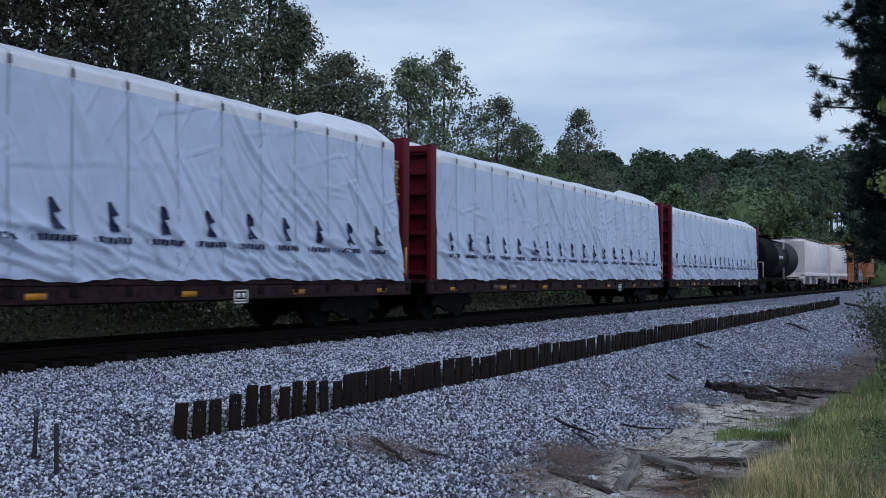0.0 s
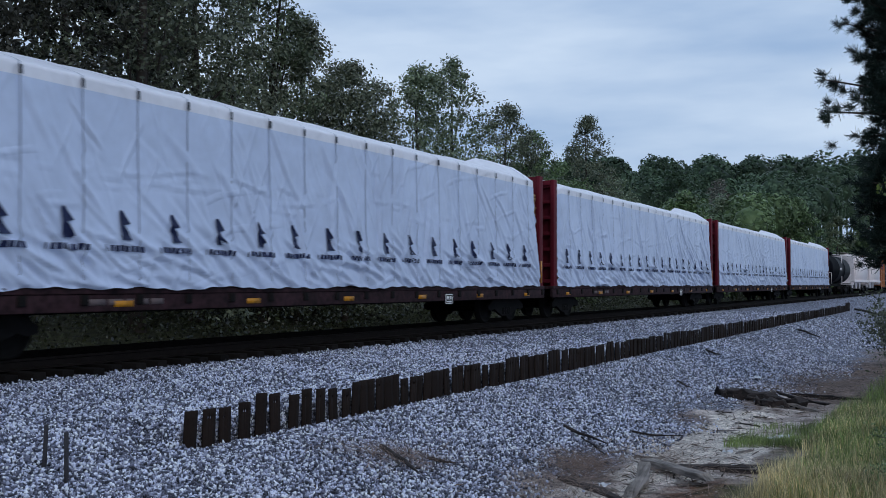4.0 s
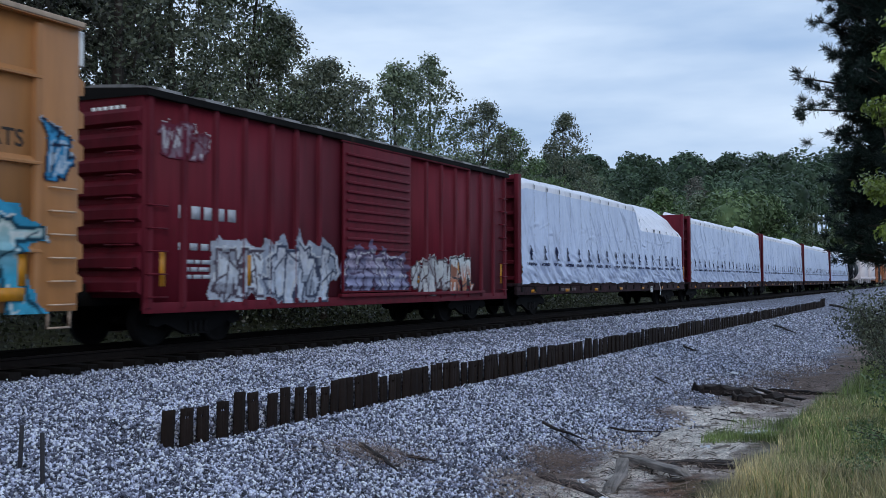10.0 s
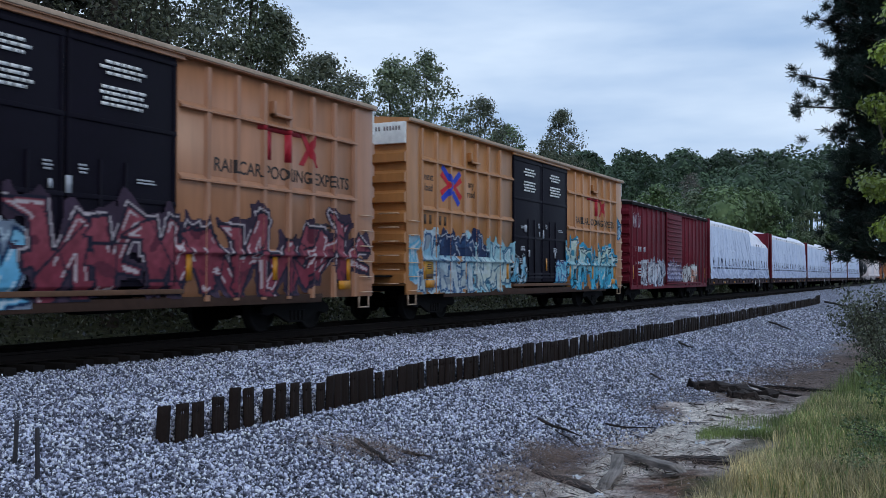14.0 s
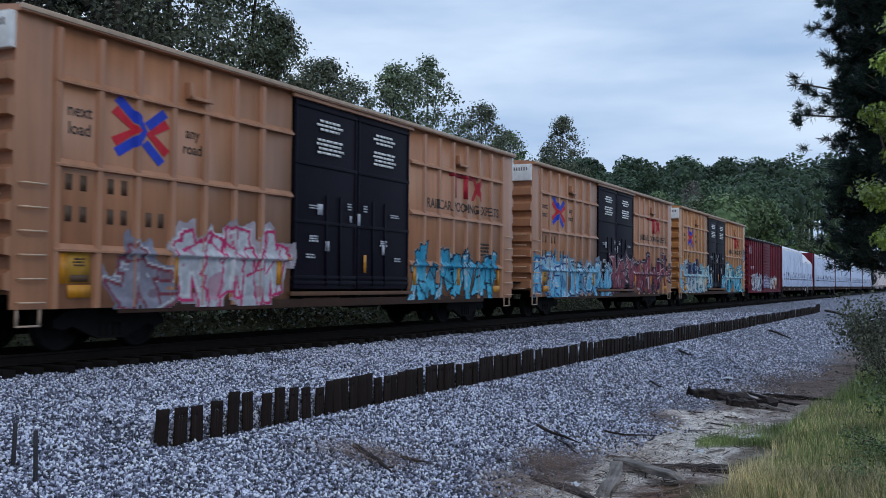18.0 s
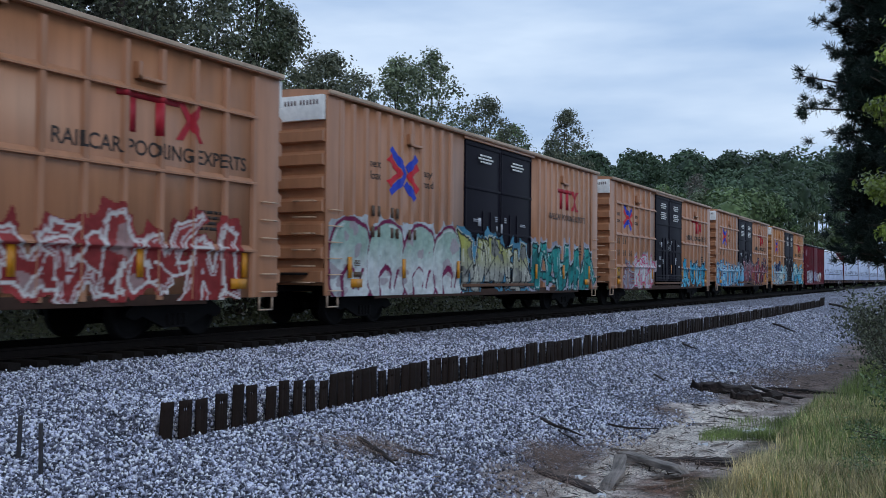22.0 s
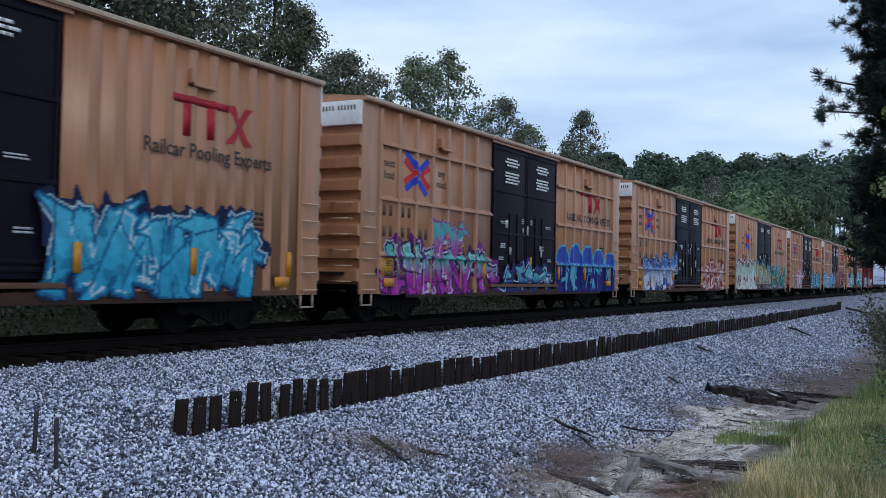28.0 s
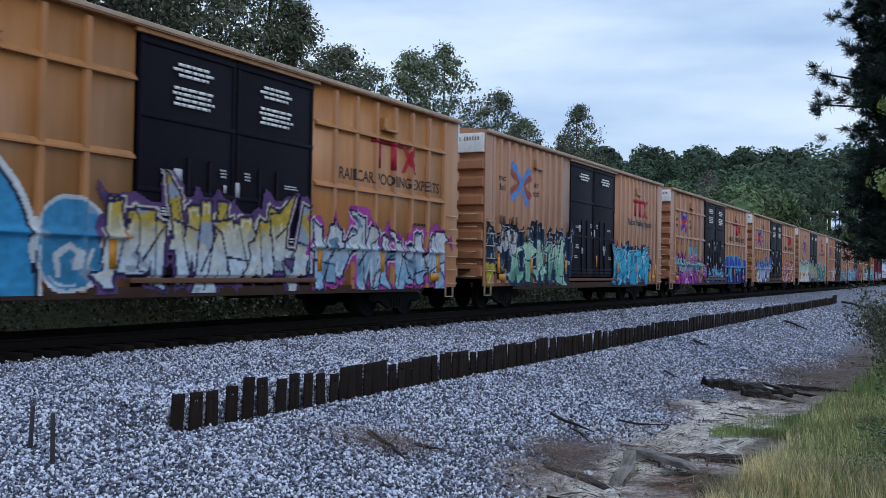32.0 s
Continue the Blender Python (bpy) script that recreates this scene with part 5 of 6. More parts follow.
def tank_car(label, y):
    car = thing("tank_car", label, "freight car", pose(TRACK_X, y, 0), "cars of the freight train")
    L, R, zc = 7.4, 1.5, 2.5
    prof = [(-L - 0.55, 0.05), (-L - 0.5, 0.6), (-L - 0.35, 1.05), (-L - 0.15, 1.35), (-L + 0.1, R), (-2.5, R), (-2.48, R + 0.015), (-2.4, R + 0.015), (-2.38, R), (2.4, R), (2.42, R + 0.015), (2.5, R + 0.015), (2.52, R),
            (L - 0.1, R), (L + 0.15, 1.35), (L + 0.35, 1.05), (L + 0.5, 0.6), (L + 0.55, 0.05)]
    n = 36
    v = [(r * math.cos(2 * math.pi * s / n), a, zc + r * math.sin(2 * math.pi * s / n)) for a, r in prof for s in range(n)]
    f = [(i * n + s, i * n + (s + 1) % n, (i + 1) * n + (s + 1) % n, (i + 1) * n + s) for i in range(len(prof) - 1) for s in range(n)]
    part("tank", mesh_of("tank", v, f, TANK, smooth=True), car, "black cylindrical tank")
    part("manway", boxes("manway", [(-0.45, 0.45, -0.45, 0.45, 3.95, 4.35), (-0.55, 0.55, -0.55, 0.55, 4.2, 4.25)], TANK, 0.08), car)
    part("platform", boxes("platform", [(-1.1, 1.1, -1.2, 1.2, 3.98, 4.02)] + [(a, a + 0.04, b, b + 0.04, 4.0, 4.8) for a in (-1.1, 1.06) for b in (-1.2, 1.16)] + [(a, a + 0.04, -1.2, 1.2, 4.76, 4.8) for a in (-1.1, 1.06)], DARK), car)
    part("frame", boxes("frame", [(-0.35, 0.35, -8.6, 8.6, 0.75, 1.05), (-1.4, 1.4, -8.5, -7.2, 0.95, 1.05), (-1.4, 1.4, 7.2, 8.5, 0.95, 1.05)], DARK, 0.02), car)
    part("railing", boxes("railing", [(1.38, 1.42, s * 8.4, s * 8.4 + 0.04, 1.0, 2.1) for s in (-1, 1)] + [(-1.42, 1.42, s * 8.4, s * 8.4 + 0.04, 2.06, 2.1) for s in (-1, 1)] + [(1.3, 1.34, 0.6, 0.64, 0.9, 4.0), (1.3, 1.34, 1.1, 1.14, 0.9, 4.0)], HOPPER), car)
    part("marking", bars("marking", [(-2.2 + 0.3 * i, -2.0 + 0.3 * i, 2.4, 2.65) for i in range(6)], HOPPER, R + 0.004), car)
    gear(car, 8.6, 6.6)
    return car


def hopper_car(label, y, paint, half=8.4):
    car = thing("covered_hopper", label, "freight car", pose(TRACK_X, y, 0), "cars of the freight train")
    o = [(-0.5, 1.0), (0.5, 1.0), (1.3, 1.35), (1.5, 1.5), (1.56, 2.2), (1.57, 3.0), (1.5, 3.8), (1.3, 4.25), (0.9, 4.45), (0, 4.5), (-0.9, 4.45), (-1.3, 4.25), (-1.5, 3.8), (-1.57, 3.0), (-1.56, 2.2), (-1.5, 1.5), (-1.3, 1.35)]
    part("body", extrude("body", o, -half + 1.4, half - 1.4, paint, smooth=True), car, "rounded hopper body")
    for s in (0, 180):
        part("end_slope", extrude("end_slope", [(half - 1.45, 1.3), (half - 1.2, 2.2), (half - 0.5, 4.2), (half - 0.6, 4.4), (half - 1.45, 4.4)], -1.4, 1.4, paint, axis="x"), car, m=pose(0, 0, 0, 0, 0, s))
        part("end_ladder", boxes("end_ladder", [(1.42, 1.46, half - 0.25, half - 0.2, 0.8, 4.4), (0.95, 0.99, half - 0.25, half - 0.2, 0.8, 4.4)] + [(0.95, 1.46, half - 0.25, half - 0.21, 0.9 + 0.4 * i, 0.94 + 0.4 * i) for i in range(9)], paint), car, m=pose(0, 0, 0, 0, 0, s))
        part("end_frame", boxes("end_frame", [(1.38, 1.5, half - 1.3, half, 1.1, 1.3), (1.38, 1.5, half - 0.3, half - 0.1, 1.2, 4.3), (-1.5, 1.5, half - 0.2, half, 0.9, 1.15)], paint, 0.015), car, m=pose(0, 0, 0, 0, 0, s))
    part("side_sill", boxes("side_sill", [(1.44, 1.58, -half + 0.2, half - 0.2, 1.2, 1.48)], paint, 0.015), car)
    part("running_board", boxes("running_board", [(-0.5, 0.5, -half + 0.3, half - 0.3, 4.56, 4.62), (1.2, 1.25, -half + 0.5, half - 0.5, 4.5, 4.56)] + [(1.2, 1.24, q, q + 0.04, 4.2, 4.52) for q in (-6, -3, 0, 3, 6)], ROOF), car)
    for q in (-4.3, 0, 4.3):
        part("hopper_outlet", extrude("hopper_outlet", [(q - 1.5, 1.4), (q + 1.5, 1.4), (q + 0.5, 0.4), (q - 0.5, 0.4)], -0.9, 0.9, paint, axis="x"), car)
    part("center_sill", boxes("center_sill", [(-0.3, 0.3, -half, half, 0.7, 1.0)], DARK), car)
    gear(car, half, half - 1.9)
    return car


CARS = []
W1, K, LB, DB, TEAL = (0.62, 0.65, 0.68), (0.02, 0.02, 0.03), (0.1, 0.36, 0.52), (0.02, 0.05, 0.18), (0.03, 0.26, 0.27)
PAINTED = {
    1: [(-9.2, -8.75, 0.6, 2.1, (0.3, 0.45, 0.55), LB, (0.2, 0.42, 0.55), (0.4, 0.52, 0.6), 1), (-8.5, -5.3, 0.55, 2.1, (0.4, 0.5, 0.55), (0.03, 0.09, 0.2), (0.42, 0.48, 0.5), (0.2, 0.42, 0.55), 4),
        (-5.3, -2.5, 0.55, 2.1, (0.25, 0.45, 0.52), (0.04, 0.12, 0.2), (0.48, 0.54, 0.5), (0.3, 0.5, 0.55), 4), (-7.4, -4.6, 1.6, 2.0, (0.015, 0.025, 0.07), (0.015, 0.025, 0.07), (0.02, 0.04, 0.1), (0.03, 0.07, 0.16), 3),
        (-2.4, -1.3, 0.7, 1.7, None, K, LB, (0.3, 0.5, 0.6), 2), (1.4, 2.5, 0.7, 1.5, None, DB, LB, (0.2, 0.5, 0.6), 2), (2.8, 8.6, 0.5, 2.3, (0.04, 0.3, 0.48), (0.01, 0.05, 0.08), (0.06, 0.38, 0.55), (0.48, 0.58, 0.5), 5), (8.85, 9.3, 2.55, 3.3, None, (0.01, 0.02, 0.05), (0.03, 0.22, 0.42), (0.05, 0.28, 0.5), 1)],
    2: [(-9.3, -5.4, 0.5, 2.0, (0.08, 0.32, 0.5), DB, (0.14, 0.42, 0.62), (0.3, 0.5, 0.62), 4), (-5.4, -0.8, 0.5, 1.9, (0.2, 0.25, 0.32), (0.01, 0.03, 0.08), (0.12, 0.38, 0.58), (0.2, 0.46, 0.62), 5),
        (-0.6, 9.2, 0.6, 2.15, (0.05, 0.03, 0.05), (0.015, 0.015, 0.03), (0.2, 0.035, 0.055), (0.26, 0.06, 0.08), 8)],
    3: [(-7.2, -6.0, 0.5, 1.65, (0.2, 0.2, 0.25), (0.2, 0.05, 0.07), (0.24, 0.23, 0.28), (0.22, 0.2, 0.24), 1), (-5.8, -2.7, 0.5, 2.0, (0.38, 0.33, 0.36), (0.5, 0.03, 0.13), (0.44, 0.45, 0.48), (0.5, 0.5, 0.53), 5),
        (2.9, 8.3, 0.55, 1.85, None, (0.01, 0.025, 0.05), (0.08, 0.42, 0.6), (0.03, 0.28, 0.45), 7)],
    4: [(-9.2, -2.5, 0.5, 2.25, (0.44, 0.47, 0.5), (0.17, 0.018, 0.07), (0.55, 0.58, 0.58), (0.32, 0.44, 0.38), 4, "bubble"), (-2.5, 2.5, 0.55, 2.25, (0.06, 0.2, 0.3), (0.012, 0.012, 0.016), (0.34, 0.34, 0.3), (0.36, 0.36, 0.1), 7),
        (2.7, 8.9, 0.5, 2.1, (0.34, 0.33, 0.4), (0.008, 0.03, 0.035), (0.02, 0.2, 0.2), (0.03, 0.27, 0.25), 6)],
    5: [(-7.6, -2.5, 0.55, 1.95, (0.02, 0.07, 0.24), (0.012, 0.03, 0.12), (0.5, 0.55, 0.66), (0.05, 0.16, 0.42), 6), (2.9, 7.9, 0.5, 1.9, (0.26, 0.035, 0.035), (0.6, 0.57, 0.55), (0.24, 0.03, 0.03), (0.3, 0.045, 0.045), 5)],
    6: [(-8.4, -2.3, 0.5, 1.75, (0.14, 0.015, 0.16), (0.03, 0.01, 0.05), (0.36, 0.03, 0.32), (0.1, 0.4, 0.38), 6), (-5.8, -4.0, 1.4, 2.35, None, (0.3, 0.05, 0.22), (0.36, 0.06, 0.28), (0.08, 0.35, 0.38), 2),
        (-1.5, 1.9, 0.55, 1.2, (0.02, 0.03, 0.14), (0.01, 0.01, 0.06), (0.02, 0.04, 0.2), (0.08, 0.35, 0.45), 3), (2.75, 8.95, 0.5, 2.3, None, (0.1, 0.42, 0.55), (0.012, 0.014, 0.13), (0.035, 0.075, 0.36), 5, "domes")],
    7: [(-9.2, -2.4, 0.55, 2.5, (0.006, 0.01, 0.02), (0.006, 0.012, 0.025), (0.008, 0.025, 0.07), (0.008, 0.02, 0.05), 7), (-7.4, -2.4, 0.55, 2.0, (0.008, 0.03, 0.08), (0.008, 0.03, 0.06), (0.2, 0.42, 0.32), (0.34, 0.52, 0.38), 5), (-8.3, -7.2, 1.5, 2.2, None, (0.01, 0.01, 0.02), (0.4, 0.42, 0.45), (0.5, 0.5, 0.52), 2), (-9.3, -8.8, 0.5, 1.3, None, (0.3, 0.24, 0.02), (0.4, 0.32, 0.02), (0.42, 0.34, 0.03), 1),
        (2.6, 7.6, 0.5, 2.1, (0.012, 0.02, 0.06), (0.012, 0.12, 0.25), (0.03, 0.32, 0.5), (0.07, 0.42, 0.58), 5)],
    8: [(-9.3, -4.35, 0.5, 2.85, None, (0.6, 0.63, 0.66), (0.035, 0.24, 0.46), (0.05, 0.27, 0.5), 1, "head"), (-4.3, -3.0, 0.8, 2.0, None, (0.5, 0.53, 0.58), (0.04, 0.2, 0.36), (0.05, 0.24, 0.44), 1, "bubble"),
        (-3.0, 2.8, 0.5, 2.25, (0.1, 0.05, 0.15), (0.02, 0.018, 0.06), (0.5, 0.58, 0.66), (0.46, 0.33, 0.05), 8), (2.8, 8.8, 0.5, 2.0, (0.36, 0.05, 0.28), (0.012, 0.015, 0.05), (0.24, 0.4, 0.55), (0.5, 0.52, 0.56), 7)],
}
KINDS = {1: ("belt", YELLOW), 2: ("belt", TAN), 3: ("belt", TAN), 4: ("rib", TAN), 5: ("belt", TAN), 6: ("belt", TAN), 7: ("rib", TAN), 8: ("belt", YELLOW)}
NOTES = {1: "bright yellow boxcar with blue graffiti and black doors", 2: "tan boxcar with light blue and maroon graffiti", 3: "tan boxcar with pink-edged white and blue graffiti",
         4: "faded tan ribbed boxcar with teal and silver graffiti", 5: "yellow boxcar with blue and red graffiti", 6: "tan boxcar with magenta and dark blue graffiti",
         7: "faded tan ribbed boxcar with green and cyan graffiti", 8: "yellow boxcar with blue, gold and pink graffiti"}
for k in range(1, 9):
    CARS.append(box_car(NOTES[k], -75.53 - 20.58 * (k - 1), *KINDS[k], PAINTED[k], 40 + k, faded=k in (7,)))
CARS.append(red_box_car("dark red boxcar with a ribbed door and pale graffiti", -56.87, 3))
for k, (yc, ph, step) in enumerate(((-36.8, 0.7, 2.6), (-13.15, 1.9, None), (10.2, 2.8, None), (33.75, 4.1, None), (57.5, 5.3, None))):
    CARS.append(lumber_car("lumber flat car under creased white wrap" + (", lower at one end" if step else ""), yc, ph, step))
part("loose_strap", tube("loose_strap", [(1.5, 6.0, 0.9), (1.56, 6.02, 0.7), (1.58, 6.06, 0.5), (1.56, 6.0, 0.3)], [0.014] * 4, LITTER, 5), CARS[9], "pale loose strap end")
CARS.append(tank_car("black tank car with a top platform", 79.3))
CARS.append(hopper_car("pinkish grey covered hopper car with rounded sides", 98.6, HOPPER))
CARS.append(hopper_car("pale pinkish covered hopper car", 116.6, HOPPER))
CARS.append(hopper_car("rusty orange covered hopper car", 156.0, ORANGE))
CARS.append(box_car("rusty orange boxcar with blue graffiti", 135.8, "belt", ORANGE, [(2.8, 7.5, 0.6, 2.1, None, K, LB, (0.4, 0.55, 0.6), 5)], 77))


# ---- trees ----
def leaf_quads(centres, size, rng, stretch=1.5, out=None):
    """Small leaves, two triangles each, at the centres, turned at random or roughly facing along out."""
    n = len(centres)
    a = rng.normal(size=(n, 3))
    if out is not None:
        face = out + 0.55 * rng.normal(size=(n, 3))
        a = np.cross(face, a)
    a /= np.linalg.norm(a, axis=1)[:, None]
    b = np.cross(a, rng.normal(size=(n, 3)) if out is None else face)
    b /= np.linalg.norm(b, axis=1)[:, None]
    s = (size * rng.uniform(0.6, 1.3, n))[:, None]
    p = [centres - a * s * stretch / 2, centres + b * s * 0.42 - a * s * 0.1, centres + a * s * stretch / 2, centres - b * s * 0.42 - a * s * 0.1]
    v = np.stack(p, 1).reshape(-1, 3)
    return v, np.arange(4 * n).reshape(-1, 4)


def crown_points(base, height_, spread, n, clumps, rng, low=0.3, ragged=0.35, puff=None):
    """Leaf places in uneven clumps through a crown; returns them with the clumps' centres."""
    h = rng.uniform(low, 1.0, clumps)
    u = (h - low) / (1 - low)
    env = spread * (1 - u ** 2.0) ** 0.62 * rng.uniform(1 - ragged, 1.05, clumps)
    an = rng.uniform(0, 2 * math.pi, clumps)
    r = env * rng.uniform(0.03, 1, clumps) ** 0.4
    c = np.stack([base[0] + r * np.cos(an), base[1] + r * np.sin(an), base[2] + height_ * h], 1)
    k = rng.integers(0, clumps, n)
    rad = rng.uniform(0.45, 1.1, clumps) * (puff or spread * 0.26)
    d = rng.normal(size=(n, 3))
    d /= np.linalg.norm(d, axis=1)[:, None]
    out = d + (0, 0, 0.45)
    d *= (rng.uniform(0, 1, n) ** 0.5 * rad[k])[:, None]
    d[:, 2] = d[:, 2] * 0.7 - 0.1 * rad[k]
    return c[k] + d, c, out


def broad_tree(label, x, y, h, spread, mat, n, seed, leaf=0.16, low=0.25, clumps=60, ragged=0.35, puff=None, limbs=14):
    rng = np.random.default_rng(seed)
    z = float(height(x, y)) - 0.1
    tree = thing("tree", label, "tree", pose(x, y, z))
    pts, c, out = crown_points((0, 0, 0), h * 0.96, spread, n, clumps, rng, low, ragged, puff)
    lean = rng.uniform(-0.6, 0.6, 2)
    stem = [(lean[0] * t * t, lean[1] * t * t, h * 0.9 * t) for t in np.linspace(0, 1, 7)]
    part("trunk", tube("trunk", stem, [0.016 * h * (1 - 0.9 * t) for t in np.linspace(0, 1, 7)], BARK, 8), tree)
    for q in c[:limbs]:
        t = float(max(0.12, min(0.85, q[2] / h * 0.75)))
        s = Vector((lean[0] * t * t, lean[1] * t * t, h * 0.9 * t))
        e = Vector(q.tolist())
        mid = (s + e) / 2 + Vector((0, 0, -0.08 * h * (1 - t)))
        part("limb", tube("limb", [s, mid, e], [0.006 * h * (1 - t) + 0.015, 0.004 * h * (1 - t) + 0.012, 0.008], BARK, 5), tree)
    v, f = leaf_quads(pts, leaf, rng, out=out)
    part("crown", mesh_of("crown", v, f, mat), tree, "uneven leafy crown")
    return tree


# wood beside the track: x, y, height, spread, leaf, number of leaves
WOOD = "tall dark broadleaf tree at the wood's edge"
for i, (x, y, h, sp, mat, n, low, lab) in enumerate((
        (-24.5, 13.5, 20.0, 6.0, LEAF_DARK, 14000, 0.04, WOOD),
        (-25.0, 18.8, 20.0, 5.8, LEAF_DARK, 30000, 0.04, WOOD),
        (-24.0, 23.5, 19.0, 5.0, LEAF_BROWN, 25000, 0.04, "dusky green broadleaf tree beside the railway"),
        (-25.2, 27.6, 17.6, 4.4, LEAF_BROWN, 25000, 0.04, "dusky green broadleaf tree beside the railway"),
        (-24.6, 30.6, 16.0, 3.3, LEAF_MID, 21000, 0.04, "green broadleaf tree with a ragged top"),
        (-23.8, 35.2, 11.6, 3.9, LEAF_BROWN, 24000, 0.05, "dusky broadleaf tree with a low crown"),
        (-24.3, 32.6, 13.0, 3.0, LEAF_BROWN, 17000, 0.05, "dusky broadleaf tree with a low crown"),
        (-24.2, 42.5, 13.0, 3.9, LEAF_MID, 14500, 0.08, "airy green tree with a rounded top"),
        (-24.6, 46.4, 14.1, 3.8, LEAF_MID, 13000, 0.08, "airy green tree with a rounded top"),
        (-24.5, 38.6, 11.4, 3.6, LEAF_BROWN, 6000, 0.06, "thin half-bare tree with sparse leaves"),
        (-25.0, 54.0, 12.9, 4.2, LEAF_BROWN, 15000, 0.06, "dusky broadleaf tree in the wood's edge"),
        (-24.5, 57.0, 11.6, 4.2, LEAF_LIGHT, 14000, 0.06, "fresh green broadleaf tree"),
        (-25.0, 63.0, 10.2, 4.4, LEAF_LIGHT, 12000, 0.06, "low fresh green tree"),
        (-25.0, 68.7, 14.3, 3.6, LEAF_BROWN, 15000, 0.06, "slender dusky tree with an open crown"),
        (-25.5, 76.0, 10.5, 4.6, LEAF_MID, 9000, 0.04, "green broadleaf tree in the wood's edge"))):
    broad_tree(lab, x, y, h, sp, mat, n, 100 + i, leaf=0.115 if y < 36 else 0.12, low=low, clumps=int(70 + 6 * h * sp), ragged=0.3, puff=0.7 if y > 36 else 0.85)
# second row of the wood, behind
for i, (x, y, h) in enumerate(((-31.5, 17.5, 21), (-34, 22.5, 21), (-31.5, 27, 20), (-33.5, 32, 19), (-31.5, 36.5, 11), (-33, 42, 9.5), (-31.5, 48, 9.5), (-33.5, 54, 9.5), (-31.5, 60, 9.5), (-33, 67, 10), (-31.5, 74, 10), (-33, 82, 10))):
    broad_tree("dark tree deeper in the wood", x, y, h, 5.6 if h > 15 else 4.8, LEAF_DARK if h > 15 else LEAF_BROWN, 11000 if h > 15 else 7000, 130 + i, leaf=0.25, low=0.02, clumps=150, puff=1.1, limbs=6)

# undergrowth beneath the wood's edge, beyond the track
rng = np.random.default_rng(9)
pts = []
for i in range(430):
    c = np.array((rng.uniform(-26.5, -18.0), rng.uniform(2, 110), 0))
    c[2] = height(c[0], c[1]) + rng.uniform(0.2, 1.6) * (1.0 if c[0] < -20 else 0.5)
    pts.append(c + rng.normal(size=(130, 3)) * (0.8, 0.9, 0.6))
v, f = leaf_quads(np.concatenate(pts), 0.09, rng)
thing("undergrowth", "dense bushes and saplings along the wood, darkened for shade", "bushes", kind="stuff", me=mesh_of("undergrowth", v, f, LEAF_SHADE))

# far woods on rising land: rounded crowns rank behind rank, each a dense heart with leaves round it
rng = np.random.default_rng(12)
HEART = [(math.cos(a) * math.cos(b), math.sin(a) * math.cos(b), math.sin(b)) for b in (-1.5, -0.8, -0.2, 0.4, 0.95, 1.5) for a in np.linspace(0, 2 * math.pi, 9)[:-1]]
HEART_F = [(8 * i + k, 8 * i + (k + 1) % 8, 8 * i + 8 + (k + 1) % 8, 8 * i + 8 + k) for i in range(5) for k in range(8)]


def far_rank(label, count, near, far, tip_low, tip_high, leaves, size, mat, seed, across=None):
    rng = np.random.default_rng(seed)
    V, F, at = [], [], 0
    for i in range(count):
        y = rng.uniform(near, far)
        x = rng.uniform(*across) if across else -rng.uniform(18 + 0.01 * y, 22 + 0.42 * y)
        tip = math.hypot(x, y) * math.tan(radians(rng.uniform(tip_low, tip_high))) + 1.0
        wide = rng.uniform(2.4, 5.4) * (0.7 + 0.0016 * y)
        tall = wide * rng.uniform(0.9, 1.5)
        base = np.array((x, y, tip - tall))
        lumps = rng.normal(size=(9, 3))
        lumps[:, 2] = np.abs(lumps[:, 2])
        lumps /= np.linalg.norm(lumps, axis=1)[:, None]

        def swell(d):
            return 0.72 + 0.3 * np.max(np.clip((d @ lumps.T - 0.72) / 0.28, 0, 1) ** 0.6, axis=1)
        h = np.array(HEART)
        V.append(base + h * (wide, wide, tall) * (0.72 * swell(h))[:, None] - (0, 0, 0.3))
        F.append(np.array(HEART_F) + at)
        at += len(h)
        d = rng.normal(size=(leaves, 3))
        d[:, 2] = np.where(rng.random(leaves) < 0.75, np.abs(d[:, 2]), d[:, 2])
        d /= np.linalg.norm(d, axis=1)[:, None]
        p = base + d * (wide, wide, tall) * (swell(d) * rng.uniform(0.84, 1.05, leaves))[:, None]
        v, f = leaf_quads(p, size * (0.75 + 0.0016 * y), rng, 1.3, d + (0, 0, 0.3))
        V.append(v)
        F.append(f + at)
        at += len(v)
        stem = box_v(x - 0.3, x + 0.3, y - 0.3, y + 0.3, -0.5, tip - tall)
        V.append(np.array(stem))
        F.append(BOX_F + at)
        at += 8
    thing("far_woods", label, "wood", kind="stuff", me=mesh_of("far_woods", np.concatenate(V), np.concatenate(F), mat))


far_rank("distant dark green wood along the skyline", 130, 200, 330, 5.6, 7.35, 400, 0.66, LEAF_FAR, 12)
far_rank("distant mixed green wood on rising land", 120, 140, 215, 4.6, 6.3, 480, 0.54, LEAF_FAR, 13)
far_rank("mixed green trees at the foot of the distant wood", 60, 95, 150, 3.0, 5.2, 700, 0.45, LEAF_FOOT, 14)
far_rank("low green trees beside the far end of the track", 30, 120, 300, 1.6, 3.2, 420, 0.5, LEAF_FOOT, 15, (-32, -19.5))
far_rank("distant wood beyond the end of the track", 40, 480, 600, 4.0, 5.6, 300, 0.6, LEAF_FAR, 16, (-90, 40))
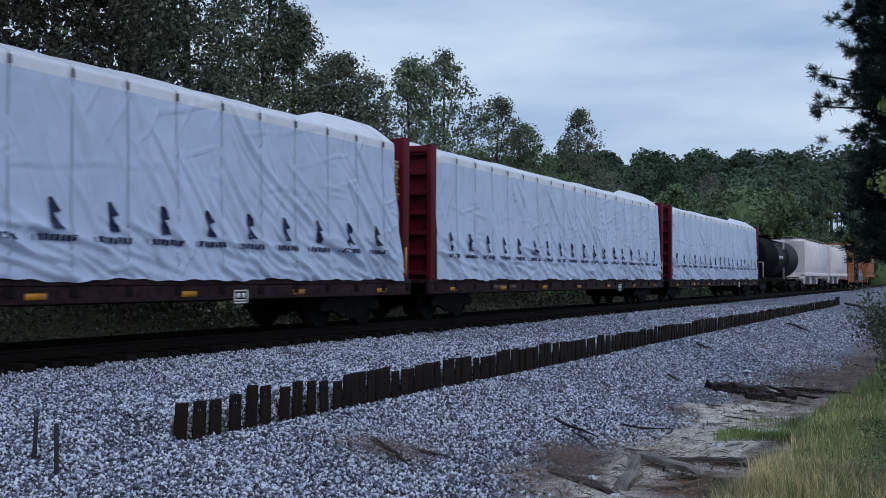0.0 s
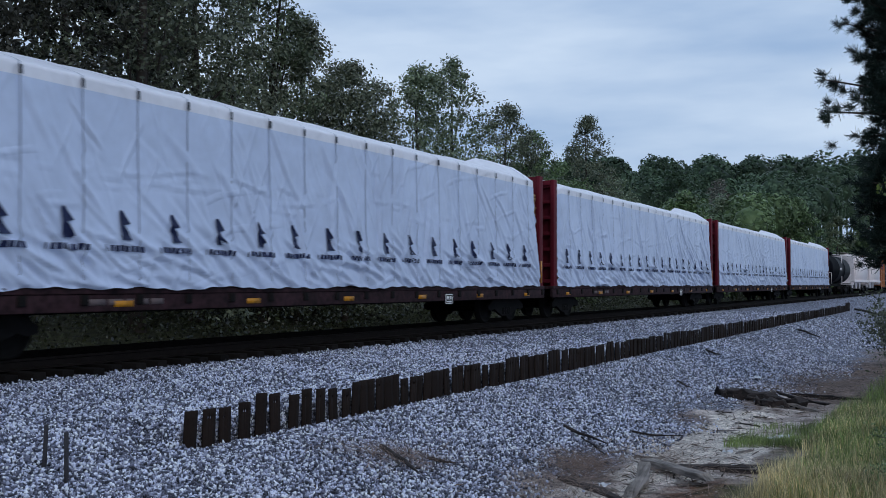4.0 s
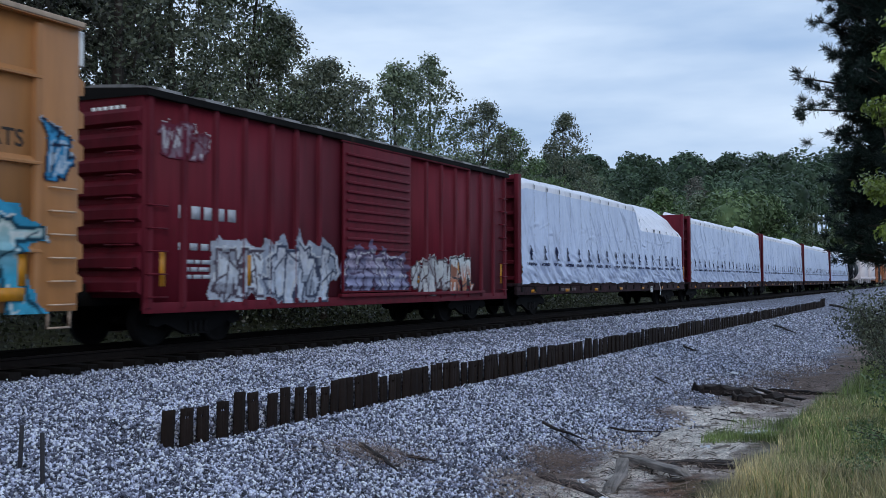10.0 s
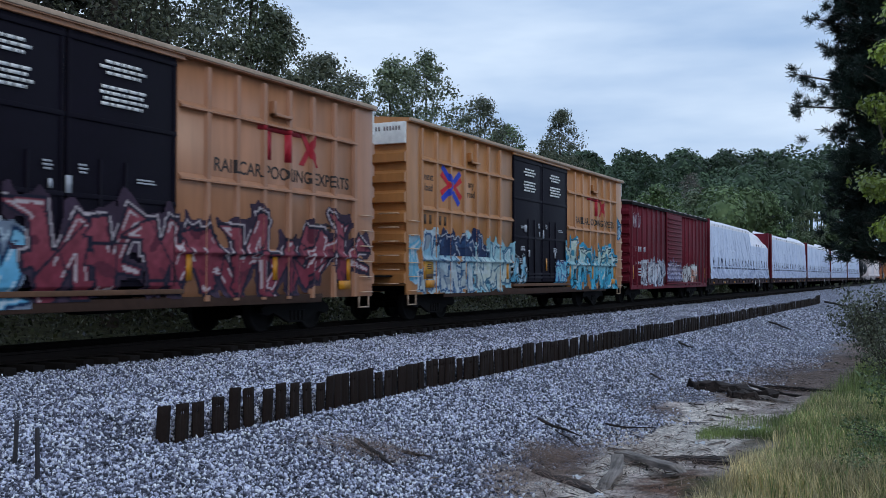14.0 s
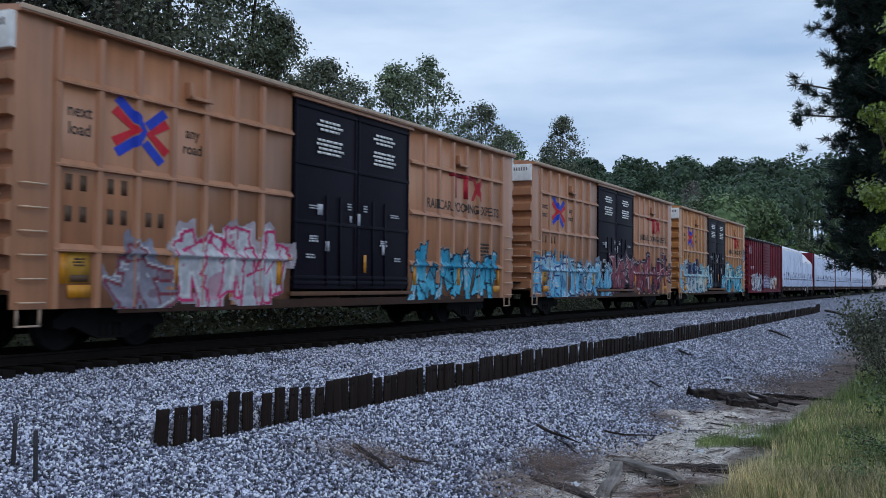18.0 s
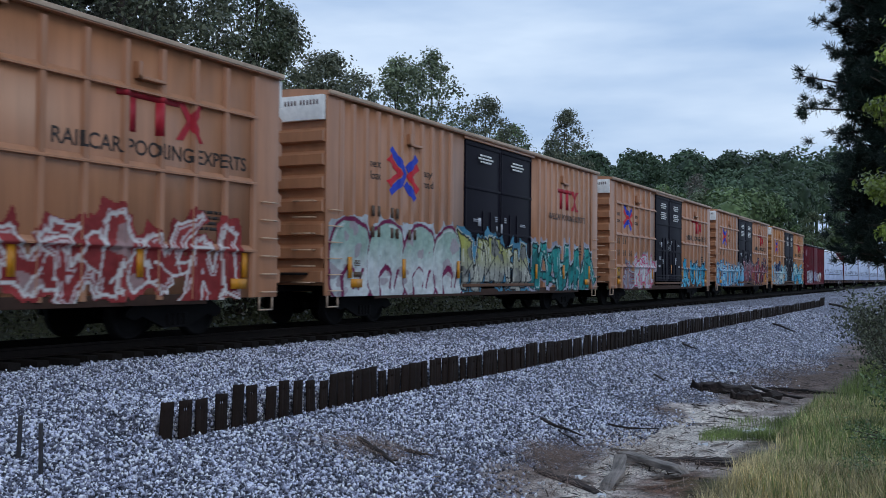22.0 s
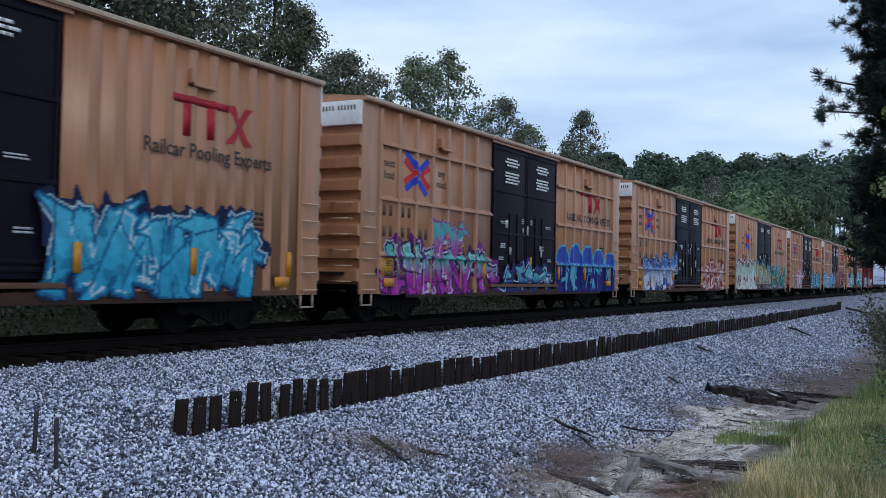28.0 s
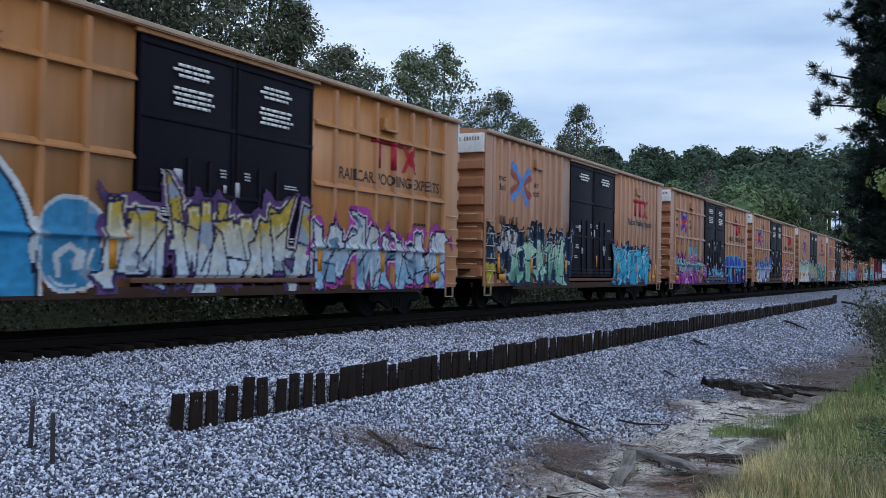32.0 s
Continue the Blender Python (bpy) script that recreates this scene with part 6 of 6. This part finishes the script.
# brighter trees before the far woods
for i, (x, y, h, sp, mat) in enumerate(((-23, 88, 10.5, 4.0, LEAF_LIGHT), (-26, 97, 13, 4.5, LEAF_FAR), (-24, 109, 11.5, 4.2, LEAF_MID), (-19.6, 130, 13.4, 4.4, LEAF_LIGHT), (-29.3, 130, 15, 4.2, LEAF_GREY), (-21, 150, 13, 4.5, LEAF_FAR), (-20, 175, 14, 5, LEAF_MID))):
    broad_tree("grey half-bare tree before the distant wood" if mat is LEAF_GREY else "green broadleaf tree before the distant wood", x, y, h, sp, mat, 3500 if mat is LEAF_GREY else 8000, 150 + i, leaf=0.22, low=0.03, clumps=110, puff=1.0)


# ---- near pine and shrubs ----
def pine(x, y, z):
    rng = np.random.default_rng(21)
    tree = thing("pine_tree", "dark loblolly pine with long needle tufts", "tree", pose(x, y, z))
    part("trunk", tube("trunk", [(0, 0, 0), (0.1, 0, 3), (0.05, 0.1, 6), (0.15, 0.1, 9.5)], [0.2, 0.16, 0.11, 0.03], BARK, 9), tree)
    V, F = [], []
    spots = []
    arms = [(5.15, 1.92, 178, 0.3), (4.85, 1.85, 187, -0.05), (5.0, 1.4, 165, 0.1), (6.1, 1.5, 182, 0.3), (6.35, 1.3, 195, 0.4), (6.8, 1.4, 170, 0.3), (4.6, 1.35, 176, -0.25), (4.2, 0.9, 190, -0.1), (7.4, 1.4, 185, 0.4), (5.6, 1.2, 184, 0.1)]
    arms += [(h, (0.85 + 0.09 * min(h, 5)) * rng.uniform(0.55, 1.0), rng.uniform(0, 360), rng.uniform(-0.3, 0.4)) for h in np.linspace(2.1, 9.2, 68)]
    arms += [(h, rng.uniform(0.95, 1.35), rng.uniform(150, 215), rng.uniform(-0.2, 0.15)) for h in np.linspace(2.1, 3.7, 18)]
    arms += [(h, rng.uniform(0.35, 1.15), rng.uniform(130, 225), rng.uniform(0.0, 0.3)) for h in np.linspace(3.7, 8.2, 30)]
    arms += [(h, rng.uniform(0.75, 1.3), rng.uniform(158, 204), rng.uniform(-0.1, 0.3)) for h in np.linspace(3.4, 7.4, 34)]
    for h, ln, an, up in arms:
        an = radians(float(an))
        s = Vector((0.05, 0.05, float(h)))
        e = s + Vector((ln * math.cos(an), ln * math.sin(an), float(up)))
        mid = (s + e) / 2 + Vector((0, 0, -0.12))
        part("branch", tube("branch", [s, mid, e], [0.035, 0.025, 0.01], BARK, 5), tree)
        # needles stand in round tufts at the tip and on short twigs
        for k in range(14):
            t = 1.0 if k == 0 else rng.uniform(0.3, 1.0)
            tuft = s.lerp(e, t) + (Vector((rng.normal(size=3) * (0.15, 0.15, 0.1)).tolist()) if k else Vector())
            for q in range(2):
                spots.append((tuft + Vector((rng.normal(size=3) * 0.03).tolist()), (e - s).normalized()))
    for p, d in spots:
        n = 40
        dirs = rng.normal(size=(n, 3)) + np.array(d) * 1.0 + (0, 0, 0.35)
        dirs /= np.linalg.norm(dirs, axis=1)[:, None]
        side = np.cross(dirs, rng.normal(size=(n, 3)))
        side /= np.linalg.norm(side, axis=1)[:, None]
        ln = rng.uniform(0.09, 0.17, n)[:, None]
        p = np.array(p) + rng.normal(size=(n, 3)) * 0.018
        V.append(np.stack([p - side * 0.0045, p + side * 0.0045, p + dirs * ln + side * 0.003, p + dirs * ln - side * 0.003], 1).reshape(-1, 3))
    v = np.concatenate(V)
    part("needles", mesh_of("needles", v, np.arange(len(v)).reshape(-1, 4), NEEDLE), tree, "tufts of long dark needles")
    return tree


pine(-0.55, 19.0, -0.7)
broad_tree("sapling with small yellow-green leaves", -0.3, 10.4, 4.9, 0.5, LEAF_YEL, 6500, 201, leaf=0.036, low=0.5, clumps=60, puff=0.2)


def shrub(label, x, y, h, r, mat, n, seed, leaf=0.05):
    rng = np.random.default_rng(seed)
    z = float(height(x, y)) - 0.03
    bush = thing("shrub", label, "bush", pose(x, y, z))
    tips = []
    for i in range(26):
        an, t = rng.uniform(0, 2 * math.pi), rng.uniform(0.3, 1)
        e = Vector((r * t * math.cos(an), r * t * math.sin(an), h * rng.uniform(0.45, 1.0)))
        part("stem", tube("stem", [(0.05 * e.x, 0.05 * e.y, 0), e * 0.5 + Vector((0, 0, 0.1)), e], [0.012, 0.008, 0.003], BARK, 4), bush)
        tips.append(e)
    k = rng.integers(0, 26, n)
    t = rng.uniform(0.35, 1.05, n)[:, None]
    pts = np.array([tuple(e) for e in tips])[k] * t + rng.normal(size=(n, 3)) * 0.12 * (h ** 0.5)
    pts[:, 2] = np.abs(pts[:, 2])
    v, f = leaf_quads(pts, leaf, rng, 2.0)
    part("leaves", mesh_of("leaves", v, f, mat), bush)
    return bush


shrub("dark straggly shrub at the grass edge", -0.65, 17.5, 1.2, 0.8, LEAF_BROWN, 2000, 31, leaf=0.035)
shrub("dark straggly shrub at the grass edge", -0.15, 14.0, 0.8, 0.8, LEAF_LIGHT, 4000, 32, leaf=0.032)
shrub("low green weeds in the grass", -0.4, 11.2, 0.34, 0.7, LEAF_LIGHT, 3500, 33, leaf=0.02)
shrub("low green weeds in the grass", -0.5, 9.6, 0.3, 0.6, LEAF_LIGHT, 3500, 34, leaf=0.018)
shrub("dark shrub under the pine", -0.2, 22.0, 1.5, 1.1, LEAF_DARK, 4000, 35)
shrub("dusky shrub with bare twigs", -1.4, 26.0, 1.7, 1.2, LEAF_BROWN, 4000, 36)


def grass_patch(label, mat, spots, seed, tall):
    rng = np.random.default_rng(seed)
    V = []
    for x0, x1, y0, y1, n, h in spots:
        p = np.stack([rng.uniform(x0, x1, n), rng.uniform(y0, y1, n)], 1)
        keep = np.sin(2.3 * p[:, 0] + 1.1) * np.sin(1.7 * p[:, 1]) + rng.normal(size=n) * 0.5 > -0.45
        p = p[keep]
        n = len(p)
        z = height(p[:, 0], p[:, 1])
        an = rng.uniform(0, 2 * math.pi, n)
        hh = h * rng.uniform(0.45, 1.15, n)
        lean = rng.uniform(0.1, 0.6, n) * hh
        d = np.stack([np.cos(an), np.sin(an)], 1)
        sd = np.stack([-d[:, 1], d[:, 0]], 1) * 0.003
        b = np.concatenate([p, z[:, None] - 0.01], 1)
        m = np.concatenate([p + d * (0.3 * lean)[:, None], (z + 0.6 * hh)[:, None]], 1)
        t = np.concatenate([p + d * lean[:, None], (z + hh)[:, None]], 1)
        s3 = np.concatenate([sd, np.zeros((n, 1))], 1)
        V.append(np.stack([b - s3, b + s3, m + s3 * 0.8, m - s3 * 0.8, m - s3 * 0.8, m + s3 * 0.8, t + s3 * 0.15, t - s3 * 0.15], 1).reshape(-1, 3))
    v = np.concatenate(V)
    thing("grass", label, "grass", kind="stuff", me=mesh_of("grass", v, np.arange(len(v)).reshape(-1, 4), mat))


grass_patch("long green grass on the bank", GRASS, [(-1.6, 0.8, 5.8, 13, 20000, 0.26), (-1.8, -0.2, 12, 16.5, 10000, 0.24), (-1.6, 0.2, 15, 24, 7000, 0.32), (-2.75, -1.7, 12.2, 14.4, 4200, 0.11)], 51, 1)
grass_patch("dry straw-coloured grass on the bank", STRAW, [(-1.8, -0.5, 5.5, 10, 14000, 0.27), (-1.75, -0.3, 9, 16, 9000, 0.24), (-0.6, 0.5, 5.5, 10, 4000, 0.3)], 52, 1)

# twigs, bark and chips strewn over the dirt
rng = np.random.default_rng(55)
n = 1200
cx, cy = -2.9 + rng.normal(size=n) * 0.75, rng.uniform(6.5, 24, n)
an, ln = rng.uniform(0, math.pi, n), rng.uniform(0.02, 0.14, n) * rng.uniform(0.2, 1, n)
dx, dy, wd = np.cos(an) * ln, np.sin(an) * ln, rng.uniform(0.003, 0.008, n)
cz = height(cx, cy) + 0.012
q = np.stack([np.stack([cx - dx - dy * 0.0 - wd * np.sin(an), cy - dy + wd * np.cos(an), cz], 1), np.stack([cx + dx - wd * np.sin(an), cy + dy + wd * np.cos(an), cz + 0.02], 1),
              np.stack([cx + dx + wd * np.sin(an), cy + dy - wd * np.cos(an), cz + 0.018], 1), np.stack([cx - dx + wd * np.sin(an), cy - dy - wd * np.cos(an), cz], 1),
              np.stack([cx, cy, cz + 0.015 + wd], 1)], 1).reshape(-1, 3)
k = 5 * np.arange(n)[:, None, None]
f = (np.array([(0, 1, 4), (1, 2, 4), (2, 3, 4), (3, 0, 4)])[None] + k).reshape(-1, 3)
CHIP = material("bark_chips", (0.11, 0.08, 0.06), 0.9, grain=20, vary=0.8, island=True)
thing("debris", "broken twigs and bark chips on dirt", "debris", kind="stuff", me=mesh_of("debris", q, f, CHIP))

rng = np.random.default_rng(56)
n = 9000
px, py = -2.75 + rng.normal(size=n) * 0.7, 6.5 + 16 * rng.random(n) ** 1.3
ps = rng.uniform(0.006, 0.02, n) * rng.uniform(0.5, 1.2, n)
pv = np.array([(0.6, 0, 0), (-0.6, 0, 0), (0, 0.5, 0), (0, -0.5, 0), (0, 0, 0.5)])[None] + rng.normal(size=(n, 5, 3)) * 0.12
pv = pv * ps[:, None, None] + np.stack([px, py, height(px, py) + 0.1 * ps], -1)[:, None]
pf = (np.array([(0, 2, 4), (2, 1, 4), (1, 3, 4), (3, 0, 4)])[None] + 5 * np.arange(n)[:, None, None]).reshape(-1, 3)
CRUMB = material("earth_crumbs", (0.2, 0.16, 0.145), 0.9, grain=30, vary=0.85, island=True)
thing("pebbles", "brown earth crumbs and grit on sandy dirt", "pebbles", kind="stuff", me=mesh_of("pebbles", pv.reshape(-1, 3), pf, CRUMB))

# dead straw caught in the gravel and along the dirt
def straw(label, spots, seed):
    rng = np.random.default_rng(seed)
    V = []
    for x, y, sx, sy, n in spots:
        c = np.stack([x + rng.normal(size=n) * sx, y + rng.normal(size=n) * sy], 1)
        an, ln = rng.uniform(0, math.pi, n), rng.uniform(0.05, 0.22, n)
        d = np.stack([np.cos(an), np.sin(an)], 1) * ln[:, None]
        w = np.stack([-np.sin(an), np.cos(an)], 1) * 0.0022
        a, b = c - d, c + d
        za, zb = (height(a[:, 0], a[:, 1]) + rng.uniform(0.04, 0.085, n))[:, None], (height(b[:, 0], b[:, 1]) + rng.uniform(0.04, 0.085, n))[:, None]
        V.append(np.stack([np.hstack([a - w, za]), np.hstack([a + w, za]), np.hstack([b + w, zb]), np.hstack([b - w, zb])], 1).reshape(-1, 3))
    v = np.concatenate(V)
    thing("dead_straw", label, "dead grass", kind="stuff", me=mesh_of("dead_straw", v, np.arange(len(v)).reshape(-1, 4), DEADSTRAW))


DEADSTRAW = material("dead_straw", (0.22, 0.15, 0.12), 0.9, grain=12, vary=0.6, island=True, bump=0)
straw("brown dead straw and pine needles on dirt", [(-5.15, 8.5, 0.3, 0.35, 500), (-3.75, 10.1, 0.2, 0.3, 800), (-3.5, 9.0, 0.3, 0.4, 350), (-3.2, 11.2, 0.3, 0.8, 400), (-2.9, 20.5, 0.5, 1.5, 2000), (-2.4, 24.0, 0.7, 2.5, 1600), (-2.3, 10.3, 0.4, 0.9, 300)], 57)

# ---- loose things on the bank ----
def timber(label, mat, x, y, length, w, h, turn, tilt=0.0, seed=0, lift=0.0, name="old_tie", rough=1.3):
    rng = np.random.default_rng(seed)
    bm = bmesh.new()
    bmesh.ops.create_cube(bm, size=1.0)
    bmesh.ops.scale(bm, vec=(w, length, h), verts=bm.verts)
    bmesh.ops.subdivide_edges(bm, edges=[e for e in bm.edges if abs((e.verts[0].co - e.verts[1].co).y) > length * 0.5], cuts=11)
    for v in bm.verts:
        k = 1 if abs(v.co.y) < length * 0.49 else 2.2
        v.co += Vector(rng.normal(size=3) * 0.06 * min(w, h) * k * rough) + Vector((0, rng.normal() * 0.07 * (k > 2), 0))
        v.co.x += 0.05 * rough * length * (v.co.y / length) ** 2 * (1 if seed % 2 else -1) + 0.1 * w * rough * math.sin(7 * v.co.y / length + seed)
        v.co.z *= 1 - 0.18 * rough * abs(math.sin(5 * v.co.y / length + 2 * seed))
    bmesh.ops.bevel(bm, geom=bm.edges[:], offset=min(w, h) * 0.07, segments=1, affect="EDGES")
    me = bpy.data.meshes.new(name)
    bm.to_mesh(me)
    bm.free()
    me.materials.append(mat)
    z = float(height(x, y)) + h * 0.4 + lift
    return thing(name, label, "timber", pose(x, y, z, tilt, 0, turn), me=me)


timber("split weathered grey plank on the dirt", OLDWOOD, -2.74, 10.1, 1.25, 0.14, 0.07, 43, -3, 1, 0.06, "plank")
timber("weathered grey plank leaning on another", OLDWOOD, -2.95, 9.62, 1.0, 0.13, 0.05, 9, 6, 2, 0.06, "plank")
timber("broken dark plank in dead straw", ROTWOOD, -3.27, 9.12, 1.05, 0.09, 0.05, 55, 2, 8, 0.0, "plank")
timber("splintered grey strip on the dirt", OLDWOOD, -3.3, 9.3, 0.5, 0.05, 0.03, 70, 0, 13, 0.0, "splinter")
timber("rotten dark railway tie sunk in the dirt", ROTWOOD, -2.45, 11.05, 1.45, 0.16, 0.08, 116, 0, 14, -0.03)
timber("dark rotten plank among grass", ROTWOOD, -2.0, 10.75, 0.8, 0.08, 0.05, 100, 0, 7, 0, "plank")
timber("small dark chunk of rotten wood", ROTWOOD, -2.55, 10.35, 0.22, 0.09, 0.06, 20, 0, 15, 0, "splinter")
timber("rotten dark railway tie lying in litter", ROTWOOD, -3.45, 17.35, 0.95, 0.26, 0.22, 76, 0, 3, 0, "old_tie", 2.6)
timber("rotten dark railway tie lying in litter", ROTWOOD, -2.85, 17.1, 0.85, 0.2, 0.16, 66, 4, 4, 0.04, "old_tie", 2.6)
timber("broken dark tie stub", ROTWOOD, -3.0, 16.75, 0.45, 0.2, 0.16, 95, 0, 5, 0, "old_tie", 2.6)
timber("dark splintered timber across the pile", ROTWOOD, -2.6, 17.3, 1.0, 0.08, 0.06, 60, 6, 11, 0.12, "splinter", 2.0)
timber("grey splintered timber beside the pile", OLDWOOD, -2.45, 16.7, 0.6, 0.06, 0.05, 48, 3, 12, 0.03, "splinter", 2.0)
timber("long dark pole half buried in the bank", ROTWOOD, -2.1, 18.0, 1.4, 0.08, 0.07, 76, 0, 6)
rng = np.random.default_rng(91)
for i in range(16):
    timber("broken chip of weathered wood on the dirt", OLDWOOD if i % 3 else ROTWOOD, rng.uniform(-3.9, -2.2), rng.uniform(8.2, 16), rng.uniform(0.1, 0.32), rng.uniform(0.02, 0.05), 0.02, rng.uniform(0, 180), rng.uniform(-4, 8), 300 + i, 0.01, "wood_chip", 2.0)


def stick(label, x, y, length, r, turn, seed, mat=ROTWOOD, lift=0.055):
    rng = np.random.default_rng(seed)
    c, s = math.cos(radians(turn)), math.sin(radians(turn))
    pts = []
    for t in np.linspace(-0.5, 0.5, 6):
        a, b = x + c * t * length, y + s * t * length
        pts.append((a + rng.normal() * 0.015, b + rng.normal() * 0.015, float(height(a, b)) + lift + 0.06 * max(0, t) * length))
    return thing("stick", label, "stick", me=tube("stick", pts, [r, r, r * 0.9, r * 0.8, r * 0.6, r * 0.3], mat, 6))


for i, (x, y, ln, r, turn) in enumerate(((-5.0, 8.35, 1.1, 0.03, -42), (-4.95, 8.25, 0.8, 0.016, -60), (-4.75, 8.8, 0.3, 0.02, 10), (-5.6, 24.0, 1.1, 0.03, -60), (-5.1, 36.0, 2.2, 0.04, -62), (-4.6, 17.6, 0.8, 0.02, -60),
                                         (-4.2, 11.4, 0.9, 0.022, -35), (-3.9, 10.9, 0.8, 0.014, -50), (-3.6, 12.4, 0.7, 0.014, 5), (-5.0, 62.0, 5.0, 0.07, -55), (-3.3, 7.6, 0.7, 0.018, 20), (-2.9, 8.0, 0.6, 0.014, -15))):
    stick("thin dark dead branch on the gravel", x, y, ln, r, turn, 60 + i)
for i, (x, y, ln) in enumerate(((-6.7, 5.56, 0.37), (-6.27, 5.42, 0.43))):
    z = float(height(x, y))
    thing("survey_stake", "thin grey metal stake driven into gravel", "stake", pose(x, y, z - 0.1, 0, 2 - 3 * i, 20),
          me=boxes("survey_stake", [(-0.011, 0.011, -0.018, 0.018, 0, ln + 0.1)], material("stake_steel", (0.06, 0.055, 0.06), 0.6, metal=0.5) if i == 0 else bpy.data.materials["stake_steel"], 0.003))
for i, (x, y, w, t) in enumerate(((-3.97, 20.77, 0.3, 50), (-2.2, 13.3, 0.22, 20), (-2.3, 13.05, 0.16, 80), (-2.58, 11.81, 0.16, 10), (-3.21, 9.25, 0.16, 30), (-2.75, 8.5, 0.12, 60))):
    r = np.random.default_rng(70 + i)
    a, b = np.meshgrid(np.linspace(-w / 2, w / 2, 6), np.linspace(-w / 4, w / 4, 4), indexing="ij")
    thing("litter", "crumpled scrap of white litter on dirt", "litter", pose(x, y, float(height(x, y)) + 0.03, 0, 0, t),
          me=mesh_of("litter", np.stack([(a + r.normal(size=a.shape) * w * 0.07) * 0.7, b + r.normal(size=a.shape) * w * 0.06, 0.02 + r.uniform(-0.02, 0.03, a.shape)], -1).reshape(-1, 3), grid_faces(6, 4), LITTER))

# ---- gravel, stone by stone where it is near ----
def stones(n, x0, x1, y0, y1, size, seed):
    rng = np.random.default_rng(seed)
    u = rng.uniform(0, 1, n)
    y = y0 + (y1 - y0) * u ** 1.25
    x = rng.uniform(x0, x1, n)
    keep = (x < -3.9 + 0.5 * np.sin(1.1 * y) + np.clip((y - 15) * 0.15, 0, 1.1) + rng.normal(size=n) * 0.35)
    keep &= ((np.abs(x + 6.57) > 0.06) | (y < 7)) & (x > -12.42 + rng.normal(size=n) * 0.05)
    x, y = x[keep], y[keep]
    n = len(x)
    rock = np.array([(0.6, 0, 0), (-0.6, 0, 0), (0, 0.5, 0), (0, -0.5, 0), (0, 0, 0.42), (0, 0, -0.42)])
    k = len(rock)
    v = rock[None] * rng.uniform(0.7, 1.35, (n, 1, 3)) + rng.normal(size=(n, k, 3)) * 0.1
    q = rng.normal(size=(n, 4))
    q /= np.linalg.norm(q, axis=1)[:, None]
    w, i, j, m = q.T
    R = np.stack([1 - 2 * (j * j + m * m), 2 * (i * j - m * w), 2 * (i * m + j * w), 2 * (i * j + m * w), 1 - 2 * (i * i + m * m), 2 * (j * m - i * w),
                  2 * (i * m - j * w), 2 * (j * m + i * w), 1 - 2 * (i * i + j * j)], -1).reshape(n, 3, 3)
    s = size * rng.uniform(0.6, 1.35, n) * (1 + 0.015 * np.clip(y - 8, 0, 40))
    v = np.einsum("nab,nkb->nka", R, v) * s[:, None, None]
    z = height(x, y) + s * rng.uniform(0.0, 1.0, n) * np.where(y < 13.5, 1.0, 0.6)
    v += np.stack([x, y, z], -1)[:, None]
    tri = np.array([(0, 2, 4), (2, 1, 4), (1, 3, 4), (3, 0, 4), (2, 0, 5), (1, 2, 5), (3, 1, 5), (0, 3, 5)])
    return v.reshape(-1, 3), (tri[None] + k * np.arange(n)[:, None, None]).reshape(-1, 3)


GRAVEL = [stones(80000, -7.7, -3.3, 3.8, 13.5, 0.0285, 81), stones(46000, -12.5, -7.7, 4.5, 20, 0.03, 82), stones(34000, -7.7, -2.4, 13.5, 28, 0.027, 83),
          stones(24000, -12.5, -3.0, 20, 52, 0.029, 84), stones(7000, -6.668, -6.632, 6.95, 20, 0.029, 85)]
at = np.cumsum([0] + [len(v) for v, f in GRAVEL])
v1, f1 = np.concatenate([v for v, f in GRAVEL]), np.concatenate([f + k for (v, f), k in zip(GRAVEL, at)])
thing("ballast", "loose grey crushed-stone ballast on the bank", "gravel", kind="stuff", me=mesh_of("ballast", v1, f1, STONE))


# ---- the train rolls away along the track ----
def rolled(t):
    """Metres run since the start; the train slows slightly."""
    return 7.98607 * t - 0.0295822 * t ** 2 + 0.000438973 * t ** 3 - 5.25839e-6 * t ** 4


def motions():
    for car in CARS:
        y0 = car.location.y
        walk(car, [(t, pose(TRACK_X, y0 + rolled(t), 0)) for t in range(0, 33, 2)])


motions()
